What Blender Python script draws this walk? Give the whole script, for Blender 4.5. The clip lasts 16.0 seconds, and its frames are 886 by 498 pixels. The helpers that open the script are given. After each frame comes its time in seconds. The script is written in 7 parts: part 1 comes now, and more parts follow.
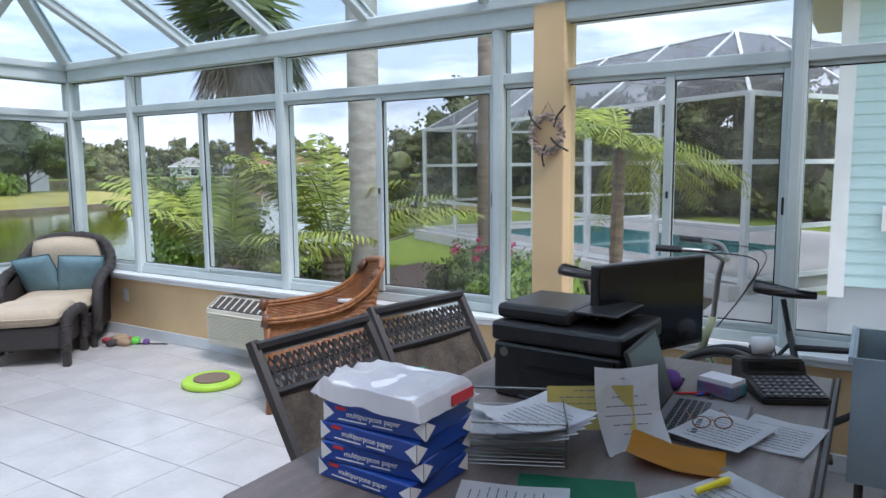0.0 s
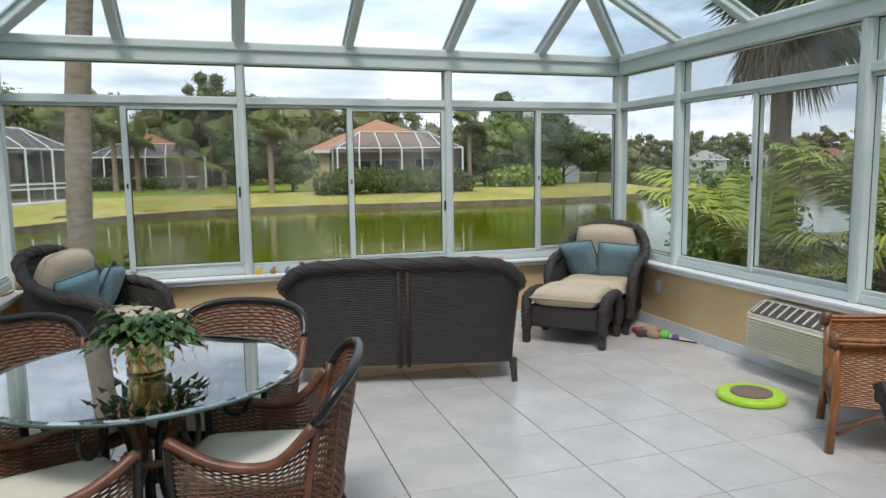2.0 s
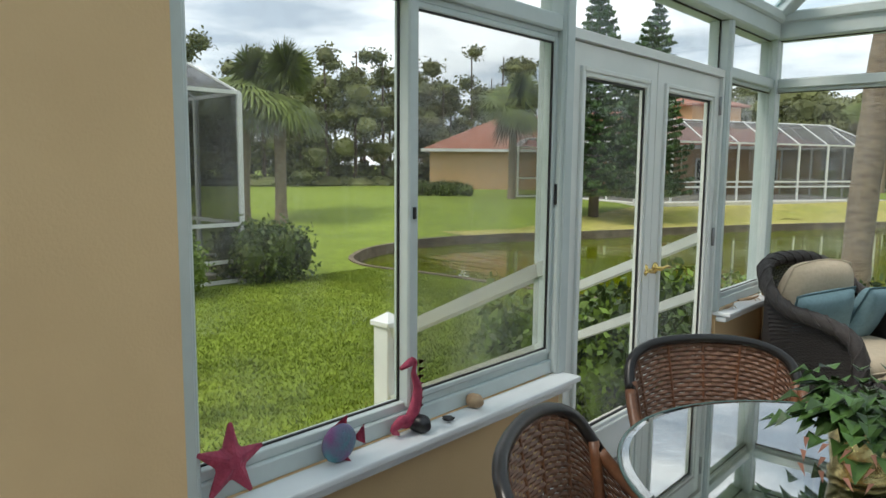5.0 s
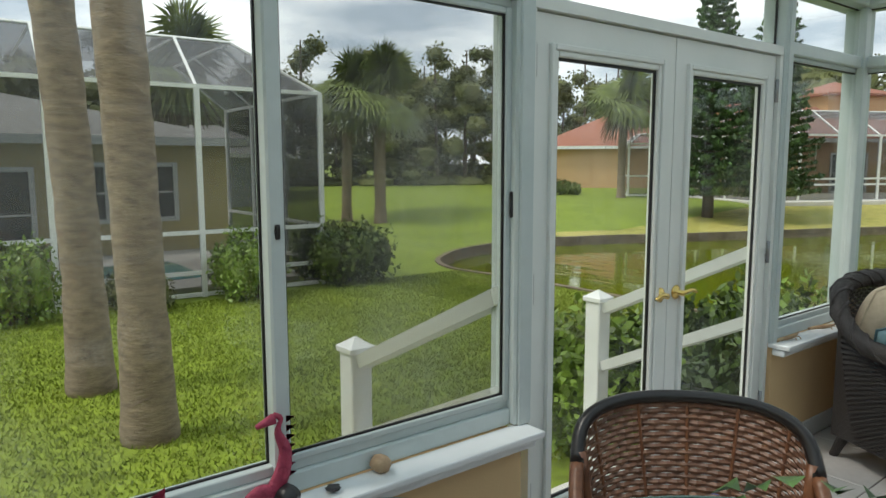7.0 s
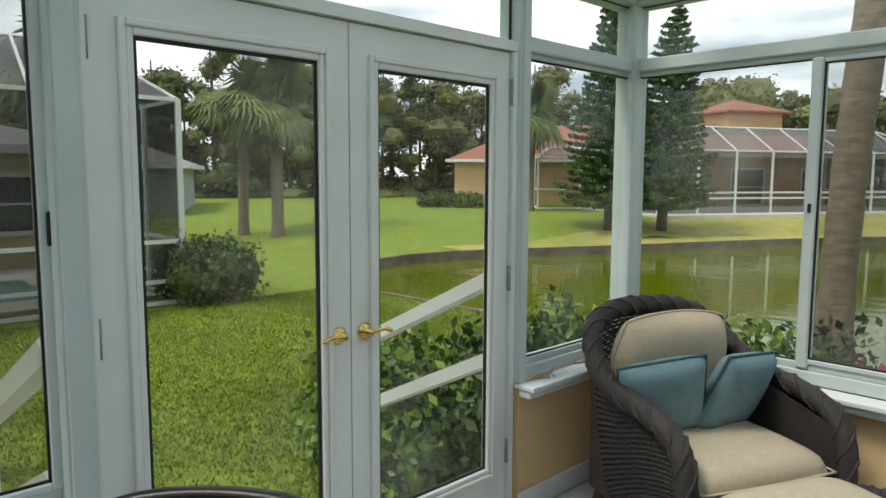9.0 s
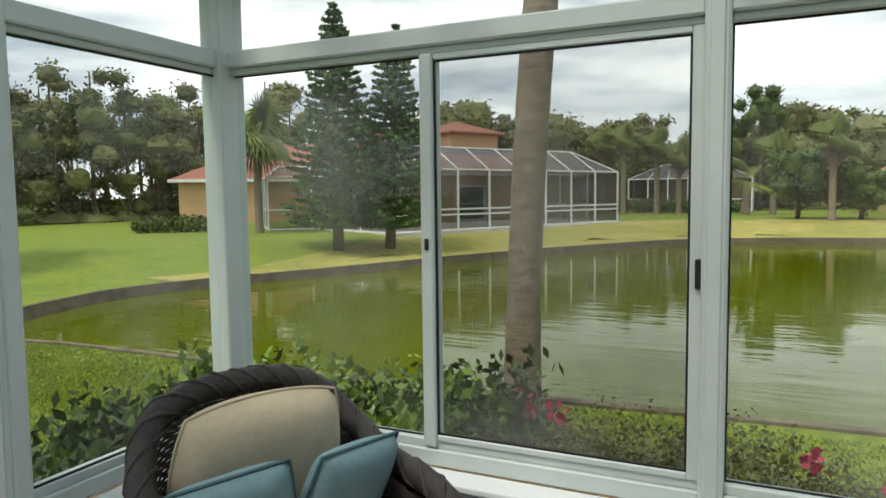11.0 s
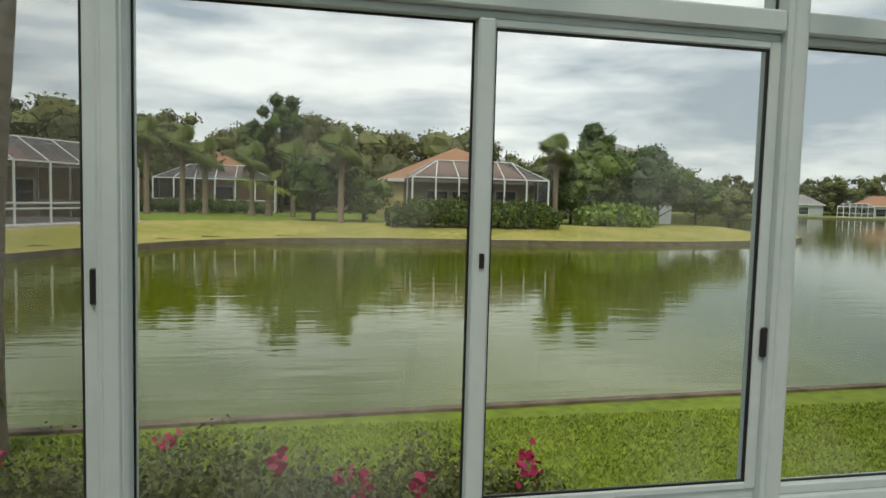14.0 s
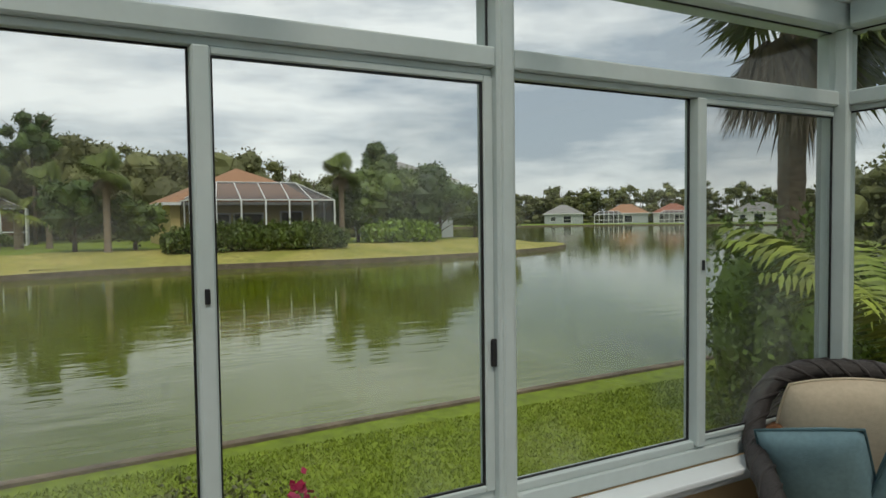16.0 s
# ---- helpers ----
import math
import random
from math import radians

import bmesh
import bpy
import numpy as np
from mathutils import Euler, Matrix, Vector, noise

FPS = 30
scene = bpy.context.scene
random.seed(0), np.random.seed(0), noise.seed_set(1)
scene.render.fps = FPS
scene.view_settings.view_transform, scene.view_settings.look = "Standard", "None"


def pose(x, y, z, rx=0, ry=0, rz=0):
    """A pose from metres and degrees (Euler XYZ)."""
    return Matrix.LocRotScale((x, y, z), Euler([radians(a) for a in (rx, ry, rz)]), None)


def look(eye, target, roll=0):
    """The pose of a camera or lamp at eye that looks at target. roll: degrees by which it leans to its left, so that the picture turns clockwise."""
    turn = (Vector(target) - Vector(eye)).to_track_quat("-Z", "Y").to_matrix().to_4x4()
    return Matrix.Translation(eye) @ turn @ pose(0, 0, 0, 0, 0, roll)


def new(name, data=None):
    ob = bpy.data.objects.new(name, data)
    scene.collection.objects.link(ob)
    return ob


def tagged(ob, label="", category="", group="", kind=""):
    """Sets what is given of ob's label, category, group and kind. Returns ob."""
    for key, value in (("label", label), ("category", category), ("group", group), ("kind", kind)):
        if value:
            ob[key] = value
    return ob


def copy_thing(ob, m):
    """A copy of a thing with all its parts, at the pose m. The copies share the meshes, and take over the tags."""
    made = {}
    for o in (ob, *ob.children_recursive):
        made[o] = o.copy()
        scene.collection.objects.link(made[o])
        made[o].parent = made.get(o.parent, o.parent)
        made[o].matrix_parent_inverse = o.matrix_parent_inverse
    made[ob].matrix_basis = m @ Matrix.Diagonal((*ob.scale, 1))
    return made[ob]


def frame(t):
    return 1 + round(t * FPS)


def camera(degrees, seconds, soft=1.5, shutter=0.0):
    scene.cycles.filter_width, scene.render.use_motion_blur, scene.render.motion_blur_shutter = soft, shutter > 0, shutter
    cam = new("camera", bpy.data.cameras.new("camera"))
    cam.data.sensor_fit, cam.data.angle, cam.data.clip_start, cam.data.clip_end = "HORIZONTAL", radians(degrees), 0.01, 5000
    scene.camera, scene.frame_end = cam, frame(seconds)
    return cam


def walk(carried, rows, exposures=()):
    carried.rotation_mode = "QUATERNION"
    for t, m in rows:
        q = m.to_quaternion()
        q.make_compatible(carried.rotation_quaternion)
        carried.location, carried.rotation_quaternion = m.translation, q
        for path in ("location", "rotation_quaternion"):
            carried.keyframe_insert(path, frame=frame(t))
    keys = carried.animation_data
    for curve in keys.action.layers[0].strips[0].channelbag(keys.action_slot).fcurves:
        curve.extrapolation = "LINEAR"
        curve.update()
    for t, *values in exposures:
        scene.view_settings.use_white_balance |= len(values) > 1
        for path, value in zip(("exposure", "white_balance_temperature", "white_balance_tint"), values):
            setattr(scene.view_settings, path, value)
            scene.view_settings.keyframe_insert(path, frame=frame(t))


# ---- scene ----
cam = camera(65.1, 16.0)
PATH = [
    (0, (-3.985, -6.771, 1.567), (-2.298, -5.723, 1.331), -0.5),
    (0.5, (-4.05, -6.645, 1.593), (-2.476, -5.436, 1.345), -0.1),
    (1, (-4.106, -6.474, 1.559), (-2.82, -4.966, 1.298), 0.1),
    (1.5, (-4.018, -6.378, 1.555), (-2.984, -4.679, 1.334), 0.3),
    (2, (-3.912, -6.266, 1.53), (-3.307, -4.375, 1.292), -0.8),
    (2.5, (-3.889, -6.192, 1.518), (-3.68, -4.224, 1.234), -1.0),
    (3, (-3.894, -6.086, 1.503), (-3.963, -4.105, 1.237), -0.7),
    (3.5, (-3.97, -5.901, 1.484), (-4.317, -3.948, 1.223), 0.4),
    (4, (-3.989, -5.724, 1.471), (-4.641, -3.862, 1.144), 0.0),
    (4.5, (-3.942, -5.515, 1.495), (-5.029, -3.861, 1.212), 0.6),
    (7, (-3.796, -4.447, 1.534), (-5.355, -3.219, 1.29), -0.1),
    (7.5, (-3.767, -4.168, 1.541), (-5.243, -2.837, 1.315), 1.3),
    (8, (-3.666, -3.889, 1.526), (-5.144, -2.558, 1.322), -0.1),
    (10.5, (-3.519, -2.42, 1.562), (-4.607, -0.751, 1.38), 0.6),
    (11, (-3.554, -2.174, 1.572), (-4.408, -0.373, 1.414), -0.7),
    (11.5, (-3.465, -2.033, 1.545), (-4.152, -0.163, 1.366), -0.8),
    (12, (-3.388, -1.948, 1.555), (-3.813, -0.002, 1.369), -1.1),
    (12.5, (-3.368, -1.885, 1.558), (-3.542, 0.1, 1.389), -1.9),
    (13, (-3.334, -1.864, 1.559), (-3.271, 0.127, 1.376), -0.0),
    (13.5, (-3.301, -1.852, 1.558), (-3.04, 0.123, 1.378), 1.3),
    (14, (-3.266, -1.851, 1.568), (-2.851, 0.099, 1.42), 1.5),
    (14.5, (-3.225, -1.857, 1.575), (-2.67, 0.06, 1.442), 1.2),
    (15, (-3.171, -1.875, 1.582), (-2.446, -0.014, 1.466), 0.4),
    (15.5, (-3.133, -1.885, 1.591), (-2.279, -0.079, 1.482), -0.0),
    (16, (-3.111, -1.9, 1.597), (-2.138, -0.154, 1.506), -0.7),
]
walk(cam, [(t, look(e, g, r)) for t, e, g, r in PATH],
     [(0.0, 1.02, 5750, 20), (1.0, 0.84, 6100, 17), (2.5, 0.65, 6400, 15), (4.0, 0.73, 6550, 13), (8.0, 0.62, 6750, 10), (11.0, 0.57, 6900, 10),
      (13.0, 0.33, 7000, 10), (16.0, -0.02, 6800, 10)])

# ---- light: overcast sky with a faint broad sun ----
world = bpy.data.worlds.new("sky")
scene.world = world
world.use_nodes = True
_n, _l = world.node_tree.nodes, world.node_tree.links
_n.clear()
_out = _n.new("ShaderNodeOutputWorld")
_bg = _n.new("ShaderNodeBackground")
_sky = _n.new("ShaderNodeTexSky")
_sky.sky_type = "NISHITA"
_sky.sun_disc = False
_sky.sun_elevation, _sky.sun_rotation = radians(48), radians(200)
_tc = _n.new("ShaderNodeTexCoord")
_map = _n.new("ShaderNodeMapping")
_map.inputs["Scale"].default_value = (1.6, 1.6, 7.0)
_noise = _n.new("ShaderNodeTexNoise")
_noise.inputs["Scale"].default_value = 1.5
_noise.inputs["Detail"].default_value = 7
_noise.inputs["Roughness"].default_value = 0.55
_ramp = _n.new("ShaderNodeValToRGB")
_ramp.color_ramp.elements[0].position, _ramp.color_ramp.elements[0].color = 0.40, (4.0, 4.6, 5.4, 1)
_ramp.color_ramp.elements[1].position, _ramp.color_ramp.elements[1].color = 0.60, (10.4, 10.6, 10.8, 1)
_mix = _n.new("ShaderNodeMix")
_mix.data_type = "RGBA"
_mix.inputs["Factor"].default_value = 0.88
_l.new(_tc.outputs["Generated"], _map.inputs["Vector"])
_l.new(_map.outputs["Vector"], _noise.inputs["Vector"])
_l.new(_noise.outputs["Fac"], _ramp.inputs["Fac"])
_l.new(_sky.outputs["Color"], _mix.inputs["A"])
_l.new(_ramp.outputs["Color"], _mix.inputs["B"])
_l.new(_mix.outputs["Result"], _bg.inputs["Color"])
_bg.inputs["Strength"].default_value = 0.1
_l.new(_bg.outputs["Background"], _out.inputs["Surface"])

sun = new("sun", bpy.data.lights.new("sun", "SUN"))
sun.data.energy, sun.data.angle, sun.data.color = 1.5, radians(16), (1.0, 0.95, 0.86)
sun.matrix_world = look((0, 0, 30), (4, 12, 10))

# ---- materials ----
def material(name, color, rough=0.6, metal=0.0, color2=None, scale=8.0, detail=6, bump=0.0, bump_scale=60.0,
             stretch=(1, 1, 1), spec=0.5, rnd=0.0, coat=0.0, fine=0.0, trans=0.0):
    """A surface with colour variation at two scales, fine relief and, where asked, a random tint for each piece."""
    m = bpy.data.materials.new(name)
    m.use_nodes = True
    n, l = m.node_tree.nodes, m.node_tree.links
    b = n["Principled BSDF"]
    b.inputs["Roughness"].default_value = rough
    b.inputs["Metallic"].default_value = metal
    b.inputs["Specular IOR Level"].default_value = spec
    b.inputs["Coat Weight"].default_value = coat
    b.inputs["Transmission Weight"].default_value = trans
    tc = n.new("ShaderNodeTexCoord")
    mp = n.new("ShaderNodeMapping")
    mp.inputs["Scale"].default_value = stretch
    l.new(tc.outputs["Object"], mp.inputs["Vector"])
    c2 = color2 or tuple(min(1.0, c * 0.86) for c in color)
    nz = n.new("ShaderNodeTexNoise")
    nz.inputs["Scale"].default_value = scale
    nz.inputs["Detail"].default_value = detail
    l.new(mp.outputs["Vector"], nz.inputs["Vector"])
    rp = n.new("ShaderNodeValToRGB")
    rp.color_ramp.elements[0].position, rp.color_ramp.elements[0].color = 0.32, (*c2, 1)
    rp.color_ramp.elements[1].position, rp.color_ramp.elements[1].color = 0.66, (*color, 1)
    l.new(nz.outputs["Fac"], rp.inputs["Fac"])
    src = rp.outputs["Color"]
    if fine:
        fz = n.new("ShaderNodeTexNoise")
        fz.inputs["Scale"].default_value = scale * 9
        fz.inputs["Detail"].default_value = 3
        l.new(mp.outputs["Vector"], fz.inputs["Vector"])
        mr = n.new("ShaderNodeMapRange")
        mr.inputs["From Min"].default_value, mr.inputs["From Max"].default_value = 0.3, 0.7
        mr.inputs["To Min"].default_value, mr.inputs["To Max"].default_value = 1 - fine, 1 + fine
        l.new(fz.outputs["Fac"], mr.inputs["Value"])
        vm = n.new("ShaderNodeVectorMath")
        vm.operation = "SCALE"
        l.new(src, vm.inputs[0])
        l.new(mr.outputs["Result"], vm.inputs["Scale"])
        src = vm.outputs["Vector"]
    if rnd:
        oi = n.new("ShaderNodeObjectInfo")
        ge = n.new("ShaderNodeNewGeometry")
        ad = n.new("ShaderNodeMath")
        ad.operation = "ADD"
        fr = n.new("ShaderNodeMath")
        fr.operation = "FRACT"
        l.new(oi.outputs["Random"], ad.inputs[0])
        l.new(ge.outputs["Random Per Island"], ad.inputs[1])
        l.new(ad.outputs[0], fr.inputs[0])
        m2 = n.new("ShaderNodeMapRange")
        m2.inputs["To Min"].default_value, m2.inputs["To Max"].default_value = 1 - rnd, 1 + rnd
        l.new(fr.outputs[0], m2.inputs["Value"])
        v2 = n.new("ShaderNodeVectorMath")
        v2.operation = "SCALE"
        l.new(src, v2.inputs[0])
        l.new(m2.outputs["Result"], v2.inputs["Scale"])
        src = v2.outputs["Vector"]
    l.new(src, b.inputs["Base Color"])
    if bump:
        bz = n.new("ShaderNodeTexNoise")
        bz.inputs["Scale"].default_value = bump_scale
        bz.inputs["Detail"].default_value = 4
        l.new(mp.outputs["Vector"], bz.inputs["Vector"])
        bp = n.new("ShaderNodeBump")
        bp.inputs["Strength"].default_value = bump
        bp.inputs["Distance"].default_value = 0.01
        l.new(bz.outputs["Fac"], bp.inputs["Height"])
        l.new(bp.outputs["Normal"], b.inputs["Normal"])
    return m


def glass_material(name, tint=(0.93, 0.96, 0.95), gloss=1.0, smear=0.0):
    """Thin window glass: clear, with a reflection that grows at a glancing view, and faint smears."""
    m = bpy.data.materials.new(name)
    m.use_nodes = True
    n, l = m.node_tree.nodes, m.node_tree.links
    n.clear()
    o = n.new("ShaderNodeOutputMaterial")
    t = n.new("ShaderNodeBsdfTransparent")
    t.inputs["Color"].default_value = (*tint, 1)
    g = n.new("ShaderNodeBsdfGlossy")
    g.inputs["Roughness"].default_value = 0.0
    lw = n.new("ShaderNodeLayerWeight")
    lw.inputs["Blend"].default_value = 0.5
    pw = n.new("ShaderNodeMath")
    pw.operation = "POWER"
    pw.inputs[1].default_value = 5.0
    k = n.new("ShaderNodeMath")
    k.operation = "MULTIPLY_ADD"
    k.inputs[1].default_value, k.inputs[2].default_value = 0.45 * min(gloss, 2.0), 0.022 * gloss
    mx = n.new("ShaderNodeMixShader")
    l.new(lw.outputs["Facing"], pw.inputs[0])
    l.new(pw.outputs[0], k.inputs[0])
    l.new(k.outputs[0], mx.inputs["Fac"])
    l.new(t.outputs[0], mx.inputs[1])
    l.new(g.outputs[0], mx.inputs[2])
    last = mx
    if smear:
        d = n.new("ShaderNodeBsdfDiffuse")
        d.inputs["Color"].default_value = (0.75, 0.78, 0.76, 1)
        tc = n.new("ShaderNodeTexCoord")
        nz = n.new("ShaderNodeTexNoise")
        nz.inputs["Scale"].default_value = 1.7
        nz.inputs["Detail"].default_value = 5
        l.new(tc.outputs["Object"], nz.inputs["Vector"])
        mr = n.new("ShaderNodeMapRange")
        mr.inputs["From Min"].default_value, mr.inputs["From Max"].default_value = 0.45, 0.8
        mr.inputs["To Min"].default_value, mr.inputs["To Max"].default_value = 0.0, smear
        l.new(nz.outputs["Fac"], mr.inputs["Value"])
        m2 = n.new("ShaderNodeMixShader")
        l.new(mr.outputs["Result"], m2.inputs["Fac"])
        l.new(mx.outputs[0], m2.inputs[1])
        l.new(d.outputs[0], m2.inputs[2])
        last = m2
    l.new(last.outputs[0], o.inputs["Surface"])
    return m


def screen_material(name, color=(0.05, 0.05, 0.05), cover=0.45):
    """Insect mesh too fine to see thread by thread: part dark thread, part gap."""
    m = bpy.data.materials.new(name)
    m.use_nodes = True
    n, l = m.node_tree.nodes, m.node_tree.links
    n.clear()
    o = n.new("ShaderNodeOutputMaterial")
    t = n.new("ShaderNodeBsdfTransparent")
    d = n.new("ShaderNodeBsdfDiffuse")
    d.inputs["Color"].default_value = (*color, 1)
    mx = n.new("ShaderNodeMixShader")
    mx.inputs["Fac"].default_value = cover
    l.new(t.outputs[0], mx.inputs[1])
    l.new(d.outputs[0], mx.inputs[2])
    l.new(mx.outputs[0], o.inputs["Surface"])
    return m


M_ALU = material("white_aluminium", (0.57, 0.63, 0.62), 0.42, color2=(0.51, 0.58, 0.57), scale=3, bump=0.03, fine=0.02)
M_DOOR = material("white_door_paint", (0.78, 0.80, 0.77), 0.45, color2=(0.72, 0.75, 0.72), scale=3, bump=0.04)
M_SILL = material("white_gloss_sill", (0.82, 0.85, 0.86), 0.22, color2=(0.77, 0.80, 0.81), scale=5, bump=0.02)
M_TAN = material("tan_wall_paint", (0.74, 0.53, 0.29), 0.75, color2=(0.68, 0.48, 0.26), scale=2.5, bump=0.12, bump_scale=120)
M_BASE = material("white_baseboard", (0.72, 0.76, 0.78), 0.5, scale=4)
M_CEIL = material("white_ceiling", (0.8, 0.8, 0.78), 0.8, scale=4, bump=0.1)
M_TILE = material("pale_ceramic_tile", (0.58, 0.565, 0.55), 0.2, color2=(0.50, 0.49, 0.475), scale=3.5, bump=0.015, bump_scale=30, fine=0.03, rnd=0.04)
M_GROUT = material("brown_grout", (0.10, 0.08, 0.07), 0.9, scale=30)
M_GASKET = material("black_rubber_gasket", (0.012, 0.012, 0.013), 0.5, scale=20)
M_BLACK = material("black_plastic", (0.018, 0.018, 0.02), 0.38, scale=20, bump=0.05, bump_scale=300)
M_GLASS = glass_material("window_glass", smear=0.10)
M_ROOFGLASS = glass_material("roof_glass", tint=(0.72, 0.84, 0.86), smear=0.12)
M_TABLEGLASS = glass_material("table_glass", tint=(0.66, 0.74, 0.72), gloss=25.0)
M_BRASS = material("polished_brass", (0.85, 0.60, 0.20), 0.18, 1.0, scale=10)
M_STEEL = material("grey_steel", (0.35, 0.35, 0.35), 0.35, 1.0, scale=10)
M_DARKWICKER = material("dark_brown_wicker", (0.045, 0.038, 0.036), 0.55, color2=(0.022, 0.018, 0.017), scale=60, bump=0.5, bump_scale=150, stretch=(1, 1, 3), fine=0.2)
M_CUSHION = material("beige_cushion_cloth", (0.55, 0.46, 0.34), 0.9, color2=(0.49, 0.41, 0.30), scale=6, bump=0.25, bump_scale=260, fine=0.06)
M_TEAL = material("teal_pillow_cloth", (0.17, 0.28, 0.32), 0.9, color2=(0.14, 0.24, 0.28), scale=6, bump=0.25, bump_scale=260, fine=0.08)
M_RATTAN = material("red_brown_rattan_pole", (0.20, 0.085, 0.04), 0.4, color2=(0.10, 0.04, 0.022), scale=12, stretch=(1, 1, 1), bump=0.1, fine=0.15)
M_RATTAN_DK = material("black_lacquered_rattan", (0.016, 0.014, 0.014), 0.3, scale=20, bump=0.05)
M_WEAVE = material("red_brown_wicker_strand", (0.21, 0.105, 0.062), 0.5, color2=(0.12, 0.056, 0.034), scale=40, bump=0.2, fine=0.15, rnd=0.18)
M_HONEY = material("honey_rattan", (0.36, 0.15, 0.045), 0.35, color2=(0.22, 0.08, 0.025), scale=30, stretch=(1, 1, 0.3), bump=0.25, bump_scale=90, fine=0.15)
M_SEAT = material("cream_seat_cloth", (0.78, 0.76, 0.68), 0.9, color2=(0.71, 0.69, 0.61), scale=6, bump=0.15, bump_scale=200)
M_PAPER = material("white_paper", (0.80, 0.80, 0.82), 0.8, color2=(0.74, 0.74, 0.77), scale=8)
M_INK = material("grey_print", (0.20, 0.20, 0.23), 0.8, scale=60)

# ---- building helpers ----
def thing(name, label, category, group="", kind="", m=None):
    ob = new(name)
    ob.empty_display_size = 0.1
    if m is not None:
        ob.matrix_basis = m
    return tagged(ob, label, category, group, kind)


def part(name, bm, mat, parent=None, label="", smooth=False, kind=""):
    """Links a bmesh as one mesh object under a thing or a part."""
    me = bpy.data.meshes.new(name)
    bmesh.ops.recalc_face_normals(bm, faces=bm.faces)
    if smooth:
        for f in bm.faces:
            f.smooth = True
    bm.to_mesh(me)
    bm.free()
    for mm in mat if isinstance(mat, (list, tuple)) else [mat]:
        me.materials.append(mm)
    ob = new(name, me)
    ob.parent = parent
    return tagged(ob, label, kind=kind)


def shared(name, me, parent, m):
    ob = new(name, me)
    ob.parent = parent
    ob.matrix_basis = m
    return ob


def box(bm, x0, x1, y0, y1, z0, z1, bevel=0.0, seg=1, m=None):
    vs = [bm.verts.new((x, y, z)) for x in (x0, x1) for y in (y0, y1) for z in (z0, z1)]
    fs = [bm.faces.new([vs[i] for i in q]) for q in ((0, 1, 3, 2), (4, 6, 7, 5), (0, 4, 5, 1), (2, 3, 7, 6), (0, 2, 6, 4), (1, 5, 7, 3))]
    if bevel:
        es = list({e for f in fs for e in f.edges})
        r = bmesh.ops.bevel(bm, geom=es, offset=bevel, segments=seg, profile=0.5, affect="EDGES")
        vs = list({v for f in r["faces"] for v in f.verts} | {v for v in vs if v.is_valid})
    if m is not None:
        bmesh.ops.transform(bm, matrix=m, verts=vs)
    return vs


def bx(*a, **k):
    bm = bmesh.new()
    box(bm, *a, **k)
    return bm


def tube(bm, pts, r, seg=8, closed=False, flat=1.0):
    """A rod swept along pts; r is one radius or one for each point."""
    pts = [Vector(p) for p in pts]
    n = len(pts)
    rs = r if isinstance(r, (list, tuple)) else [r] * n
    rings, nor = [], None
    for i in range(n):
        a, b = pts[(i - 1) % n if closed else max(i - 1, 0)], pts[(i + 1) % n if closed else min(i + 1, n - 1)]
        d = (b - a).normalized()
        if nor is None:
            nor = d.orthogonal().normalized()
        nor = (nor - d * nor.dot(d))
        nor = nor.normalized() if nor.length > 1e-6 else d.orthogonal().normalized()
        bi = d.cross(nor)
        rings.append([bm.verts.new(pts[i] + (nor * math.cos(t) * flat + bi * math.sin(t)) * rs[i])
                      for t in [2 * math.pi * k / seg for k in range(seg)]])
    for i in range(n if closed else n - 1):
        a, b = rings[i], rings[(i + 1) % n]
        for k in range(seg):
            bm.faces.new((a[k], a[(k + 1) % seg], b[(k + 1) % seg], b[k]))
    if not closed:
        bm.faces.new(rings[0][::-1])
        bm.faces.new(rings[-1])


def tb(pts, r, seg=8, closed=False, flat=1.0):
    bm = bmesh.new()
    tube(bm, pts, r, seg, closed, flat)
    return bm


def curve(pts, n=24, closed=False):
    """Points along a smooth line through pts."""
    p = [Vector(a) for a in pts]
    k = len(p)
    out = []
    spans = k if closed else k - 1
    for i in range(spans):
        a, b, c, d = (p[(i - 1) % k] if closed or i else p[0], p[i], p[(i + 1) % k], p[(i + 2) % k] if closed or i + 2 < k else p[-1])
        m = max(1, n // spans)
        for j in range(m):
            t = j / m
            out.append(0.5 * (2 * b + (c - a) * t + (2 * a - 5 * b + 4 * c - d) * t * t + (3 * b - a - 3 * c + d) * t ** 3))
    if not closed:
        out.append(p[-1])
    return out


def lathe(bm, prof, seg=24, c=(0, 0, 0)):
    rings = []
    for r, z in prof:
        rings.append([bm.verts.new((c[0] + r * math.cos(2 * math.pi * k / seg), c[1] + r * math.sin(2 * math.pi * k / seg), c[2] + z)) for k in range(seg)])
    for a, b in zip(rings, rings[1:]):
        for k in range(seg):
            bm.faces.new((a[k], a[(k + 1) % seg], b[(k + 1) % seg], b[k]))
    bm.faces.new(rings[0][::-1])
    bm.faces.new(rings[-1])


def lt(prof, seg=24, c=(0, 0, 0)):
    bm = bmesh.new()
    lathe(bm, prof, seg, c)
    return bm


def grid(bm, f, nu, nv, mi=0):
    """A sheet of nu by nv cells from f(u, v), u and v from 0 to 1."""
    vs = [[bm.verts.new(f(i / nu, j / nv)) for j in range(nv + 1)] for i in range(nu + 1)]
    for i in range(nu):
        for j in range(nv):
            bm.faces.new((vs[i][j], vs[i + 1][j], vs[i + 1][j + 1], vs[i][j + 1])).material_index = mi


def corner(p):
    """How far a cushion of that fullness rounds its corners."""
    return 0.5 if p < 3 else 0.0 if p < 4 else 0.12


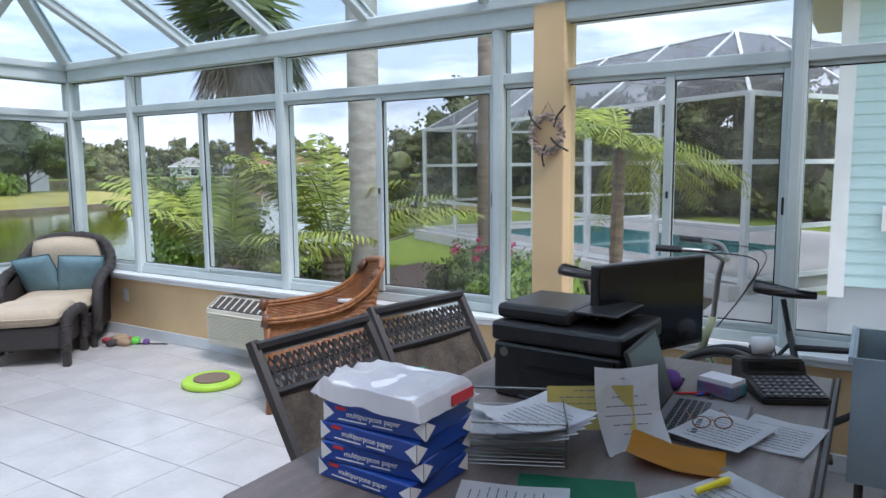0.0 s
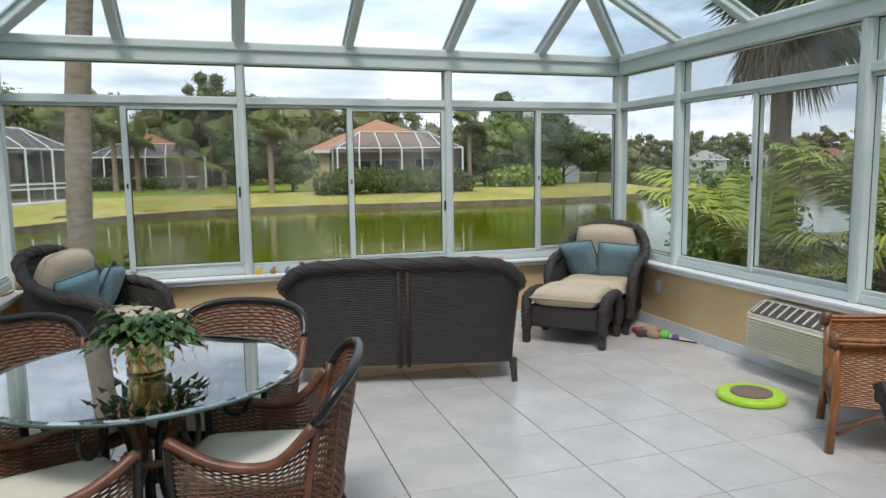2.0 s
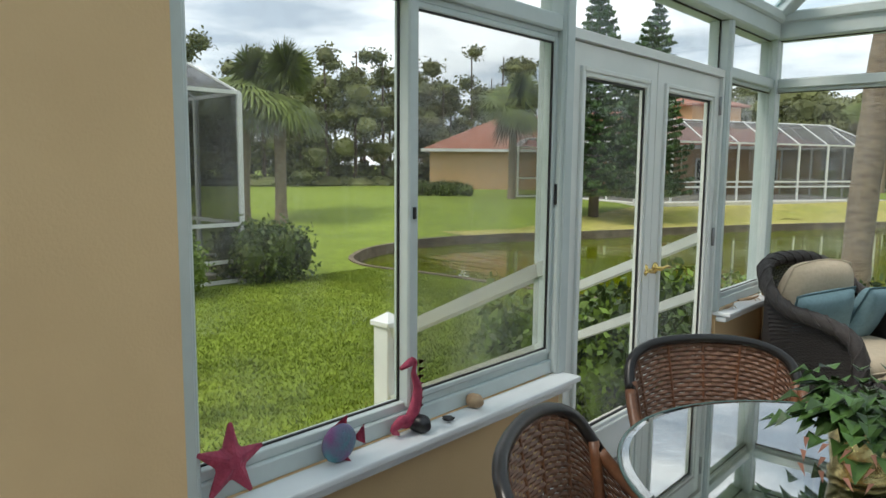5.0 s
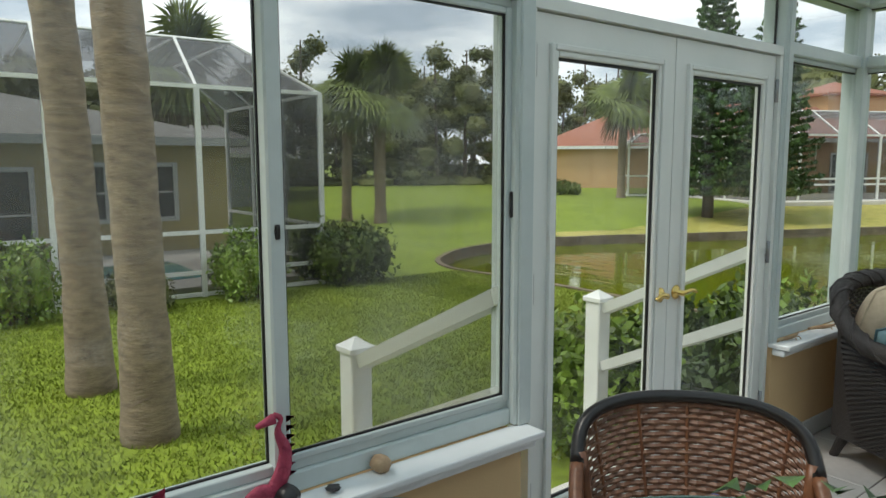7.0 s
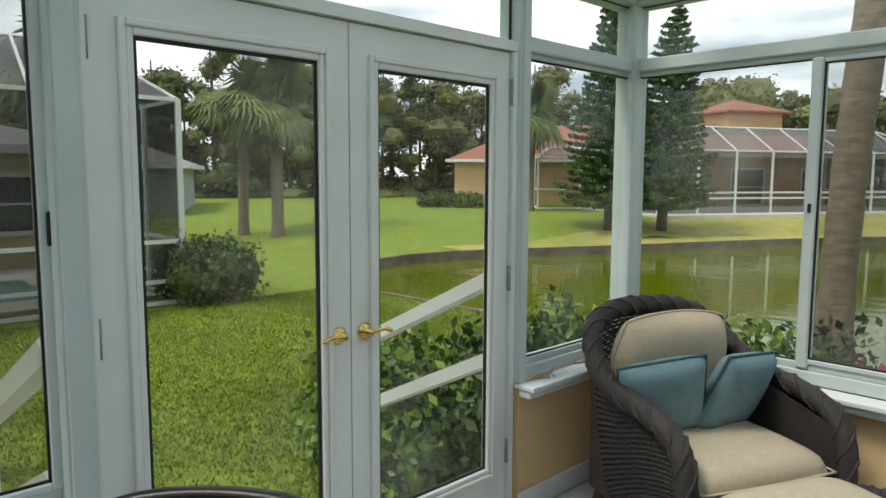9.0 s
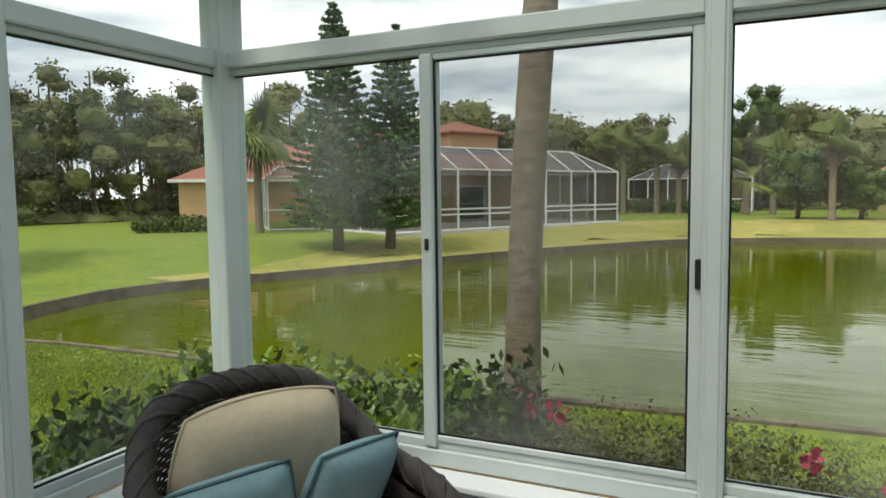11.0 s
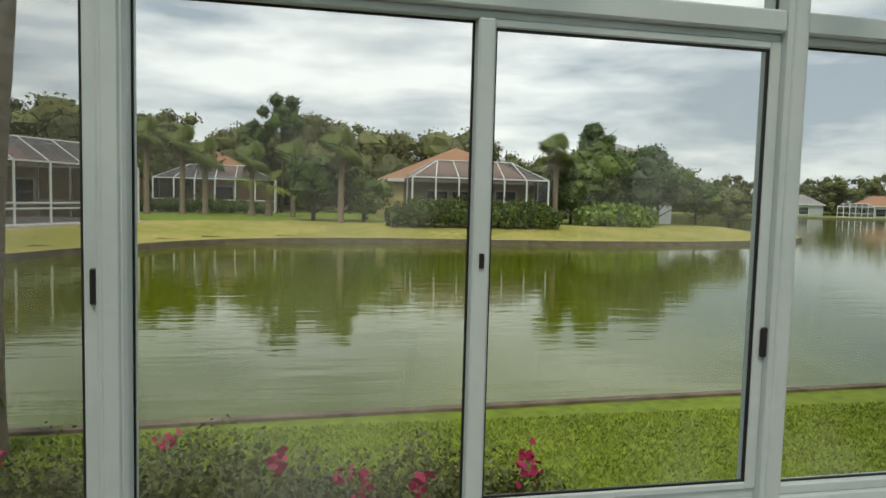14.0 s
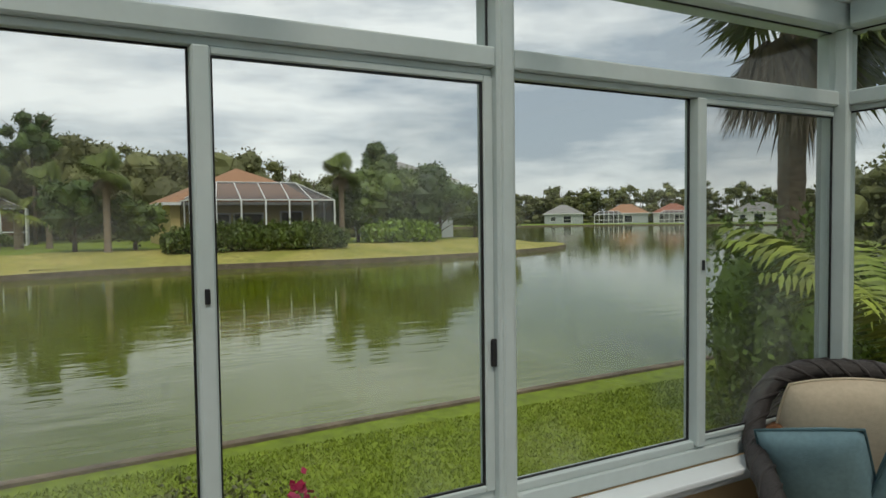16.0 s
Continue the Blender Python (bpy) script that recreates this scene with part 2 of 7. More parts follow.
def pillow(w, d, h, n=12, p=2.6, seed=0.0):
    """A stuffed cushion, w by d and h thick at its middle, lying flat."""
    bm = bmesh.new()
    rnd = corner(p)

    def side(s):
        def f(u, v):
            a, b = 2 * u - 1, 2 * v - 1
            e = max(0.0, (1 - abs(a) ** p) * (1 - abs(b) ** p)) ** 0.42
            k = math.sqrt(1 - rnd * a * a / 2)
            q = math.sqrt(1 - rnd * b * b / 2)
            wob = 1 + 0.06 * noise.noise(Vector((a * 2 + seed, b * 2, s)))
            return Vector((a * w / 2 * q, b * d / 2 * k, s * h / 2 * e * wob))
        return f
    grid(bm, side(1), n, n)
    grid(bm, side(-1), n, n)
    bmesh.ops.remove_doubles(bm, verts=bm.verts, dist=0.0008)
    return bm


def cloud_mesh(name, verts, faces, mat, parent=None, kind="", smooth=False, label=""):
    me = bpy.data.meshes.new(name)
    me.from_pydata(verts, [], faces)
    for mm in mat if isinstance(mat, (list, tuple)) else [mat]:
        me.materials.append(mm)
    if smooth:
        me.polygons.foreach_set("use_smooth", [True] * len(me.polygons))
    ob = new(name, me)
    ob.parent = parent
    return tagged(ob, label, kind=kind)

M_NET = screen_material("window_insect_screen", (0.05, 0.05, 0.05), 0.15)
# ---- the sunroom: walls, windows, roof ----
W, DEEP = 5.55, 9.0
Z_SILL, Z_FRAME, Z_BAR, Z_EAVE, Z_TOP = 0.615, 0.705, 2.10, 2.40, 2.58
NORTH = pose(0, 0, 0)
EAST = pose(0, 0, 0, 0, 0, -90)
WEST = pose(-W, 0, 0, 0, 0, 90)
SLOPE = 0.52

# tiles: 18 inch squares in straight rows
floor = part("floor", bx(-W, 0, -DEEP, 0, -0.3, -0.006), M_GROUT, None, kind="structure")
tagged(floor, "pale grey-white ceramic tile floor with thin brown joints", "floor")

wall_north = part("wall_north", bx(-W - 0.12, 0.12, -0.06, 0.06, -0.9, Z_SILL - 0.03), M_TAN, None, kind="structure")
tagged(wall_north, "tan painted knee wall below the lake windows", "wall")
bm = bmesh.new()
box(bm, -0.06, 0.06, -DEEP, -0.06, -0.9, Z_SILL - 0.03)
wall_east = part("wall_east", bm, M_TAN, None, kind="structure")
tagged(wall_east, "tan painted knee wall below the garden windows", "wall")
bm = bmesh.new()
box(bm, -W - 0.06, -W + 0.06, -0.955, -0.06, -0.9, Z_SILL - 0.03)
box(bm, -W - 0.06, -W + 0.06, -4.54, -2.76, -0.9, Z_SILL - 0.03)
wall_west = part("wall_west", bm, M_TAN, None, kind="structure")
tagged(wall_west, "tan painted knee wall beside the garden doors", "wall")
house_wall = part("wall_house", bx(-W - 0.2, -W + 0.15, -DEEP, -4.54, -0.9, 2.62), M_TAN, None, kind="structure")
tagged(house_wall, "plain tan painted full-height wall beside the window", "wall")
wall_south = part("wall_south", bx(-W - 0.2, 0.2, -DEEP - 0.15, -DEEP, -0.9, 4.4), M_TAN, None, kind="structure")
tagged(wall_south, "plain tan painted back wall", "wall")
pillar = part("pillar", bx(-0.10, 0.09, -5.20, -5.0, 0, 2.64, bevel=0.006), M_TAN, None, kind="structure")
tagged(pillar, "tan painted square pillar between the garden windows", "pillar")


def sill(name, u0, u1, m, deep=0.16):
    ob = thing(name, "glossy white wooden window sill with moulded edge", "window sill", kind="structure", m=m)
    part("board", bx(u0, u1, -deep, -0.045, Z_SILL - 0.025, Z_SILL, bevel=0.006, seg=2), M_SILL, ob)
    part("moulding", bx(u0 + 0.01, u1 - 0.01, -deep + 0.03, -0.062, Z_SILL - 0.065, Z_SILL - 0.027, bevel=0.012, seg=2), M_SILL, ob)
    return ob


sill("sill_1", -W + 0.05, -0.05, NORTH)
sill("sill_2", 0.18, 7.6, EAST)
sill("sill_3", -0.975, -0.18, WEST)
sill("sill_4", -4.535, -2.74, WEST)


def baseboard(name, u0, u1, m, v=-0.075, h=0.10):
    ob = part(name, bx(u0, u1, v, v + 0.014, 0, h, bevel=0.004), M_BASE, None, kind="structure")
    ob.matrix_basis = m
    return tagged(ob, "pale painted baseboard along the knee wall", "baseboard")


baseboard("baseboard_1", -W + 0.08, -0.08, NORTH)
baseboard("baseboard_2", 0.08, DEEP, EAST)
baseboard("baseboard_3", -0.955, -0.08, WEST)
baseboard("baseboard_4", -4.54, -2.76, WEST)
baseboard("baseboard_5", -DEEP, -4.54, WEST, v=-0.165)


def pane(u0, u1, z0, z1, parent, v=0.0, mat=None):
    p = part("pane", bx(u0, u1, v - 0.003, v + 0.003, z0, z1), mat or M_GLASS, parent)
    p.visible_shadow = False
    return p


def gasket(u0, u1, z0, z1, parent, v=-0.012, w=0.007):
    bm = bmesh.new()
    for a in ((u0, u0 + w, z0, z1), (u1 - w, u1, z0, z1), (u0 + w, u1 - w, z0, z0 + w), (u0 + w, u1 - w, z1 - w, z1)):
        box(bm, a[0], a[1], v - 0.004, v + 0.004, a[2], a[3])
    return part("gasket", bm, M_GASKET, parent)


def latch(u, z, parent, v=-0.06):
    return part("latch", bx(u - 0.011, u + 0.011, v - 0.012, v, z - 0.045, z + 0.045, bevel=0.004), M_BLACK, parent, "black pull handle")


def window(name, u0, u1, m, mid=None, transom=True, pull=1.33, hook=1.40, bottom=Z_SILL, label="", net=True):
    """A slider between two posts: a fixed pane, a sliding sash and a fixed light above the bar."""
    ob = thing(name, label or "white aluminium sliding window with a black handle", "window", kind="structure", m=m)
    a, b = u0 + 0.034, u1 - 0.034
    bm = bmesh.new()
    box(bm, a, b, -0.04, 0.045, bottom, Z_FRAME - 0.03, bevel=0.004)
    box(bm, a, b, -0.025, 0.03, Z_FRAME - 0.03, Z_FRAME, bevel=0.003)
    part("bottom_track", bm, M_ALU, ob)
    bm = bmesh.new()
    box(bm, a, b, -0.055, 0.055, Z_BAR - 0.032, Z_BAR + 0.032, bevel=0.006)
    box(bm, a, b, -0.03, 0.03, Z_BAR - 0.055, Z_BAR - 0.032, bevel=0.003)
    part("transom_bar", bm, M_ALU, ob)
    zt = Z_BAR - 0.055
    if mid is None:
        pane(a, b, Z_FRAME, zt, ob)
        gasket(a, b, Z_FRAME, zt, ob)
    else:
        fr = part("meeting_rail", bx(mid - 0.024, mid + 0.024, -0.045, 0.03, Z_FRAME - 0.02, zt, bevel=0.006), M_ALU, ob)
        pane(a, mid - 0.02, Z_FRAME, zt, ob, 0.012)
        gasket(a, mid - 0.024, Z_FRAME, zt, ob, 0.004, 0.006)
        bm = bmesh.new()
        s0, s1 = mid + 0.024, b
        box(bm, s1 - 0.035, s1, -0.035, 0.0, Z_FRAME, zt, bevel=0.004)
        box(bm, s0, s1 - 0.035, -0.035, 0.0, Z_FRAME, Z_FRAME + 0.022, bevel=0.004)
        box(bm, s0, s1 - 0.035, -0.035, 0.0, zt - 0.022, zt, bevel=0.004)
        sash = part("sash", bm, M_ALU, ob)
        pane(s0, s1 - 0.035, Z_FRAME + 0.022, zt - 0.022, sash, -0.018)
        gasket(s0, s1 - 0.035, Z_FRAME + 0.022, zt - 0.022, sash, -0.024, 0.007)
        if net:
            part("insect_screen", bx(s0, s1, 0.030, 0.032, Z_FRAME, zt), M_NET, ob, "fine grey insect screen")
        latch(s1 - 0.008, pull, ob, -0.036)
        part("hook", bx(mid - 0.007, mid + 0.007, -0.052, -0.045, hook - 0.02, hook + 0.02, bevel=0.002), M_BLACK, fr, "small black hook latch")
    if transom:
        pane(a, b, Z_BAR + 0.032, Z_EAVE, ob)
        gasket(a, b, Z_BAR + 0.032, Z_EAVE, ob, -0.006, 0.006)
    return ob


def post(name, u, m, w=0.10, z0=Z_SILL, z1=Z_EAVE):
    bm = bmesh.new()
    box(bm, u - w / 2, u + w / 2, -0.065, 0.065, z0, z1, bevel=0.008)
    box(bm, u - w / 2 + 0.014, u + w / 2 - 0.014, -0.072, -0.062, z0, z1, bevel=0.004)
    ob = part(name, bm, M_ALU, None, kind="structure")
    ob.matrix_basis = m
    return tagged(ob, "white aluminium window post with grooved face", "post")


for i, k in enumerate((-5.55, -3.70, -1.85)):
    window("window_%d" % (i + 1), k, k + 1.85, NORTH, k + 0.925, pull=(1.33, 1.16, 1.3)[i], net=i != 1)
for i, k in enumerate((-3.70, -1.85)):
    post("post_%d" % (i + 1), k, NORTH, 0.07)
window("window_4", 0.0, 1.0, EAST)
window("window_5", 1.0, 2.87, EAST, 1.93, pull=1.35)
window("window_6", 2.87, 4.74, EAST, 3.80, pull=1.35)
window("window_7", 4.74, 5.05, EAST)
window("window_8", 5.15, 6.42, EAST, 5.79, pull=1.35)
window("window_9", 6.42, 7.6, EAST)
for i, k in enumerate((1.0, 2.87, 4.74, 6.42, 7.6)):
    post("post_%d" % (i + 3), k, EAST, 0.078)
window("window_10", -0.975, 0.0, WEST)
window("window_11", -4.54, -2.755, WEST, -3.66, pull=1.395, hook=1.355)
post("post_8", -2.756, WEST, 0.088)
post("post_9", -0.945, WEST, 0.075)
post("post_10", -4.50, WEST, 0.09)
# corner posts
for nm, x in (("corner_post_1", -W), ("corner_post_2", 0.0)):
    bm = bmesh.new()
    box(bm, x - 0.06, x + 0.06, -0.06, 0.06, Z_SILL, Z_EAVE, bevel=0.012, seg=2)
    s = 1 if x < -1 else -1
    box(bm, x + s * 0.05 - 0.02, x + s * 0.05 + 0.02, -0.09, -0.03, Z_SILL, Z_EAVE, bevel=0.006)
    tagged(part(nm, bm, M_ALU, None, kind="structure"), "white aluminium corner post of the sunroom", "post")
tagged(part("wall_infill", bx(-0.06, 0.06, -DEEP, -7.65, Z_SILL - 0.03, 2.7), M_TAN, None, kind="structure"), "plain tan painted wall piece", "wall")

# eave beams
for nm, u0, u1, m in (("eave_beam_1", -W - 0.1, 0.1, NORTH), ("eave_beam_2", 0.1, 9.0, EAST), ("eave_beam_3", -4.6, -0.1, WEST)):
    bm = bmesh.new()
    box(bm, u0, u1, -0.085, 0.10, Z_EAVE, Z_TOP - 0.03, bevel=0.01)
    box(bm, u0, u1, -0.11, 0.02, Z_TOP - 0.075, Z_TOP, bevel=0.012)
    ob = part(nm, bm, M_ALU, None, kind="structure")
    ob.matrix_basis = m
    tagged(ob, "white aluminium eave beam carrying the glass roof", "beam")


# glass roof: hipped at the lake end
def roof_z(d):
    return Z_TOP + 0.02 + SLOPE * d


RIDGE = W / 2
# The glass is carried on, unseen, above the desk to let daylight reach it.
RY0 = -7.6
bm = bmesh.new()


def rafter(bm, a, b, w=0.07, h=0.09):
    a, b = Vector(a), Vector(b)
    d = (b - a)
    q = d.to_track_quat("X", "Z").to_matrix().to_4x4()
    box(bm, 0, d.length, -w / 2, w / 2, -h, 0.0, bevel=0.008, m=Matrix.Translation(a) @ q)
    box(bm, 0, d.length, -w / 2 - 0.018, w / 2 + 0.018, -0.035, -0.012, bevel=0.004, m=Matrix.Translation(a) @ q)


for k in range(1, 6):
    x = -0.925 * k
    d = min(-x, W + x, RIDGE)
    rafter(bm, (x, 0, roof_z(0)), (x, -d, roof_z(d)))
for k in range(1, 9):
    y = -0.935 * k if k > 1 else -1.0
    d = min(-y, RIDGE)
    rafter(bm, (0, y, roof_z(0)), (-d, y, roof_z(d)))
    rafter(bm, (-W, y, roof_z(0)), (-W + d, y, roof_z(d)))
rafter(bm, (0, 0, roof_z(0)), (-RIDGE, -RIDGE, roof_z(RIDGE)), 0.09, 0.10)
rafter(bm, (-W, 0, roof_z(0)), (-RIDGE, -RIDGE, roof_z(RIDGE)), 0.09, 0.10)
rafter(bm, (-RIDGE, -RIDGE, roof_z(RIDGE) + 0.02), (-RIDGE, RY0, roof_z(RIDGE) + 0.02), 0.10, 0.12)
ceiling = part("ceiling", bm, M_ALU, None, kind="structure")
tagged(ceiling, "white aluminium rafters of a hipped glass roof", "ceiling")
bm = bmesh.new()
zr = roof_z(RIDGE) - 0.02
z0 = roof_z(0) - 0.02
apex = (-RIDGE, -RIDGE, zr)
end = (-RIDGE, RY0, zr)
for f in (((-W, 0, z0), (0, 0, z0), apex), ((0, 0, z0), (0, RY0, z0), end, apex), ((-W, RY0, z0), (-W, 0, z0), apex, end)):
    bm.faces.new([bm.verts.new(c) for c in f])
g = bmesh.ops.solidify(bm, geom=bm.faces[:], thickness=0.008)
roof_glass = part("roof_glass", bm, M_ROOFGLASS, None, kind="structure")
roof_glass.visible_shadow = False
tagged(roof_glass, "bluish glass panes of the hipped roof", "roof glass")
bm = bmesh.new()
box(bm, -W - 0.2, 0.2, -DEEP, RY0, 2.66, 2.78)
tagged(part("ceiling_rear", bm, M_CEIL, None, kind="structure"), "flat white painted ceiling by the desk", "ceiling")
bm = bmesh.new()
vs = [bm.verts.new(c) for c in ((-W, RY0, 2.60), (0, RY0, 2.60), (-RIDGE, RY0, zr + 0.05), (-W, RY0 - 0.1, 2.60), (0, RY0 - 0.1, 2.60), (-RIDGE, RY0 - 0.1, zr + 0.05))]
for f in ((0, 1, 2), (3, 5, 4), (0, 3, 4, 1), (1, 4, 5, 2), (2, 5, 3, 0)):
    bm.faces.new([vs[i] for i in f])
tagged(part("wall_gable", bm, M_TAN, None, kind="structure"), "tan painted gable closing the glass roof", "wall")

# double garden doors
DOORS = ((-2.694, -1.857, 1), (-1.852, -1.014, -1))
bm = bmesh.new()
box(bm, -2.712, -2.698, -0.05, 0.06, 0, 2.055)
box(bm, -1.010, -0.982, -0.05, 0.06, 0, 2.055)
box(bm, -2.712, -0.982, -0.05, 0.06, 2.058, 2.10)
door_frame = part("door_frame", bm, M_DOOR, None, kind="structure")
door_frame.matrix_basis = WEST
tagged(door_frame, "white door frame around the garden doors", "door frame")
thr = part("threshold", bx(-2.71, -0.985, -0.07, 0.10, -0.005, 0.02, bevel=0.004), M_STEEL, None, kind="structure")
thr.matrix_basis = WEST
tagged(thr, "grey metal threshold under the garden doors", "threshold")
win = thing("window_12", "white aluminium fixed light above the garden doors", "window", kind="structure", m=WEST)
pane(-2.71, -0.985, 2.10, Z_EAVE, win)
gasket(-2.71, -0.985, 2.10, Z_EAVE, win, -0.006, 0.008)
for i, (u0, u1, s) in enumerate(DOORS):
    d = thing("door_%d" % (i + 1), "closed white glazed garden door with brass lever", "door", "garden doors", "structure", WEST)
    g0, g1, b0, b1 = u0 + 0.10, u1 - 0.10, 0.235, 1.93
    bm = bmesh.new()
    for a in ((u0, g0, 0.022, 2.05), (g1, u1, 0.022, 2.05), (g0, g1, 0.022, b0), (g0, g1, b1, 2.05)):
        box(bm, a[0], a[1], -0.03, 0.016, a[2], a[3])
    part("leaf", bm, M_DOOR, d)
    bm = bmesh.new()
    for e, o in ((0.0, 0.022), (0.022, 0.045)):
        t = -0.046 if e == 0 else -0.038
        for a in ((g0 - 0.022 + e, g0 + e, b0 - 0.022 + e, b1 + 0.022 - e), (g1 - e, g1 + 0.022 - e, b0 - 0.022 + e, b1 + 0.022 - e),
                  (g0 + e, g1 - e, b0 - 0.022 + e, b0 + e), (g0 + e, g1 - e, b1 - e, b1 + 0.022 - e)):
            box(bm, a[0], a[1], t, 0.0, a[2], a[3], bevel=0.004)
    part("glazing_bead", bm, M_DOOR, d)
    gasket(g0 + 0.022, g1 - 0.022, b0 + 0.022, b1 - 0.022, d, -0.02, 0.012)
    pane(g0 + 0.02, g1 - 0.02, b0 + 0.02, b1 - 0.02, d, -0.005)
    ul = u1 - 0.055 if s > 0 else u0 + 0.055
    h = part("lever", lt([(0.0, 0), (0.030, 0.0), (0.032, 0.006), (0.022, 0.012), (0.012, 0.016), (0.012, 0.045), (0.0, 0.046)], 20), M_BRASS, d, "polished brass lever handle", smooth=True)
    h.matrix_basis = pose(ul, -0.031, 0.975, 90, 0, 0)
    bm = bmesh.new()
    tube(bm, curve([(0, 0, 0.04), (-0.03 * s, 0.006, 0.047), (-0.06 * s, 0.008, 0.047), (-0.09 * s, -0.004, 0.047)], 12), 0.008, 8)
    part("grip", bm, M_BRASS, h, smooth=True)
    for z in (0.31, 1.09, 1.885):
        uh = u0 - 0.004 if s > 0 else u1 + 0.004
        part("hinge", tb([(uh, -0.04, z - 0.055), (uh, -0.04, z + 0.055)], 0.009, 8), M_STEEL, d, "dull steel butt hinge", smooth=True)

# ---- outdoor materials ----
def add_ripples(m, scale, strength, stretch):
    n, l = m.node_tree.nodes, m.node_tree.links
    tc, mp, nz, bp = (n.new("ShaderNode" + k) for k in ("TexCoord", "Mapping", "TexNoise", "Bump"))
    mp.inputs["Scale"].default_value = stretch
    nz.inputs["Scale"].default_value = scale
    nz.inputs["Detail"].default_value = 3
    bp.inputs["Strength"].default_value = strength
    bp.inputs["Distance"].default_value = 0.05
    l.new(tc.outputs["Object"], mp.inputs["Vector"])
    l.new(mp.outputs["Vector"], nz.inputs["Vector"])
    l.new(nz.outputs["Fac"], bp.inputs["Height"])
    l.new(bp.outputs["Normal"], n["Principled BSDF"].inputs["Normal"])


M_GRASS = material("lawn_grass", (0.20, 0.265, 0.02), 0.95, color2=(0.155, 0.215, 0.016), scale=0.9, bump=0.4, bump_scale=40, fine=0.3)
M_DRYGRASS = material("yellowed_grass", (0.42, 0.36, 0.1), 0.95, color2=(0.28, 0.28, 0.05), scale=0.35, bump=0.4, bump_scale=30, fine=0.25)
M_BLADE = material("grass_blade", (0.23, 0.29, 0.026), 0.8, color2=(0.17, 0.23, 0.018), scale=1.3, rnd=0.35)
M_WATER = material("pond_water", (0.12, 0.145, 0.0), 0.03, color2=(0.10, 0.122, 0.0), scale=0.12)
M_WATER.node_tree.nodes["Principled BSDF"].inputs["IOR"].default_value = 1.34
add_ripples(M_WATER, 1.5, 0.17, (0.4, 1.7, 1))
M_KERB = material("weathered_seawall_concrete", (0.22, 0.17, 0.12), 0.9, color2=(0.11, 0.085, 0.06), scale=3, bump=0.5, bump_scale=20, fine=0.2)
M_LEAF_DK = material("dark_green_leaf", (0.07, 0.115, 0.018), 0.55, color2=(0.03, 0.06, 0.01), scale=1.5, rnd=0.45)
M_LEAF = material("mid_green_leaf", (0.10, 0.14, 0.022), 0.55, color2=(0.06, 0.095, 0.014), scale=0.8, rnd=0.45)
M_LEAF_LT = material("light_green_leaf", (0.17, 0.26, 0.03), 0.45, color2=(0.11, 0.18, 0.02), scale=1.5, rnd=0.45)
# Grey-green shrubs and trees; on the far skyline its paleness is painted haze.
M_LEAF_GREY_HAZE = material("grey_green_leaf", (0.16, 0.165, 0.065), 0.7, color2=(0.10, 0.11, 0.04), scale=0.6, rnd=0.4)
M_LEAF_WOOD = material("woodland_leaf", (0.155, 0.165, 0.055), 0.75, color2=(0.085, 0.10, 0.03), scale=0.25, rnd=0.4)
M_FROND = material("palm_frond_green", (0.14, 0.18, 0.035), 0.65, color2=(0.10, 0.135, 0.025), scale=1.2, rnd=0.35)
M_FROND_Y = material("yellowing_palm_frond", (0.34, 0.38, 0.05), 0.6, color2=(0.16, 0.23, 0.03), scale=1.1, rnd=0.35)
M_DEADFROND = material("dry_palm_frond", (0.20, 0.16, 0.11), 0.8, rnd=0.3)
M_NORFOLK = material("norfolk_pine_needle", (0.065, 0.14, 0.03), 0.6, color2=(0.03, 0.065, 0.015), scale=0.8, rnd=0.4)
M_PINK = material("magenta_petal", (0.55, 0.02, 0.12), 0.6, rnd=0.25)
M_BARK = material("ringed_palm_bark", (0.30, 0.235, 0.17), 0.9, color2=(0.17, 0.13, 0.10), scale=6, stretch=(1, 1, 3), bump=0.9, bump_scale=18, fine=0.25)
M_BARK_GREY = material("pale_smooth_palm_bark", (0.44, 0.42, 0.37), 0.85, color2=(0.28, 0.26, 0.22), scale=5, stretch=(1, 1, 2.5), bump=0.6, bump_scale=16, fine=0.2)
M_TRUNK = material("brown_tree_bark", (0.12, 0.09, 0.065), 0.95, color2=(0.07, 0.05, 0.04), scale=5, bump=0.7, bump_scale=14)
M_STUCCO = material("peach_stucco", (0.62, 0.40, 0.22), 0.85, color2=(0.56, 0.35, 0.19), scale=1.5, bump=0.2)
M_STUCCO_Y = material("yellow_stucco", (0.62, 0.50, 0.24), 0.85, color2=(0.56, 0.45, 0.21), scale=1.5, bump=0.2)
M_STUCCO_G = material("grey_blue_stucco", (0.42, 0.45, 0.46), 0.85, scale=1.5, bump=0.2)
M_ROOF_RED = material("red_brown_shingle", (0.36, 0.15, 0.10), 0.9, color2=(0.26, 0.105, 0.07), scale=3, bump=0.5, bump_scale=14, fine=0.2, stretch=(1, 1, 4))
M_ROOF_TAN = material("tan_shingle", (0.42, 0.23, 0.13), 0.9, color2=(0.33, 0.17, 0.10), scale=3, bump=0.5, bump_scale=14, fine=0.2, stretch=(1, 1, 4))
M_ROOF_GREY = material("grey_shingle", (0.33, 0.32, 0.31), 0.9, color2=(0.25, 0.24, 0.23), scale=3, bump=0.4, bump_scale=14, fine=0.2)
M_WHITE = material("white_outdoor_paint", (0.78, 0.79, 0.78), 0.5, color2=(0.70, 0.71, 0.70), scale=3)
M_DARKGLASS = material("dark_window_glass", (0.03, 0.035, 0.04), 0.06, scale=3)
# Cage interior shade is put into side and roof cover; roof paler, east sparser.
M_SCREEN_SHADED = screen_material("insect_screen", (0.045, 0.045, 0.045), 0.58)
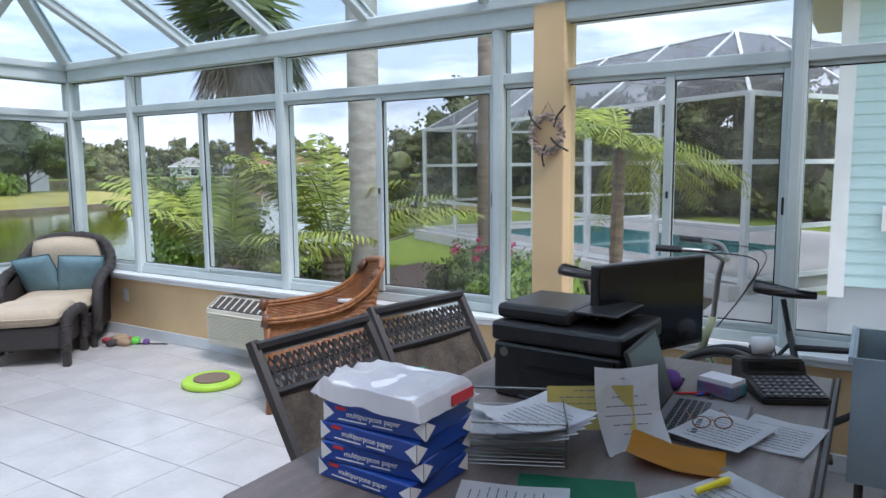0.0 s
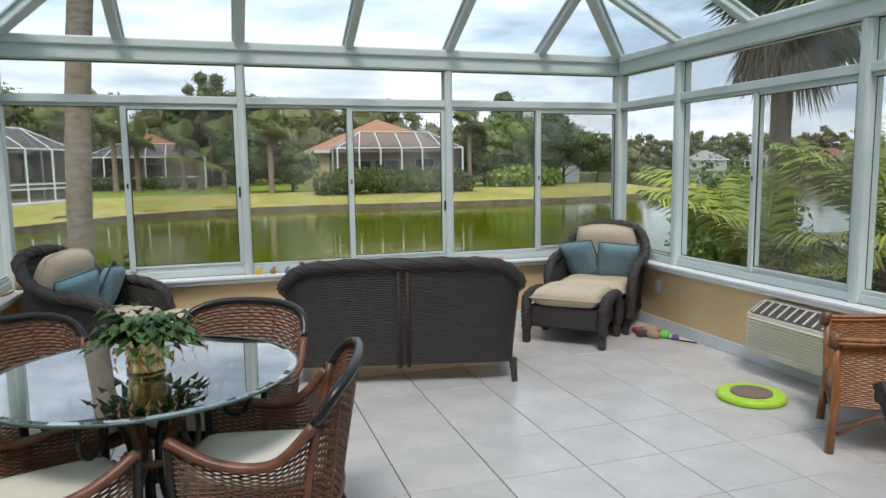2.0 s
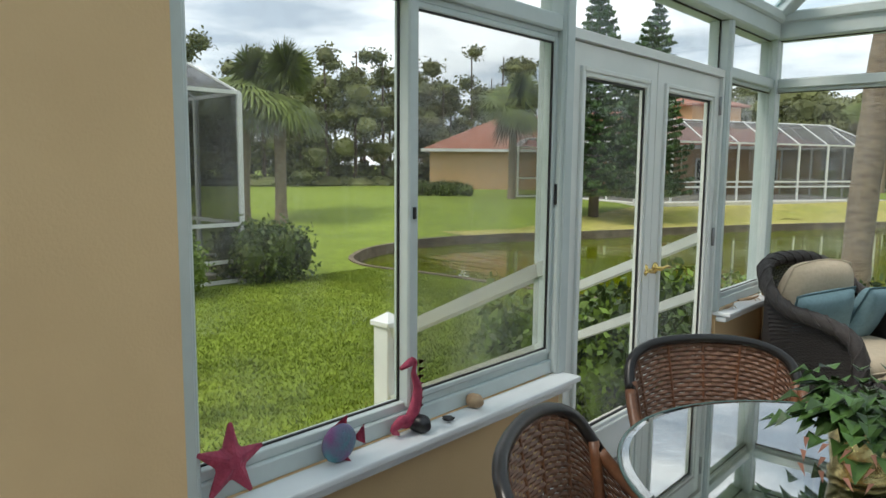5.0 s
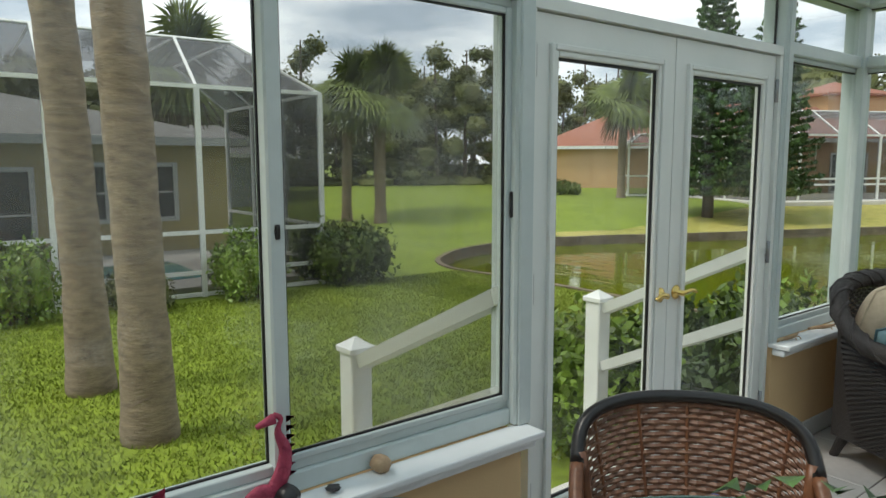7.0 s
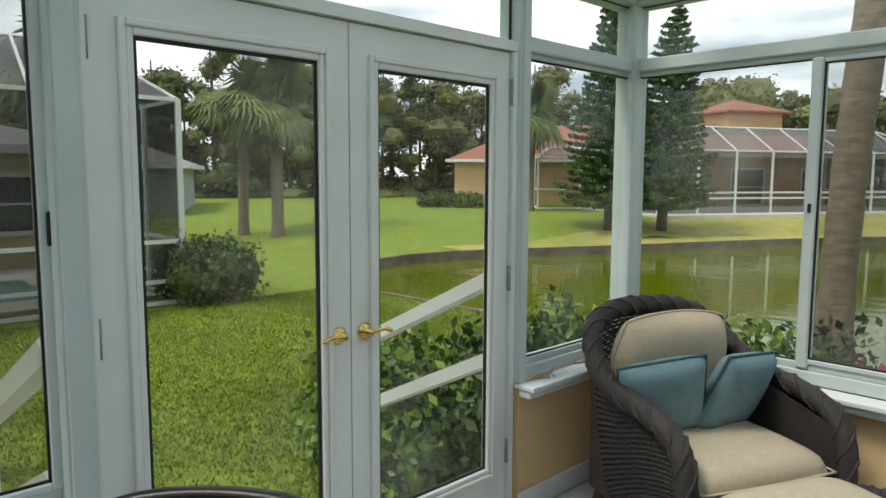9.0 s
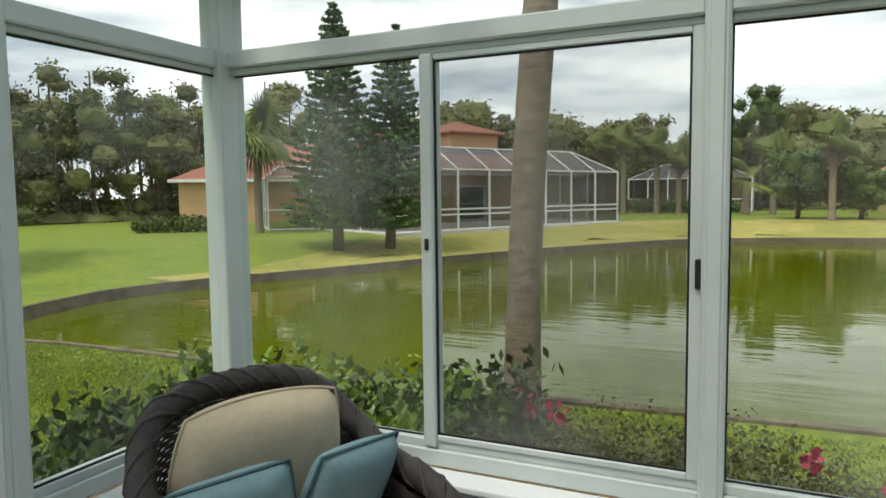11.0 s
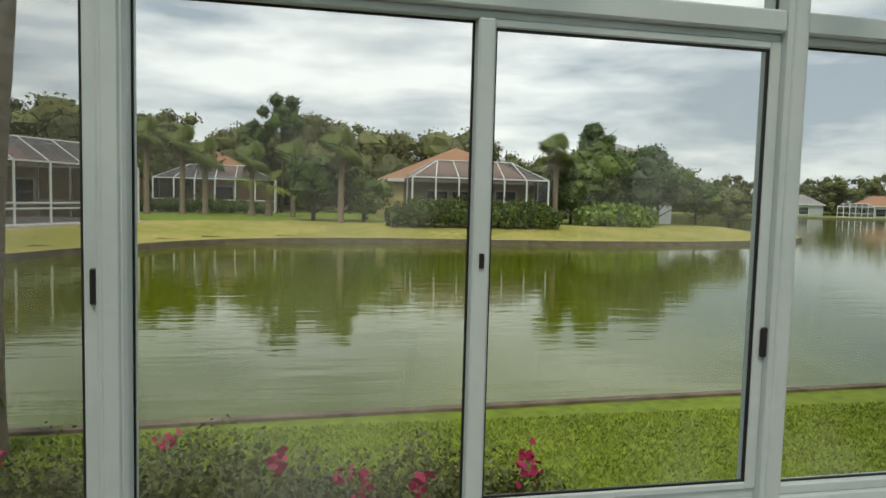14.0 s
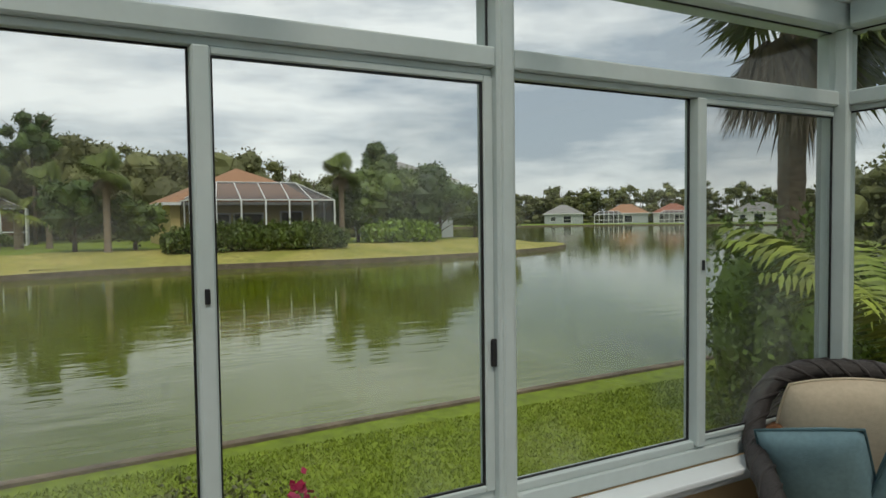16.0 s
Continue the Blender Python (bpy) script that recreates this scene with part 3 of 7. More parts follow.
M_SCREEN_SPARSE = screen_material("fine_insect_screen", (0.09, 0.09, 0.09), 0.24)
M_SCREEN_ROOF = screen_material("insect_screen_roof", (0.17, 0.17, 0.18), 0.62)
M_DECK = material("pool_deck", (0.68, 0.65, 0.61), 0.9, color2=(0.58, 0.55, 0.52), scale=2)
M_AZALEA = material("small_azalea_leaf", (0.15, 0.165, 0.04), 0.5, color2=(0.10, 0.115, 0.03), scale=3, rnd=0.5)
M_POOL = material("pool_water", (0.10, 0.42, 0.46), 0.05, scale=1)
M_MULCH = material("brown_mulch", (0.10, 0.06, 0.04), 0.95, color2=(0.05, 0.03, 0.02), scale=12, bump=0.8, bump_scale=40, fine=0.4)
M_SIDING = material("pale_teal_siding", (0.50, 0.66, 0.66), 0.6, color2=(0.45, 0.61, 0.61), scale=2)

# ---- ground and water ----
GZ, WZ = -0.70, -0.94
SHORE = [(60, 32), (30, 16), (20, 9), (14, 6.1), (8, 5.75), (-1.5, 5.3), (-8, 5.0), (-13, 5.0), (-15.6, 4.9), (-17.4, 6.6), (-18.2, 9.6), (-17.6, 12.2), (-16.1, 15.4), (-14.5, 19.4), (-12.6, 23.6),
         (-9.8, 28.4), (-6.8, 32.2), (-0.9, 34.6), (7, 34.6), (14, 34.6), (23, 36.4), (31, 40.5), (34.5, 45.5), (33, 52), (26, 60), (14, 80), (12, 130), (40, 138), (102, 136), (132, 103), (112, 62)]
shore = [Vector((p.x, p.y, 0)) for p in curve([(x, y, 0) for x, y in SHORE], 31 * 6, True)]
bm = bmesh.new()
inner = [bm.verts.new((p.x, p.y, GZ)) for p in shore]
outer = [bm.verts.new((1500 * math.cos(a), 1500 * math.sin(a), GZ)) for a in [2 * math.pi * k / 48 for k in range(48)]]
es = [bm.edges.new((a, b)) for r in (inner, outer) for a, b in zip(r, r[1:] + r[:1])]
bmesh.ops.triangle_fill(bm, edges=es, use_beauty=True)
ground = part("ground", bm, M_GRASS, None, kind="structure")
tagged(ground, "green lawn around the pond", "lawn")
bm = bmesh.new()
bm.faces.new([bm.verts.new(p) for p in ((-60, -10, WZ), (400, -10, WZ), (400, 400, WZ), (-60, 400, WZ))])
tagged(part("water", bm, M_WATER, None, kind="structure"), "olive-green murky pond water with soft ripples", "water")


def bank(name, a, b, w0, w1, z0, z1, mat, label, cat, top=True):
    """A strip along the shore from point a to point b, from w0 to w1 metres inland."""
    bm = bmesh.new()
    n = len(shore)
    rows = []
    for i in range(a, b):
        p, q, r = shore[(i - 1) % n], shore[i % n], shore[(i + 1) % n]
        t = (r - p).normalized()
        out = Vector((-t.y, t.x, 0)) * -1 if SIDE > 0 else Vector((-t.y, t.x, 0))
        wob = 0.05 * noise.noise(q * 0.9)
        e, f = q + out * (w0 + wob), q + out * (w1 + wob)
        rows.append([bm.verts.new((e.x, e.y, z0)), bm.verts.new((e.x, e.y, z1 + wob * 0.3)), bm.verts.new((f.x, f.y, z1)), bm.verts.new((f.x, f.y, GZ - 0.05))])
    for r, s in zip(rows, rows[1:]):
        for k in range(3):
            bm.faces.new((r[k], s[k], s[k + 1], r[k + 1]))
    return tagged(part(name, bm, mat, None, kind="structure"), label, cat)


area = sum(p.x * q.y - q.x * p.y for p, q in zip(shore, shore[1:] + shore[:1]))
SIDE = 1 if area > 0 else -1
bank("seawall", 0, len(shore) + 1, -0.03, 0.09, WZ - 0.5, GZ + 0.035, M_KERB, "weathered grey-brown seawall edging the pond", "seawall")
bank("dry_verge", 64, 134, 0.09, 7.5, GZ - 0.05, GZ + 0.03, M_DRYGRASS, "yellowed dry grass verge above the seawall", "grass")

SHORE_XY = np.array([(p.x, p.y) for p in shore])


def in_water(x, y):
    a, b = SHORE_XY, np.roll(SHORE_XY, -1, 0)
    hit = ((a[:, 1] > y) != (b[:, 1] > y)) & (x < (b[:, 0] - a[:, 0]) * (y - a[:, 1]) / (b[:, 1] - a[:, 1] + 1e-9) + a[:, 0])
    return hit.sum() % 2 == 1


def ease(a, b, v):
    t = min(1.0, max(0.0, (v - a) / (b - a)))
    return t * t * (3 - 2 * t)


def gz(x, y):
    """Height of the ground: level by the sunroom, rising to the houses behind the far seawall."""
    k = ease(7, 15, y) * (1 - ease(75, 95, y)) * (1 - ease(36, 46, x))
    if k < 0.01 or in_water(x, y):
        return GZ
    return GZ + 0.6 * k * ease(0.5, 6.5, float(np.min(np.hypot(SHORE_XY[:, 0] - x, SHORE_XY[:, 1] - y))))


bm = bmesh.new()
cells = {}
for ix in range(72):
    for iy in range(58):
        q = [(-76 + 1.75 * (ix + u), 6 + 1.75 * (iy + v)) for u, v in ((0, 0), (1, 0), (1, 1), (0, 1))]
        if any(in_water(*p) for p in q) or max(gz(*p) for p in q) < GZ + 0.02:
            continue
        for p in q:
            if p not in cells:
                cells[p] = bm.verts.new((*p, gz(*p) - 0.012))
        c = (q[0][0] + 0.9, q[0][1] + 0.9)
        near = float(np.min(np.hypot(SHORE_XY[:, 0] - c[0], SHORE_XY[:, 1] - c[1])))
        bm.faces.new([cells[p] for p in q]).material_index = 0 if near < 8 and c[0] > -19 else 1
tagged(part("lawn_rise", bm, [M_DRYGRASS, M_GRASS], None, smooth=True, kind="structure"), "gently rising dry lawn before the far houses", "lawn")

RNG = np.random.default_rng(7)


def leaves(name, parent, pts, size, mat, kind="", up=0.3, aspect=0.55, label=""):
    """One mesh of small pointed leaves at the points given, turned at random."""
    n = len(pts)
    p = np.asarray(pts, float)
    a = RNG.normal(size=(n, 3))
    a[:, 2] += up
    a /= np.linalg.norm(a, axis=1)[:, None]
    b = np.cross(a, RNG.normal(size=(n, 3)))
    b /= np.linalg.norm(b, axis=1)[:, None]
    s = size * RNG.uniform(0.6, 1.35, (n, 1))
    v = np.stack([p - a * s, p + b * s * aspect, p + a * s, p - b * s * aspect], 1).reshape(-1, 3)
    f = np.arange(n * 4).reshape(-1, 4)
    return cloud_mesh(name, v.tolist(), f.tolist(), mat, parent, kind, label=label)


_ico = bmesh.new()
bmesh.ops.create_icosphere(_ico, subdivisions=2, radius=1.0)
_ico.verts.ensure_lookup_table()
ICO_V = np.array([tuple(q.co) for q in _ico.verts])
ICO_F = np.array([[q.index for q in g.verts] + [g.verts[2].index] for g in _ico.faces])[:, :3]
_ico.free()


def foliage(name, parent, lumps, per, size, mat, kind="", up=0.3, aspect=0.55, fill=0.8, spread=1.08):
    """A crown of many lumps, each a dense uneven core with small leaves standing out of it."""
    vs, fs, pts, k = [], [], [], 0
    for c, r in lumps:
        c, r = np.asarray(c, float), np.asarray(r, float)
        ph = RNG.uniform(0, 6, 3)
        w = 1 + 0.16 * np.sin(ICO_V * 4.5 + ph).sum(1) / 1.7 + RNG.uniform(-0.09, 0.09, len(ICO_V))
        vs.append(c + ICO_V * w[:, None] * r * fill)
        fs.append(ICO_F + k)
        k += len(ICO_V)
        d = RNG.normal(size=(per, 3))
        d /= np.linalg.norm(d, axis=1)[:, None]
        w = 1 + 0.16 * np.sin(d * 4.5 + ph).sum(1) / 1.7
        pts.append(c + d * r * (w * RNG.uniform(fill * 0.92, spread, per))[:, None])
    p = np.concatenate(pts)
    n = len(p)
    a = RNG.normal(size=(n, 3))
    a[:, 2] += up
    a /= np.linalg.norm(a, axis=1)[:, None]
    b = np.cross(a, RNG.normal(size=(n, 3)))
    b /= np.linalg.norm(b, axis=1)[:, None]
    s = size * RNG.uniform(0.6, 1.35, (n, 1))
    v = np.stack([p - a * s, p + b * s * aspect, p + a * s, p - b * s * aspect], 1).reshape(-1, 3)
    f = (np.arange(n * 4) + k).reshape(-1, 4)
    return cloud_mesh(name, np.concatenate(vs + [v]).tolist(), np.concatenate(fs).tolist() + f.tolist(), mat, parent, kind)


def blob(c, r, n, shell=0.55):
    """n points in an uneven ellipsoid, thicker near its skin."""
    d = RNG.normal(size=(n, 3))
    d /= np.linalg.norm(d, axis=1)[:, None]
    k = RNG.uniform(shell, 1.0, (n, 1)) * (0.82 + 0.28 * np.sin(d[:, :1] * 5 + c[0]) * np.cos(d[:, 1:2] * 4 + c[1]))
    return np.asarray(c) + d * k * np.asarray(r)


def clumps(c, r, k, n, small=0.42):
    """Points of a crown made of k smaller clumps, with gaps between them."""
    out = []
    for _ in range(k):
        d = RNG.normal(size=3)
        d /= np.linalg.norm(d)
        q = np.asarray(c) + d * np.asarray(r) * RNG.uniform(0.35, 0.8)
        out.append(blob(q, np.asarray(r) * small * RNG.uniform(0.7, 1.2), n // k, 0.4))
    return np.concatenate(out)


def tree(name, label, x, y, h, r, mat, n=1500, leaf=0.22, k=12, trunk=0.16, base=0.35, group="", small=0.42):
    t = thing(name, label, "tree", group, m=pose(x, y, gz(x, y)))
    zc = h * (1 + base) / 2
    bm = bmesh.new()
    tube(bm, [(0, 0, -0.1), (0.05, 0.02, h * 0.3), (-0.04, 0.05, h * 0.6), (0, 0, h * 0.85)], [trunk, trunk * 0.8, trunk * 0.55, trunk * 0.2], 8)
    for i in range(7):
        a = i * 2.4
        z0 = h * (base * 0.8 + 0.05 * i)
        tube(bm, [(0, 0, z0), (0.4 * r * math.cos(a), 0.4 * r * math.sin(a), z0 + h * 0.12), (0.8 * r * math.cos(a), 0.8 * r * math.sin(a), z0 + h * 0.2)], [trunk * 0.4, trunk * 0.25, trunk * 0.08], 6)
    part("trunk", bm, M_TRUNK, t, smooth=True)
    hz = h * (1 - base) / 2
    lumps = []
    for i in range(k):
        d = RNG.normal(size=3)
        d /= np.linalg.norm(d)
        q = RNG.uniform(0.35, 0.72)
        g = small * RNG.uniform(0.75, 1.2)
        lumps.append(((d[0] * r * q, d[1] * r * q, zc + d[2] * hz * q), (r * g, r * g, hz * g * 0.9)))
    foliage("crown", t, lumps, int(n / k), leaf, mat)
    return t


def fan_frond(v, f, base, d, length, rad, droop, seg=21):
    """A sabal leaf: stalk and a folded fan of narrow blades."""
    d = Vector(d).normalized()
    side = d.cross(Vector((0, 0, 1))).normalized()
    upv = side.cross(d)
    tip = Vector(base) + d * length
    i = len(v)
    v += [Vector(base) + side * 0.02, Vector(base) - side * 0.02, tip - side * 0.015, tip + side * 0.015]
    f.append((i, i + 1, i + 2, i + 3))
    for k in range(seg):
        a = (k / (seg - 1) - 0.5) * 4.4
        w = d * math.cos(a) + side * math.sin(a)
        m = tip + w * rad * 0.5 + upv * (0.05 - droop * 0.12)
        e = tip + w * rad * RNG.uniform(0.85, 1.1) - Vector((0, 0, 1)) * (droop + 0.12 * RNG.uniform()) * rad - d * 0.1 * rad
        q = w.cross(upv).normalized() * rad * 0.045
        i = len(v)
        v += [tip, m + q, e, m - q]
        f.append((i, i + 1, i + 2, i + 3))


def sabal(name, label, x, y, h, trunk, lean=(0, 0), rad=0.85, n=30, dead=8, bark=None, group="", stalk=0.7):
    t = thing(name, label, "palm tree", group, m=pose(x, y, gz(x, y)))
    bm = bmesh.new()
    pts = [(lean[0] * s * s, lean[1] * s * s, -0.1 + (h + 0.1) * s) for s in [i / 40 for i in range(41)]]
    rs = [trunk * (1.18 - 0.25 * min(1, i / 6) + 0.03 * (i % 2) + 0.02 * math.sin(i * 1.7)) for i in range(41)]
    tube(bm, pts, rs, 14)
    part("trunk", bm, bark or M_BARK, t, smooth=True)
    top = Vector(pts[-1])
    for nm, cnt, lo, hi, dr, mat in (("crown", n, -0.6, 1.45, 0.05, M_FROND), ("dry_fronds", dead, -1.1, -0.5, 0.35, M_DEADFROND)):
        v, f = [], []
        for k in range(cnt):
            a, e = k * 2.4 + RNG.uniform(0, 0.4), lo + (hi - lo) * ((k * 0.618) % 1)
            fan_frond(v, f, top, (math.cos(a) * math.cos(e), math.sin(a) * math.cos(e), math.sin(e)), stalk * RNG.uniform(0.8, 1.2) * (1 if mat is M_FROND else 0.6), rad * (1 if mat is M_FROND else 0.75), dr + 0.25 * max(0, 0.5 - e))
        cloud_mesh(nm, [tuple(p) for p in v], f, mat, t)
    return t


def feather_palm(name, label, x, y, h, trunk, n, length, mat, lean=(0, 0), lo=-0.2, hi=1.2, leaflet=0.32, droop=0.75, group="", pairs=34):
    t = thing(name, label, "palm tree", group, m=pose(x, y, gz(x, y)))
    bm = bmesh.new()
    pts = [(lean[0] * s, lean[1] * s, -0.1 + (h + 0.1) * s) for s in [i / 24 for i in range(25)]]
    tube(bm, pts, [trunk * (1.1 + 0.12 * (i % 2) - 0.2 * i / 24) for i in range(25)], 10)
    part("trunk", bm, M_BARK, t)
    top = Vector(pts[-1])
    v, f = [], []
    for k in range(n):
        a, e = k * 2.4, lo + (hi - lo) * ((k * 0.618 + 0.1) % 1)
        d = Vector((math.cos(a), math.sin(a), 0))
        side = Vector((-math.sin(a), math.cos(a), 0))
        L = length * RNG.uniform(0.8, 1.1)
        line = []
        for j in range(pairs + 1):
            s = j / pairs
            line.append(top + d * L * (math.cos(e) * s + 0.1 * s * s) + Vector((0, 0, 1)) * L * (math.sin(e) * s - droop * s * s))
        i = len(v)
        for j in range(pairs):
            p, q = line[j], line[j + 1]
            w = 0.012 * (1 - j / pairs) + 0.003
            v += [p + side * w, p - side * w, q - side * w, q + side * w]
            f.append((i, i + 1, i + 2, i + 3))
            i += 4
        for j in range(3, pairs):
            s = j / pairs
            tang = (line[j + 1] - line[j]).normalized()
            ll = leaflet * (math.sin(math.pi * (0.12 + 0.86 * s)) ** 0.6)
            for sg in (1, -1):
                w = (side * sg * 0.8 + tang * 0.6 - Vector((0, 0, 1)) * RNG.uniform(0.05, 0.45)).normalized()
                p = line[j]
                m = p + w * ll * 0.5
                e2 = p + w * ll - Vector((0, 0, 1)) * ll * 0.2
                q = tang * 0.016 * (leaflet / 0.32)
                i = len(v)
                v += [p, m + q, e2, m - q]
                f.append((i, i + 1, i + 2, i + 3))
    cloud_mesh("crown", [tuple(p) for p in v], f, mat, t)
    return t


def norfolk(name, label, x, y, h, r, lean=0.0):
    t = thing(name, label, "conifer", "pines by the pond", m=pose(x, y, gz(x, y)))
    part("trunk", tb([(0, 0, -0.1), (lean * 0.3, 0, h * 0.3), (lean, 0, h)], [0.22, 0.16, 0.03], 8), M_TRUNK, t, smooth=True)
    pts, dirs = [], []
    bmb = bmesh.new()
    tiers = 30
    for i in range(tiers):
        s = i / (tiers - 1)
        z = h * (0.10 + 0.89 * s)
        R = r * (1 - s) ** 0.75 * (0.85 + 0.2 * RNG.uniform()) + 0.12
        nb = 8
        for b in range(nb):
            a = b * 2 * math.pi / nb + i * 0.5 + RNG.uniform(-0.2, 0.2)
            rr = R * RNG.uniform(0.75, 1.1)
            ca, sa = math.cos(a), math.sin(a)
            m = max(6, int(rr * 22))
            for j in range(m):
                q = (j + 1) / m
                for w in (-1, 0, 1):
                    off = w * 0.28 * rr * 0.5 * (1 - abs(q - 0.55)) * RNG.uniform(0.3, 1)
                    pts.append((lean * s + ca * rr * q - sa * off, sa * rr * q + ca * off, z - 0.05 * rr * q + 0.16 * rr * q * q + RNG.uniform(-0.02, 0.05)))
            tube(bmb, [(lean * s, 0, z), (lean * s + ca * rr * 0.9, sa * rr * 0.9, z + 0.08 * rr)], [0.025, 0.008], 4)
    part("branches", bmb, M_TRUNK, t)
    leaves("needles", t, np.array(pts), 0.115, M_NORFOLK, up=0.8, aspect=0.5)
    return t


# ---- houses ----
def house_window(parent, m, w, h, mat_frame=None, bars=1):
    win = part("window", bx(-w / 2, w / 2, -0.02, 0.03, 0, h), M_DARKGLASS, parent)
    win.matrix_basis = m
    bm = bmesh.new()
    for a in ((-w / 2 - 0.08, -w / 2 + 0.03, -0.08, h + 0.08), (w / 2 - 0.03, w / 2 + 0.08, -0.08, h + 0.08), (-w / 2 + 0.03, w / 2 - 0.03, -0.08, 0.03), (-w / 2 + 0.03, w / 2 - 0.03, h - 0.03, h + 0.08), (-w / 2 + 0.03, w / 2 - 0.03, h * 0.5 - 0.02, h * 0.5 + 0.02)):
        box(bm, a[0], a[1], -0.06, -0.021, a[2], a[3])
    part("frame", bm, M_WHITE, win)
    return win


def hip_roof(bm, x0, x1, y0, y1, z0, rise, over=0.5):
    x0, x1, y0, y1 = x0 - over, x1 + over, y0 - over, y1 + over
    s = min(x1 - x0, y1 - y0) / 2
    if x1 - x0 > y1 - y0:
        r = [(x0 + s, (y0 + y1) / 2), (x1 - s, (y0 + y1) / 2)]
    else:
        r = [((x0 + x1) / 2, y0 + s), ((x0 + x1) / 2, y1 - s)]
    c = [bm.verts.new(p) for p in ((x0, y0, z0), (x1, y0, z0), (x1, y1, z0), (x0, y1, z0))]
    t = [bm.verts.new((*p, z0 + rise)) for p in r]
    lo = [bm.verts.new((v.co.x, v.co.y, z0 - 0.12)) for v in c]
    if x1 - x0 > y1 - y0:
        fs = [(c[0], c[1], t[1], t[0]), (c[1], c[2], t[1]), (c[2], c[3], t[0], t[1]), (c[3], c[0], t[0])]
    else:
        fs = [(c[0], c[1], t[0]), (c[1], c[2], t[1], t[0]), (c[2], c[3], t[1]), (c[3], c[0], t[0], t[1])]
    for q in fs:
        bm.faces.new(q)
    for i in range(4):
        bm.faces.new((c[i], c[(i + 1) % 4], lo[(i + 1) % 4], lo[i]))
    bm.faces.new(lo)


def house(name, label, x, y, rz, w, d, h, rise, wall, roof, windows=(), group="houses across the pond"):
    """A house whose front runs along local x at y = 0 and faces -y."""
    t = thing(name, label, "house", group, m=pose(x, y, gz(x, y), 0, 0, rz))
    part("wall", bx(0, w, 0, d, -0.2, h), wall, t)
    bm = bmesh.new()
    hip_roof(bm, 0, w, 0, d, h + 0.12, rise)
    part("roof", bm, roof, t)
    bm = bmesh.new()
    for a in ((-0.56, w + 0.56, -0.56, -0.51), (-0.56, w + 0.56, d + 0.51, d + 0.56), (-0.56, -0.51, -0.51, d + 0.51), (w + 0.51, w + 0.56, -0.51, d + 0.51)):
        box(bm, a[0], a[1], a[2], a[3], h - 0.06, h + 0.14)
    part("fascia", bm, M_WHITE, t)
    for u, z, ww, hh, side in windows:
        m = pose(u, -0.02, z) if side == "f" else pose(w + 0.02, u, z, 0, 0, 90) if side == "r" else pose(-0.02, u, z, 0, 0, -90)
        house_window(t, m, ww, hh)
    return t


def pool_cage(name, label, p0, p1, depth, h, n, rise, inset=1.6, side_n=3, rails=(1.0,), group="screened pool cages", bar=0.05, mesh=None):
    """A screen enclosure: its front runs from p0 to p1, it reaches back to the left of that line, with a mansard top."""
    p0, p1 = Vector((*p0, 0)), Vector((*p1, 0))
    L = (p1 - p0).length
    rz = math.degrees(math.atan2(p1.y - p0.y, p1.x - p0.x))
    t = thing(name, label, "pool cage", group, m=pose(p0.x, p0.y, gz(p0.x, p0.y), 0, 0, rz))
    posts = [(L * i / n, 0) for i in range(n + 1)] + [(x, depth * j / side_n) for j in range(1, side_n + 1) for x in (0, L)]
    me = None
    for x, y in posts:
        if me is None:
            o = part("post", bx(-bar, bar, -bar, bar, 0, h), M_WHITE, t)
            me = o.data
            o.location = (x, y, 0)
        else:
            shared("post", me, t, pose(x, y, 0))
    bm = bmesh.new()
    for z in (0.05, *rails, h):
        box(bm, 0, L, -bar * 0.8, bar * 0.8, z - bar * 0.8, z + bar * 0.8)
        for x in (0, L):
            box(bm, x - bar * 0.8, x + bar * 0.8, 0, depth, z - bar * 0.8, z + bar * 0.8)
    part("rail", bm, M_WHITE, t)
    bm = bmesh.new()
    for i in range(n + 1):
        x = L * i / n
        q = min(max(x, inset), L - inset)
        tube(bm, [(x, 0, h), (q, inset, h + rise)], bar * 0.8, 4)
        if 0 < i < n:
            tube(bm, [(q, inset, h + rise), (q, depth, h + rise)], bar * 0.8, 4)
    tube(bm, [(0, depth, h), (inset, depth - 0.1, h + rise), (inset, inset, h + rise), (L - inset, inset, h + rise), (L - inset, depth - 0.1, h + rise), (L, depth, h)], bar * 0.8, 4)
    for j in range(1, side_n):
        y = depth * j / side_n
        for x, q in ((0, inset), (L, L - inset)):
            tube(bm, [(x, y, h), (q, max(y, inset), h + rise)], bar * 0.8, 4)
    part("roof_bar", bm, M_WHITE, t)
    bm = bmesh.new()
    for f in (((0, 0), (L, 0)), ((0, 0), (0, depth)), ((L, 0), (L, depth))):
        (a, b), (c, d) = f
        bm.faces.new([bm.verts.new(q) for q in ((a, b, 0.05), (c, d, 0.05), (c, d, h), (a, b, h))])
    part("screen", bm, mesh or M_SCREEN_SHADED, t, "dark see-through insect screen")
    bm = bmesh.new()
    i = inset
    for f in (((0, 0, h), (L, 0, h), (L - i, i, h + rise), (i, i, h + rise)), ((0, 0, h), (i, i, h + rise), (i, depth, h + rise), (0, depth, h)),
              ((L, 0, h), (L, depth, h), (L - i, depth, h + rise), (L - i, i, h + rise)), ((i, i, h + rise), (L - i, i, h + rise), (L - i, depth, h + rise), (i, depth, h + rise))):
        bm.faces.new([bm.verts.new(q) for q in f])
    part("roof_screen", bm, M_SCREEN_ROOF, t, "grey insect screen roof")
    return t


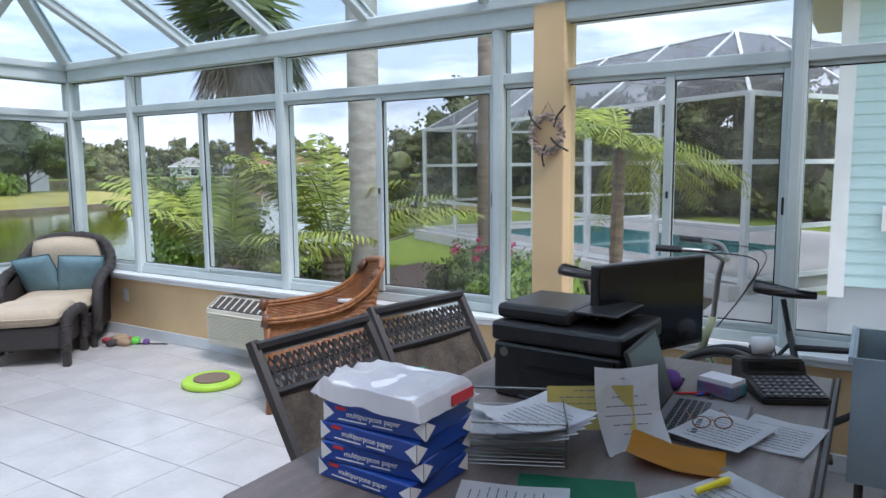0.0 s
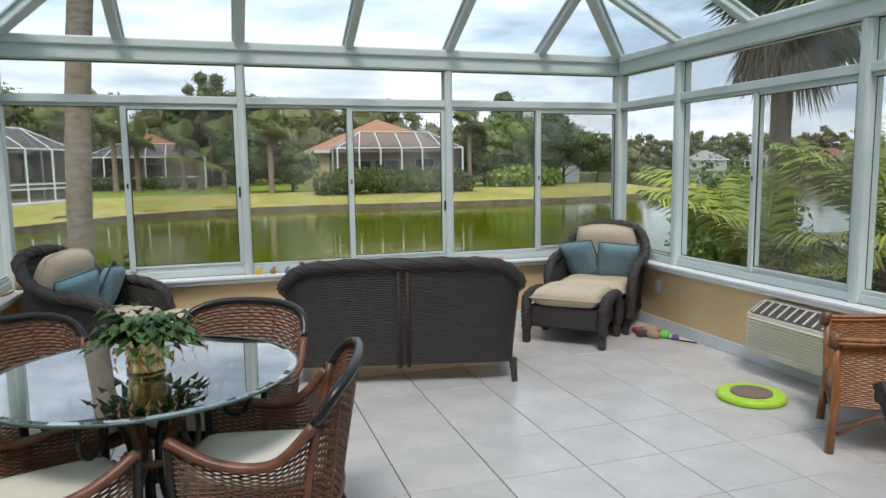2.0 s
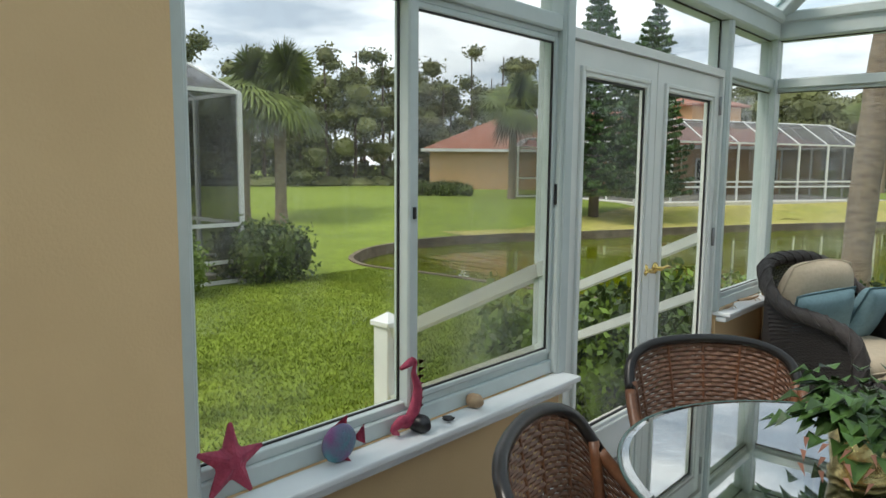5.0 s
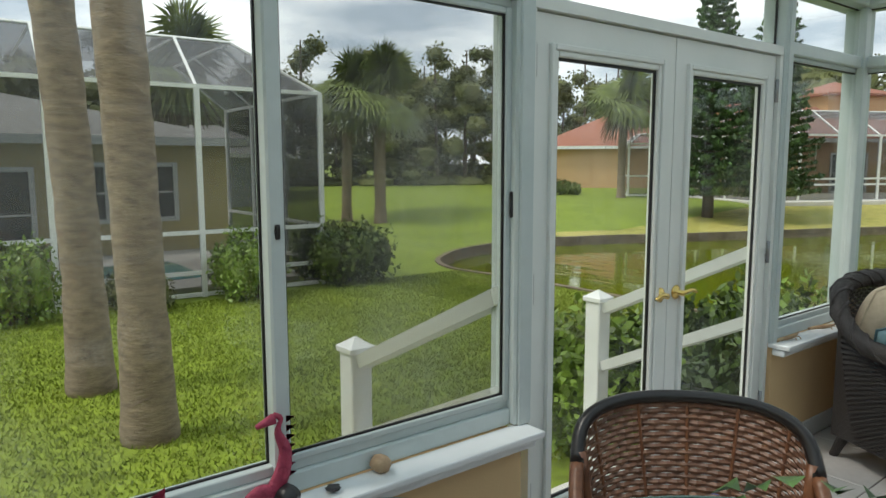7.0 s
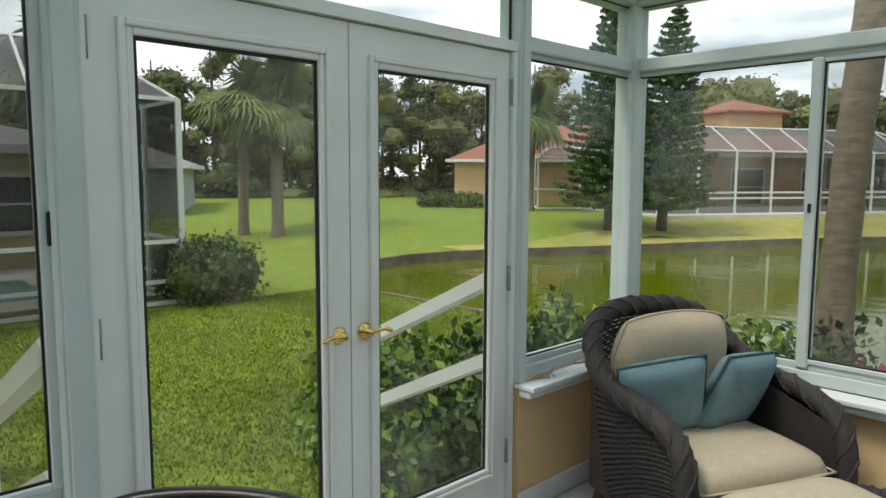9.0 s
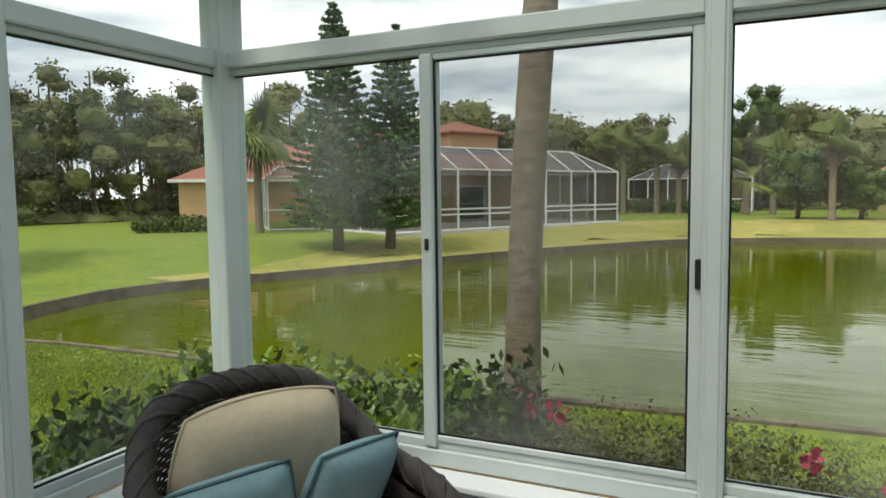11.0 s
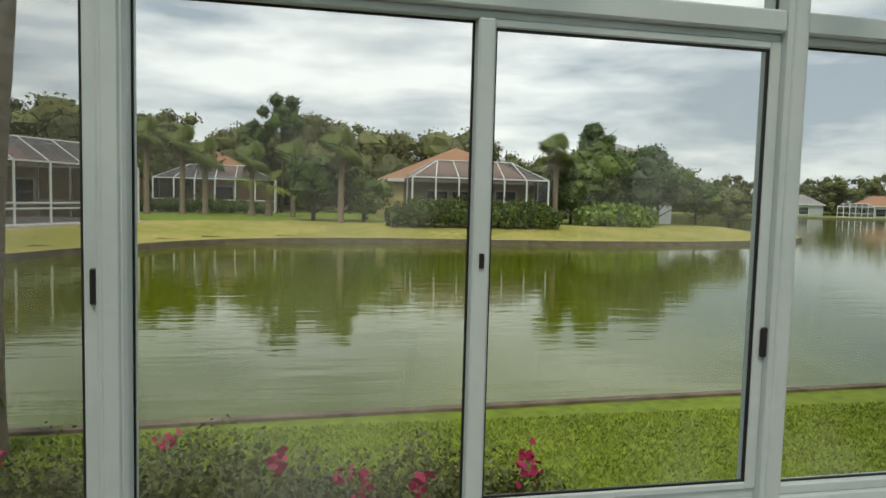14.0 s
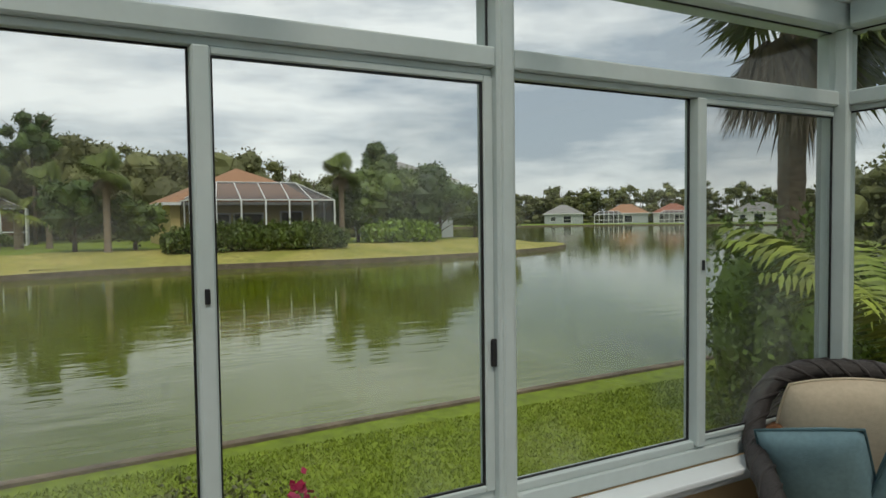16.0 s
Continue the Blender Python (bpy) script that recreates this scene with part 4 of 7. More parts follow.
# across the pond: the yellow house with its cage and hedge
house("house", "pale yellow house with tan hipped roof across the pond", 3.4, 46.0, 0, 11.0, 11, 2.75, 2.7, M_STUCCO_Y, M_ROOF_TAN,
      ((3.0, 0.9, 1.5, 1.2, "f"), (5.0, 0.1, 1.9, 2.0, "f"), (8.0, 0.8, 1.5, 1.4, "f"), (10.6, 0.8, 1.0, 1.3, "f")))
pool_cage("pool_cage", "white-framed screen enclosure on the yellow house", (4.0, 42.2), (13.2, 42.2), 4.0, 2.95, 6, 1.2, 2.0, 2, (1.0,))
house("house", "peach house with tan roof behind the palms", -19, 62, 0, 13, 10, 2.9, 2.6, M_STUCCO, M_ROOF_TAN, ((9.5, 0.8, 1.6, 1.3, "f"),))
pool_cage("pool_cage", "white-framed screen enclosure behind low hedge", (-14.5, 57.5), (-5.0, 57.5), 5.0, 2.7, 6, 1.2, 2.4, 2, (1.0,))
house("house", "grey two-storey house half hidden by trees", 24, 62, -10, 9, 9, 6.0, 2.2, M_STUCCO_G, M_ROOF_GREY, ((2, 0.8, 1.4, 1.4, "f"), (5, 3.6, 1.4, 1.4, "f"), (2, 3.6, 1.4, 1.4, "f")))
# north-west: peach house, red roof, long cage
t = house("house", "peach stucco house with red-brown shingle roof", -37.5, 30.5, 38, 15, 10, 2.65, 2.6, M_STUCCO, M_ROOF_RED,
          ((9.0, 0.9, 0.8, 1.3, "f"), (12.8, 0.9, 0.8, 1.3, "f")), group="houses by the pond")
part("upper_storey", bx(11.5, 15.0, 3.5, 7.5, 2.6, 5.3), M_STUCCO, t)
bm = bmesh.new()
hip_roof(bm, 11.5, 15.0, 3.5, 7.5, 5.4, 0.9, 0.4)
part("upper_roof", bm, M_ROOF_RED, t)
house("house", "peach stucco house behind the long pool cage", -21.5, 34, 63, 12, 9, 2.8, 2.3, M_STUCCO, M_ROOF_RED, ((3.0, 0.1, 2.2, 2.0, "f"), (7.5, 0.7, 1.4, 1.4, "f")), group="houses by the pond")
part("upper_storey", bx(4, 8, 3, 7, 2.7, 5.6), M_STUCCO, bpy.data.objects["house.004"])
bm = bmesh.new()
hip_roof(bm, 4, 8, 3, 7, 5.7, 0.9, 0.4)
part("upper_roof", bm, M_ROOF_RED, bpy.data.objects["house.004"])
pool_cage("pool_cage", "long white-framed screen enclosure beside the pond", (-18.6, 24.0), (-11.6, 38.2), 6.5, 2.85, 8, 1.15, 1.8, 3, (0.75, 1.0))
tagged(part("patio", bx(-0.4, 15.5, -0.8, 6.5, -0.1, 0.06), M_DECK, None, kind="structure"), "pale paved pool terrace", "patio").matrix_basis = pose(-18.6, 24.0, gz(-18.6, 24.0), 0, 0, 63.8)
pool_cage("pool_cage", "white-framed screened porch beside the peach house", (-25.6, 24.6), (-22.5, 27.4), 4.5, 2.6, 2, 0.5, 0.6, 2, (1.0,))
# west neighbour: yellow house, pool and cage
house("house", "yellow stucco neighbour house behind its pool cage", -21.8, -13.5, 90, 16, 9, 2.75, 1.3, M_STUCCO_Y, M_ROOF_GREY,
      ((6.4, 0.9, 0.8, 1.3, "f"), (8.6, 0.9, 0.9, 1.5, "f"), (10.6, 0.1, 1.7, 2.0, "f"), (12.6, 0.9, 0.8, 1.3, "f"), (14.2, 0.9, 0.8, 1.3, "f")), group="houses next door")
pool_cage("pool_cage", "white-framed pool cage of the neighbouring house", (-16.1, -13.6), (-15.3, 1.75), 5.2, 3.5, 7, 0.95, 1.2, 3, (0.42, 1.1), bar=0.042)
tagged(part("patio", bx(-21.6, -16.0, -13.5, 1.6, GZ - 0.1, GZ + 0.08), M_DECK, None, kind="structure"), "pale concrete pool deck", "patio")
tagged(part("pool", bx(-19.5, -17.0, -7.0, 0.2, GZ, GZ + 0.10), M_POOL, None, kind="structure"), "turquoise swimming pool", "pool")
house("house", "grey house seen between palm trunks", -41, 3.0, 60, 9, 7, 2.6, 1.6, M_STUCCO_G, M_ROOF_GREY, ((2.5, 0.8, 1.0, 1.3, "f"), (5.5, 0.8, 1.0, 1.3, "f")), group="houses next door")
# east: neighbour pool cage and own house wing
pool_cage("pool_cage", "large white-framed pool cage beside the house", (14.4, 5.3), (8.2, -5.0), 9.5, 3.4, 6, 1.5, 2.2, 3, (0.35, 1.2, 2.3), mesh=M_SCREEN_SPARSE)

# east cage goes to the right of its front line: deck, pool and wing
tagged(part("patio", bx(-0.2, 12.0, -0.3, 9.6, -0.1, 0.28), M_DECK, None, kind="structure"), "pale pool deck beside the house", "patio").matrix_basis = pose(14.4, 5.3, GZ, 0, 0, -121.0)
tagged(part("pool", bx(1.5, 9.0, 1.6, 5.2, 0, 0.30), M_POOL, None, kind="structure"), "turquoise swimming pool inside the cage", "pool").matrix_basis = pose(14.4, 5.3, GZ, 0, 0, -121.0)
tagged(part("patio", bx(0.15, 9.4, -9.4, -4.62, GZ - 0.1, GZ + 0.02), M_DECK, None, kind="structure"), "pale paved patio beside the sunroom", "patio")
wing = thing("house_wing", "pale teal clapboard house wing with white corner trim", "house", m=pose(5.9, -6.35, GZ))
part("foundation", bx(0.03, 3, -6, 0, -0.1, 0.75), M_STUCCO_G, wing)
for i in range(24):
    if i == 0:
        bm = bmesh.new()
        vs = [bm.verts.new(p) for p in ((0, -6, 0), (0, -0.16, 0), (-0.018, -6, 0), (-0.018, -0.16, 0), (0, -6, 0.155), (0, -0.16, 0.155))]
        for f in ((0, 1, 3, 2), (2, 3, 5, 4), (0, 2, 4), (1, 5, 3), (0, 4, 5, 1)):
            bm.faces.new([vs[k] for k in f])
        o = part("board", bm, M_SIDING, wing)
        o.location = (0, 0, 0.75)
    else:
        shared("board", o.data, wing, pose(0, 0, 0.75 + 0.15 * i))
part("corner_trim", bx(-0.03, 0.12, -0.16, 0.02, 0.6, 4.4), M_WHITE, wing)
part("wall", bx(0.005, 3, -6, 0, 0.75, 4.35), M_SIDING, wing)
bm = bmesh.new()
box(bm, -0.7, 3.2, -6.4, 0.5, 4.35, 4.55)
part("eave", bm, M_STUCCO_Y, wing, "yellow timber eave")
mb = thing("electric_box", "white electric box with conduit on the siding", "utility box", m=pose(5.86, -7.0, 0.75))
part("cover", bx(-0.08, 0, -0.14, 0.14, 0, 0.30, bevel=0.01), M_WHITE, mb)
part("conduit", tb(curve([(-0.04, 0, 0), (-0.04, -0.02, -0.25), (-0.04, -0.18, -0.5), (-0.04, -0.3, -0.9)], 12), 0.02, 8), M_WHITE, mb)

# palms
sabal("palm_tree", "tall palm with ringed grey-brown trunk beside the pond", -5.8, 4.4, 8.5, 0.175, (0.8, 0.1), group="tall palms")
sabal("palm_tree", "tall palm with pale ringed trunk outside the garden windows", 2.8, -1.43, 8.6, 0.20, (0.15, 0.1), bark=M_BARK_GREY, rad=1.2, n=34, dead=14, group="tall palms", stalk=0.9)
sabal("palm_tree", "tall palm with rough orange-brown trunk", 6.75, -1.0, 7.5, 0.165, (0.1, 0), group="tall palms")
sabal("palm_tree", "tall palm with ringed brown trunk on the lawn", -11.2, -3.06, 8.0, 0.20, (0.2, -0.6), group="tall palms")
sabal("palm_tree", "tall palm with ringed brown trunk on the lawn", -9.58, -2.95, 8.0, 0.195, (0.2, -0.45), group="tall palms")
sabal("palm_tree", "cabbage palm with dense fan crown on the lawn", -24.9, 9.3, 4.5, 0.22, (0, 0), 1.25, 64, 4, group="cabbage palms", stalk=1.0)
sabal("palm_tree", "cabbage palm with dense fan crown on the lawn", -26.6, 8.9, 4.4, 0.2, (0.3, 0), 1.2, 64, 4, group="cabbage palms", stalk=1.0)
sabal("palm_tree", "cabbage palm behind the neighbour's pool cage", -27, 3.0, 5.2, 0.2, (0, 0), 1.6, 36, 6, group="cabbage palms", stalk=1.0)
sabal("palm_tree", "cabbage palm in front of the peach house", -24.8, 23.0, 4.4, 0.2, (0, 0), 1.5, 36, 6, group="cabbage palms", stalk=0.9)
for x, y, h in ((-13.6, 50.5, 5.4), (-11.2, 50.5, 4.9), (-9.6, 50.0, 4.0), (-15.5, 52, 5.2)):
    sabal("palm_tree", "cabbage palm before the far screen enclosure", x, y, h, 0.2, (0, 0), 0.85, 52, 5, group="cabbage palms", stalk=0.85)
for x, y, h in ((-0.6, 41.0, 4.3), (14.2, 43.5, 4.8), (-3.5, 50, 4.2), (-6.4, 50, 3.9)):
    sabal("palm_tree", "cabbage palm beside the yellow house", x, y, h, 0.2, (0, 0), 0.9, 52, 5, group="cabbage palms", stalk=0.85)
feather_palm("palm_tree", "feather palm with yellowing arching fronds outside the corner", 2.45, 0.6, 0.95, 0.16, 17, 2.5, M_FROND_Y, lo=0.25, hi=1.35, leaflet=0.46, droop=0.42, group="feather palms")
feather_palm("palm_tree", "green feather palm outside the garden windows", 3.6, -0.2, 1.1, 0.16, 18, 2.8, M_FROND_Y, lo=0.4, hi=1.4, leaflet=0.46, droop=0.40, group="feather palms")
feather_palm("palm_tree", "pygmy date palm with curved trunk by the pool cage", 2.35, -4.72, 2.4, 0.06, 36, 1.15, M_FROND_Y, lean=(0.12, 0.0), lo=-0.2, hi=1.35, leaflet=0.21, droop=0.6, group="feather palms")
feather_palm("palm_tree", "feather palm behind the trees across the pond", -5.2, 50, 2.2, 0.25, 26, 3.0, M_FROND_Y, leaflet=0.5, droop=0.5, group="feather palms", pairs=20)

sabal("palm_tree", "low palm with hanging dry fronds outside the corner", 6.3, 4.5, 4.9, 0.2, (0, 0), 1.25, 34, 30, group="tall palms", stalk=0.75)

norfolk("norfolk_pine", "dark green tiered Norfolk pine beside the pond", -18.0, 19.3, 8.9, 2.15)
norfolk("norfolk_pine", "slender tiered Norfolk pine beside the pond", -16.9, 21.2, 8.4, 1.9, 0.4)


def bush(name, label, x, y, rx, ry, h, mat, n, leaf, z=GZ, group="", flowers=0, k=0, rz=0, cat="shrub", fill=0.62):
    t = thing(name, label, cat, group, m=pose(x, y, gz(x, y) if z == GZ else z, 0, 0, rz))
    bm = bmesh.new()
    for i in range(9):
        a, q = i * 2.4, (i % 3 + 1) / 3.6
        tube(bm, [(rx * q * 0.5 * math.cos(a), ry * q * 0.5 * math.sin(a), -0.03), (rx * q * 0.8 * math.cos(a), ry * q * 0.8 * math.sin(a), h * 0.7)], [0.02, 0.006], 5)
    part("stems", bm, M_TRUNK, t)
    cols = max(3, int(rx / max(0.12, h * 0.16)))
    lines = max(3, int(ry / max(0.12, h * 0.16)))
    lumps = []
    for i in range(cols):
        for j in range(lines):
            ux, uy = (2 * i + 1) / cols - 1, (2 * j + 1) / lines - 1
            if ux * ux + uy * uy > 1.45:
                continue
            edge = 1 - 0.35 * max(abs(ux), abs(uy)) ** 4
            top = h * edge * RNG.uniform(0.82, 1.06)
            lumps.append(((ux * rx * 0.86 + RNG.normal() * 0.03, uy * ry * 0.86 + RNG.normal() * 0.03, top * 0.52), (rx / cols * 1.45, ry / lines * 1.45, top * 0.5)))
    foliage("foliage", t, lumps, max(60, int(n * 2.2 / len(lumps))), leaf * 0.85, mat, up=0.7, fill=fill, spread=1.12)
    if flowers:
        m = flowers
        c = np.stack([RNG.uniform(-rx, rx, m), RNG.uniform(-ry, ry * 0.3, m), RNG.uniform(0.86, 1.0, m) * h], 1)
        pp = np.repeat(c, 16, 0) + RNG.normal(size=(m * 16, 3)) * 0.03
        leaves("flowers", t, pp, 0.028, M_PINK, up=0.2, aspect=0.8, label="magenta blossom")
    return t


# beds along the sunroom
tagged(part("planting_bed", bx(-7.2, -1.6, 0.1, 2.6, GZ - 0.1, GZ + 0.03), M_MULCH, None, kind="structure"), "brown mulch planting bed", "planting bed")
tagged(part("planting_bed", bx(0.1, 9.5, -4.6, 2.3, GZ - 0.1, GZ + 0.025), M_MULCH, None, kind="structure"), "brown mulch planting bed", "planting bed")
bush("shrub", "glossy dark green leafy shrub beneath the corner windows", -6.0, 1.25, 1.25, 0.8, 1.3, M_LEAF_LT, 5200, 0.05, group="shrubs along the sunroom")
bush("shrub", "glossy dark green leafy shrub beneath the corner windows", -6.4, 0.9, 0.9, 0.9, 1.25, M_LEAF_DK, 4200, 0.055, group="shrubs along the sunroom")
bush("shrub", "leafy green shrub beside the garden steps", -7.0, -0.25, 0.8, 0.55, 1.25, M_LEAF_LT, 3600, 0.05, group="shrubs along the sunroom")
bush("shrub", "dark leafy shrub beside the garden steps", -6.3, -0.2, 0.65, 0.5, 1.15, M_LEAF_DK, 3600, 0.05, group="shrubs along the sunroom")
bush("shrub", "leafy green shrub beneath the lake windows", -5.45, 1.5, 0.7, 0.6, 1.2, M_LEAF_DK, 3600, 0.05, group="shrubs along the sunroom")
bush("azalea", "azalea hedge with small leaves and magenta blossoms", -4.0, 1.7, 1.15, 0.60, 1.04, M_AZALEA, 15000, 0.021, flowers=5, group="azaleas under the lake windows")
bush("azalea", "azalea hedge with small leaves and magenta blossoms", -2.6, 1.7, 0.85, 0.50, 0.92, M_AZALEA, 11000, 0.021, flowers=4, group="azaleas under the lake windows")
bush("azalea", "thin azalea with few magenta blossoms", 5.8, -1.5, 0.9, 0.8, 1.05, M_LEAF, 2600, 0.035, flowers=16, group="azaleas beside the house")
bush("shrub", "rounded green shrub beside the house", 5.0, -2.6, 1.0, 0.7, 1.0, M_LEAF_LT, 1800, 0.05, group="shrubs beside the house")
bush("shrub", "tall leafy shrub outside the corner of the sunroom", 3.7, 2.6, 0.8, 0.8, 2.2, M_LEAF_LT, 5200, 0.05, group="shrubs beside the house")
bush("shrub", "white-flowered low shrub beside the house", 4.0, 0.3, 0.9, 0.8, 0.9, M_LEAF, 1600, 0.04, group="shrubs beside the house")
# neighbour beds
bush("shrub", "clipped round shrub on the lawn", -15.3, 2.2, 0.8, 0.8, 1.25, M_LEAF, 2600, 0.06, group="neighbour shrubs")
bush("shrub", "light green shrub before the pool cage", -15.2, -3.2, 0.55, 0.5, 1.2, M_LEAF_LT, 1800, 0.05, group="neighbour shrubs")
bush("shrub", "light green shrub before the pool cage", -14.9, 0.1, 0.6, 0.5, 1.15, M_LEAF_LT, 1800, 0.05, group="neighbour shrubs")
bush("shrub", "low grey shrub before the pool cage", -15.1, -1.6, 0.7, 0.4, 0.7, M_LEAF_GREY_HAZE, 1200, 0.05, group="neighbour shrubs")
bush("hedge", "clipped green hedge before the yellow house", 7.5, 39.6, 6.2, 0.9, 1.75, M_LEAF, 6500, 0.13, group="hedges", cat="hedge")
bush("hedge", "low clipped hedge before the far enclosure", -10.5, 55.5, 5.6, 0.7, 1.2, M_LEAF, 2600, 0.14, group="hedges", cat="hedge")
bush("hedge", "low clipped hedge beside the peach house", -29.5, 22.6, 2.2, 0.6, 0.8, M_LEAF, 1400, 0.09, group="hedges", cat="hedge", rz=38)
bush("shrub", "palmetto thicket on the far bank", 18.5, 43, 3.2, 1.5, 1.6, M_LEAF_LT, 1500, 0.22, group="far shrubs")

# trees across the pond
FT = "trees across the pond"
for x, y, h, r, m, n in ((-2.2, 43, 4.6, 2.2, M_LEAF_DK, 1500), (-0.4, 44, 4.2, 1.8, M_LEAF_GREY_HAZE, 1300), (0.9, 42.2, 3.6, 1.7, M_LEAF, 1300), (16.0, 45, 5.0, 2.6, M_LEAF, 1500), (19, 46, 6.6, 3.0, M_LEAF, 1700),
                         (22.0, 46.5, 6.4, 3.2, M_LEAF_DK, 1700), (25, 49, 5.2, 2.8, M_LEAF, 1400), (29, 50, 4.4, 2.4, M_LEAF, 1200), (31.5, 49, 3.6, 1.8, M_LEAF_GREY_HAZE, 900),
                         (-2, 64, 9.5, 4.5, M_LEAF_GREY_HAZE, 1800), (5, 66, 9.0, 4.5, M_LEAF_GREY_HAZE, 1800), (12, 68, 9.2, 4.5, M_LEAF_GREY_HAZE, 1800), (-6.5, 68, 9.2, 4.0, M_LEAF_GREY_HAZE, 1600),
                         (-15, 62, 8.5, 5.5, M_LEAF_WOOD, 2200), (-22, 60, 8.8, 5.5, M_LEAF_WOOD, 2200), (-29, 52, 10.0, 5.0, M_LEAF_WOOD, 2200)):
    tree("tree", "leafy tree with uneven crown across the pond", x, y, h, r, m, int(n * 3), 0.07 + r * 0.022, 24, 0.14, 0.12, FT, 0.40)
for x, y, h, r in ((-4.5, 60, 11.2, 2.4), (-7, 62, 8.6, 2.0), (21, 52, 8.6, 2.0), (26.5, 54, 7.2, 1.8)):
    tree("pine_tree", "tall open-crowned pine above the other trees", x, y, h, r, M_LEAF_DK, 2600, 0.10, 15, 0.16, 0.55, "tall pines", 0.30)


def woodland(name, label, a, b, rows, h, n, seed, mat=M_LEAF_WOOD, gap=3.2, leaf=0.55, low=0.25, crown=2.0):
    """A far belt of trees between two points on the ground, trunks and crowns joined."""
    rg = np.random.default_rng(seed)
    a, b = np.array(a, float), np.array(b, float)
    L = np.linalg.norm(b - a)
    d = (b - a) / L
    o = np.array([-d[1], d[0]])
    bm = bmesh.new()
    lumps = []
    for r in range(rows):
        for s in np.arange(0, L, gap):
            p = a + d * (s + rg.uniform(-1, 1)) + o * (r * 4 + rg.uniform(-1.5, 1.5))
            hh = h * rg.uniform(0.7, 1.2)
            tube(bm, [(p[0], p[1], GZ - 0.1), (p[0] + rg.uniform(-0.4, 0.4), p[1], GZ + hh * 0.92)], [0.2, 0.05], 5)
            cr = crown * rg.uniform(0.8, 1.25)
            for j in range(13):
                q = rg.uniform(0.55, 1.15)
                zz = hh * rg.uniform(low, 0.93)
                d2 = cr * (1.1 - 0.5 * zz / hh)
                lumps.append(((p[0] + rg.uniform(-1, 1) * d2, p[1] + rg.uniform(-1, 1) * d2, GZ + zz), (q * cr * 0.55, q * cr * 0.55, q * cr * 0.42)))
            lumps.append(((p[0], p[1], GZ + 0.7), (cr, cr, 0.9)))
    t = thing(name, label, "woodland", kind="stuff")
    o2 = part("trunks", bm, M_TRUNK, t, kind="stuff")
    foliage("foliage", t, lumps, n, leaf, mat, kind="stuff", fill=0.66, spread=1.22)
    return t


woodland("woodland", "dark mixed pine wood behind the western lawn", (-62, -8), (-40, 46), 3, 10.5, 130, 3, leaf=0.15, low=0.12, gap=2.5)
woodland("woodland", "mixed wood behind the houses across the pond", (-45, 52), (8, 78), 3, 9.0, 120, 4, leaf=0.15, low=0.12, gap=2.7)
woodland("woodland", "mixed wood behind the yellow house", (4, 76), (34, 66), 3, 7.4, 120, 5, leaf=0.15, low=0.12, gap=2.7)
# Far-shore and eastern skylines: distance haze is put into the pale leaf colour.
woodland("woodland", "wooded skyline on the far shore", (0, 172), (150, 171), 3, 9.5, 26, 6, mat=M_LEAF_GREY_HAZE, gap=3.4, leaf=0.4, low=0.05, crown=2.6)
woodland("woodland", "wooded skyline behind the far shore houses", (128, 172), (198, 112), 2, 10.5, 26, 16, mat=M_LEAF_WOOD, gap=3.4, leaf=0.4, low=0.05, crown=2.6)
woodland("woodland", "wooded skyline beyond the eastern pool cage", (190, 120), (60, -10), 2, 9.5, 24, 8, mat=M_LEAF_GREY_HAZE, gap=3.6, leaf=0.4, low=0.05, crown=2.6)
woodland("woodland", "trees behind the eastern pool cage", (27, -16), (38, 19), 2, 6.4, 80, 11, leaf=0.16, gap=2.4, low=0.05)
woodland("woodland", "trees behind the neighbour's house", (-40, -30), (-34, 2), 2, 6.2, 60, 9, leaf=0.16)
for x, y, w, r, wl in ((121, 160, 11, M_ROOF_GREY, M_STUCCO_G), (136, 151, 12, M_ROOF_TAN, M_STUCCO_G), (146, 142, 11, M_ROOF_RED, M_WHITE), (162, 128, 13, M_ROOF_GREY, M_WHITE)):
    house("house", "low house on the far shore of the lake", x, y, math.degrees(math.atan2(y, x)) - 90, w, 9, 2.8, 2.6, wl, r, ((2.5, 0.8, 1.4, 1.2, "f"), (6.5, 0.3, 2.2, 1.9, "f")), group="houses on the far shore")
for x, y in ((131.5, 150.5), (144, 138)):
    d = Vector((y, -x, 0)).normalized() * 8
    pool_cage("pool_cage", "small white screen enclosure on the far shore", (x, y), (x + d.x, y + d.y), 4, 2.6, 6, 0.9, 1.4, 2, (1.0,), bar=0.08)

# white railings of the garden steps
def railing(y, ztop, z0, label):
    t = thing("railing", label, "railing", "garden step railings", m=pose(-6.52, y, 0))
    p = part("post", bx(-0.055, 0.055, -0.055, 0.055, GZ, ztop - 0.06, bevel=0.006), M_WHITE, t)
    bm = bmesh.new()
    box(bm, -0.068, 0.068, -0.068, 0.068, ztop - 0.06, ztop - 0.03, bevel=0.004)
    vs = [bm.verts.new(q) for q in ((-0.06, -0.06, ztop - 0.03), (0.06, -0.06, ztop - 0.03), (0.06, 0.06, ztop - 0.03), (-0.06, 0.06, ztop - 0.03), (0, 0, ztop + 0.012))]
    for f in ((0, 1, 4), (1, 2, 4), (2, 3, 4), (3, 0, 4), (3, 2, 1, 0)):
        bm.faces.new([vs[k] for k in f])
    part("cap", bm, M_WHITE, p)
    for a, b in ((z0, z0 + 0.46), (z0 - 0.36, z0 + 0.10)):
        bm = bmesh.new()
        tube(bm, [(0.05, 0, a - 0.04), (0.99, 0.03, b - 0.04)], 0.05, 4, flat=0.6)
        part("rail", bm, M_WHITE, t)
    return t


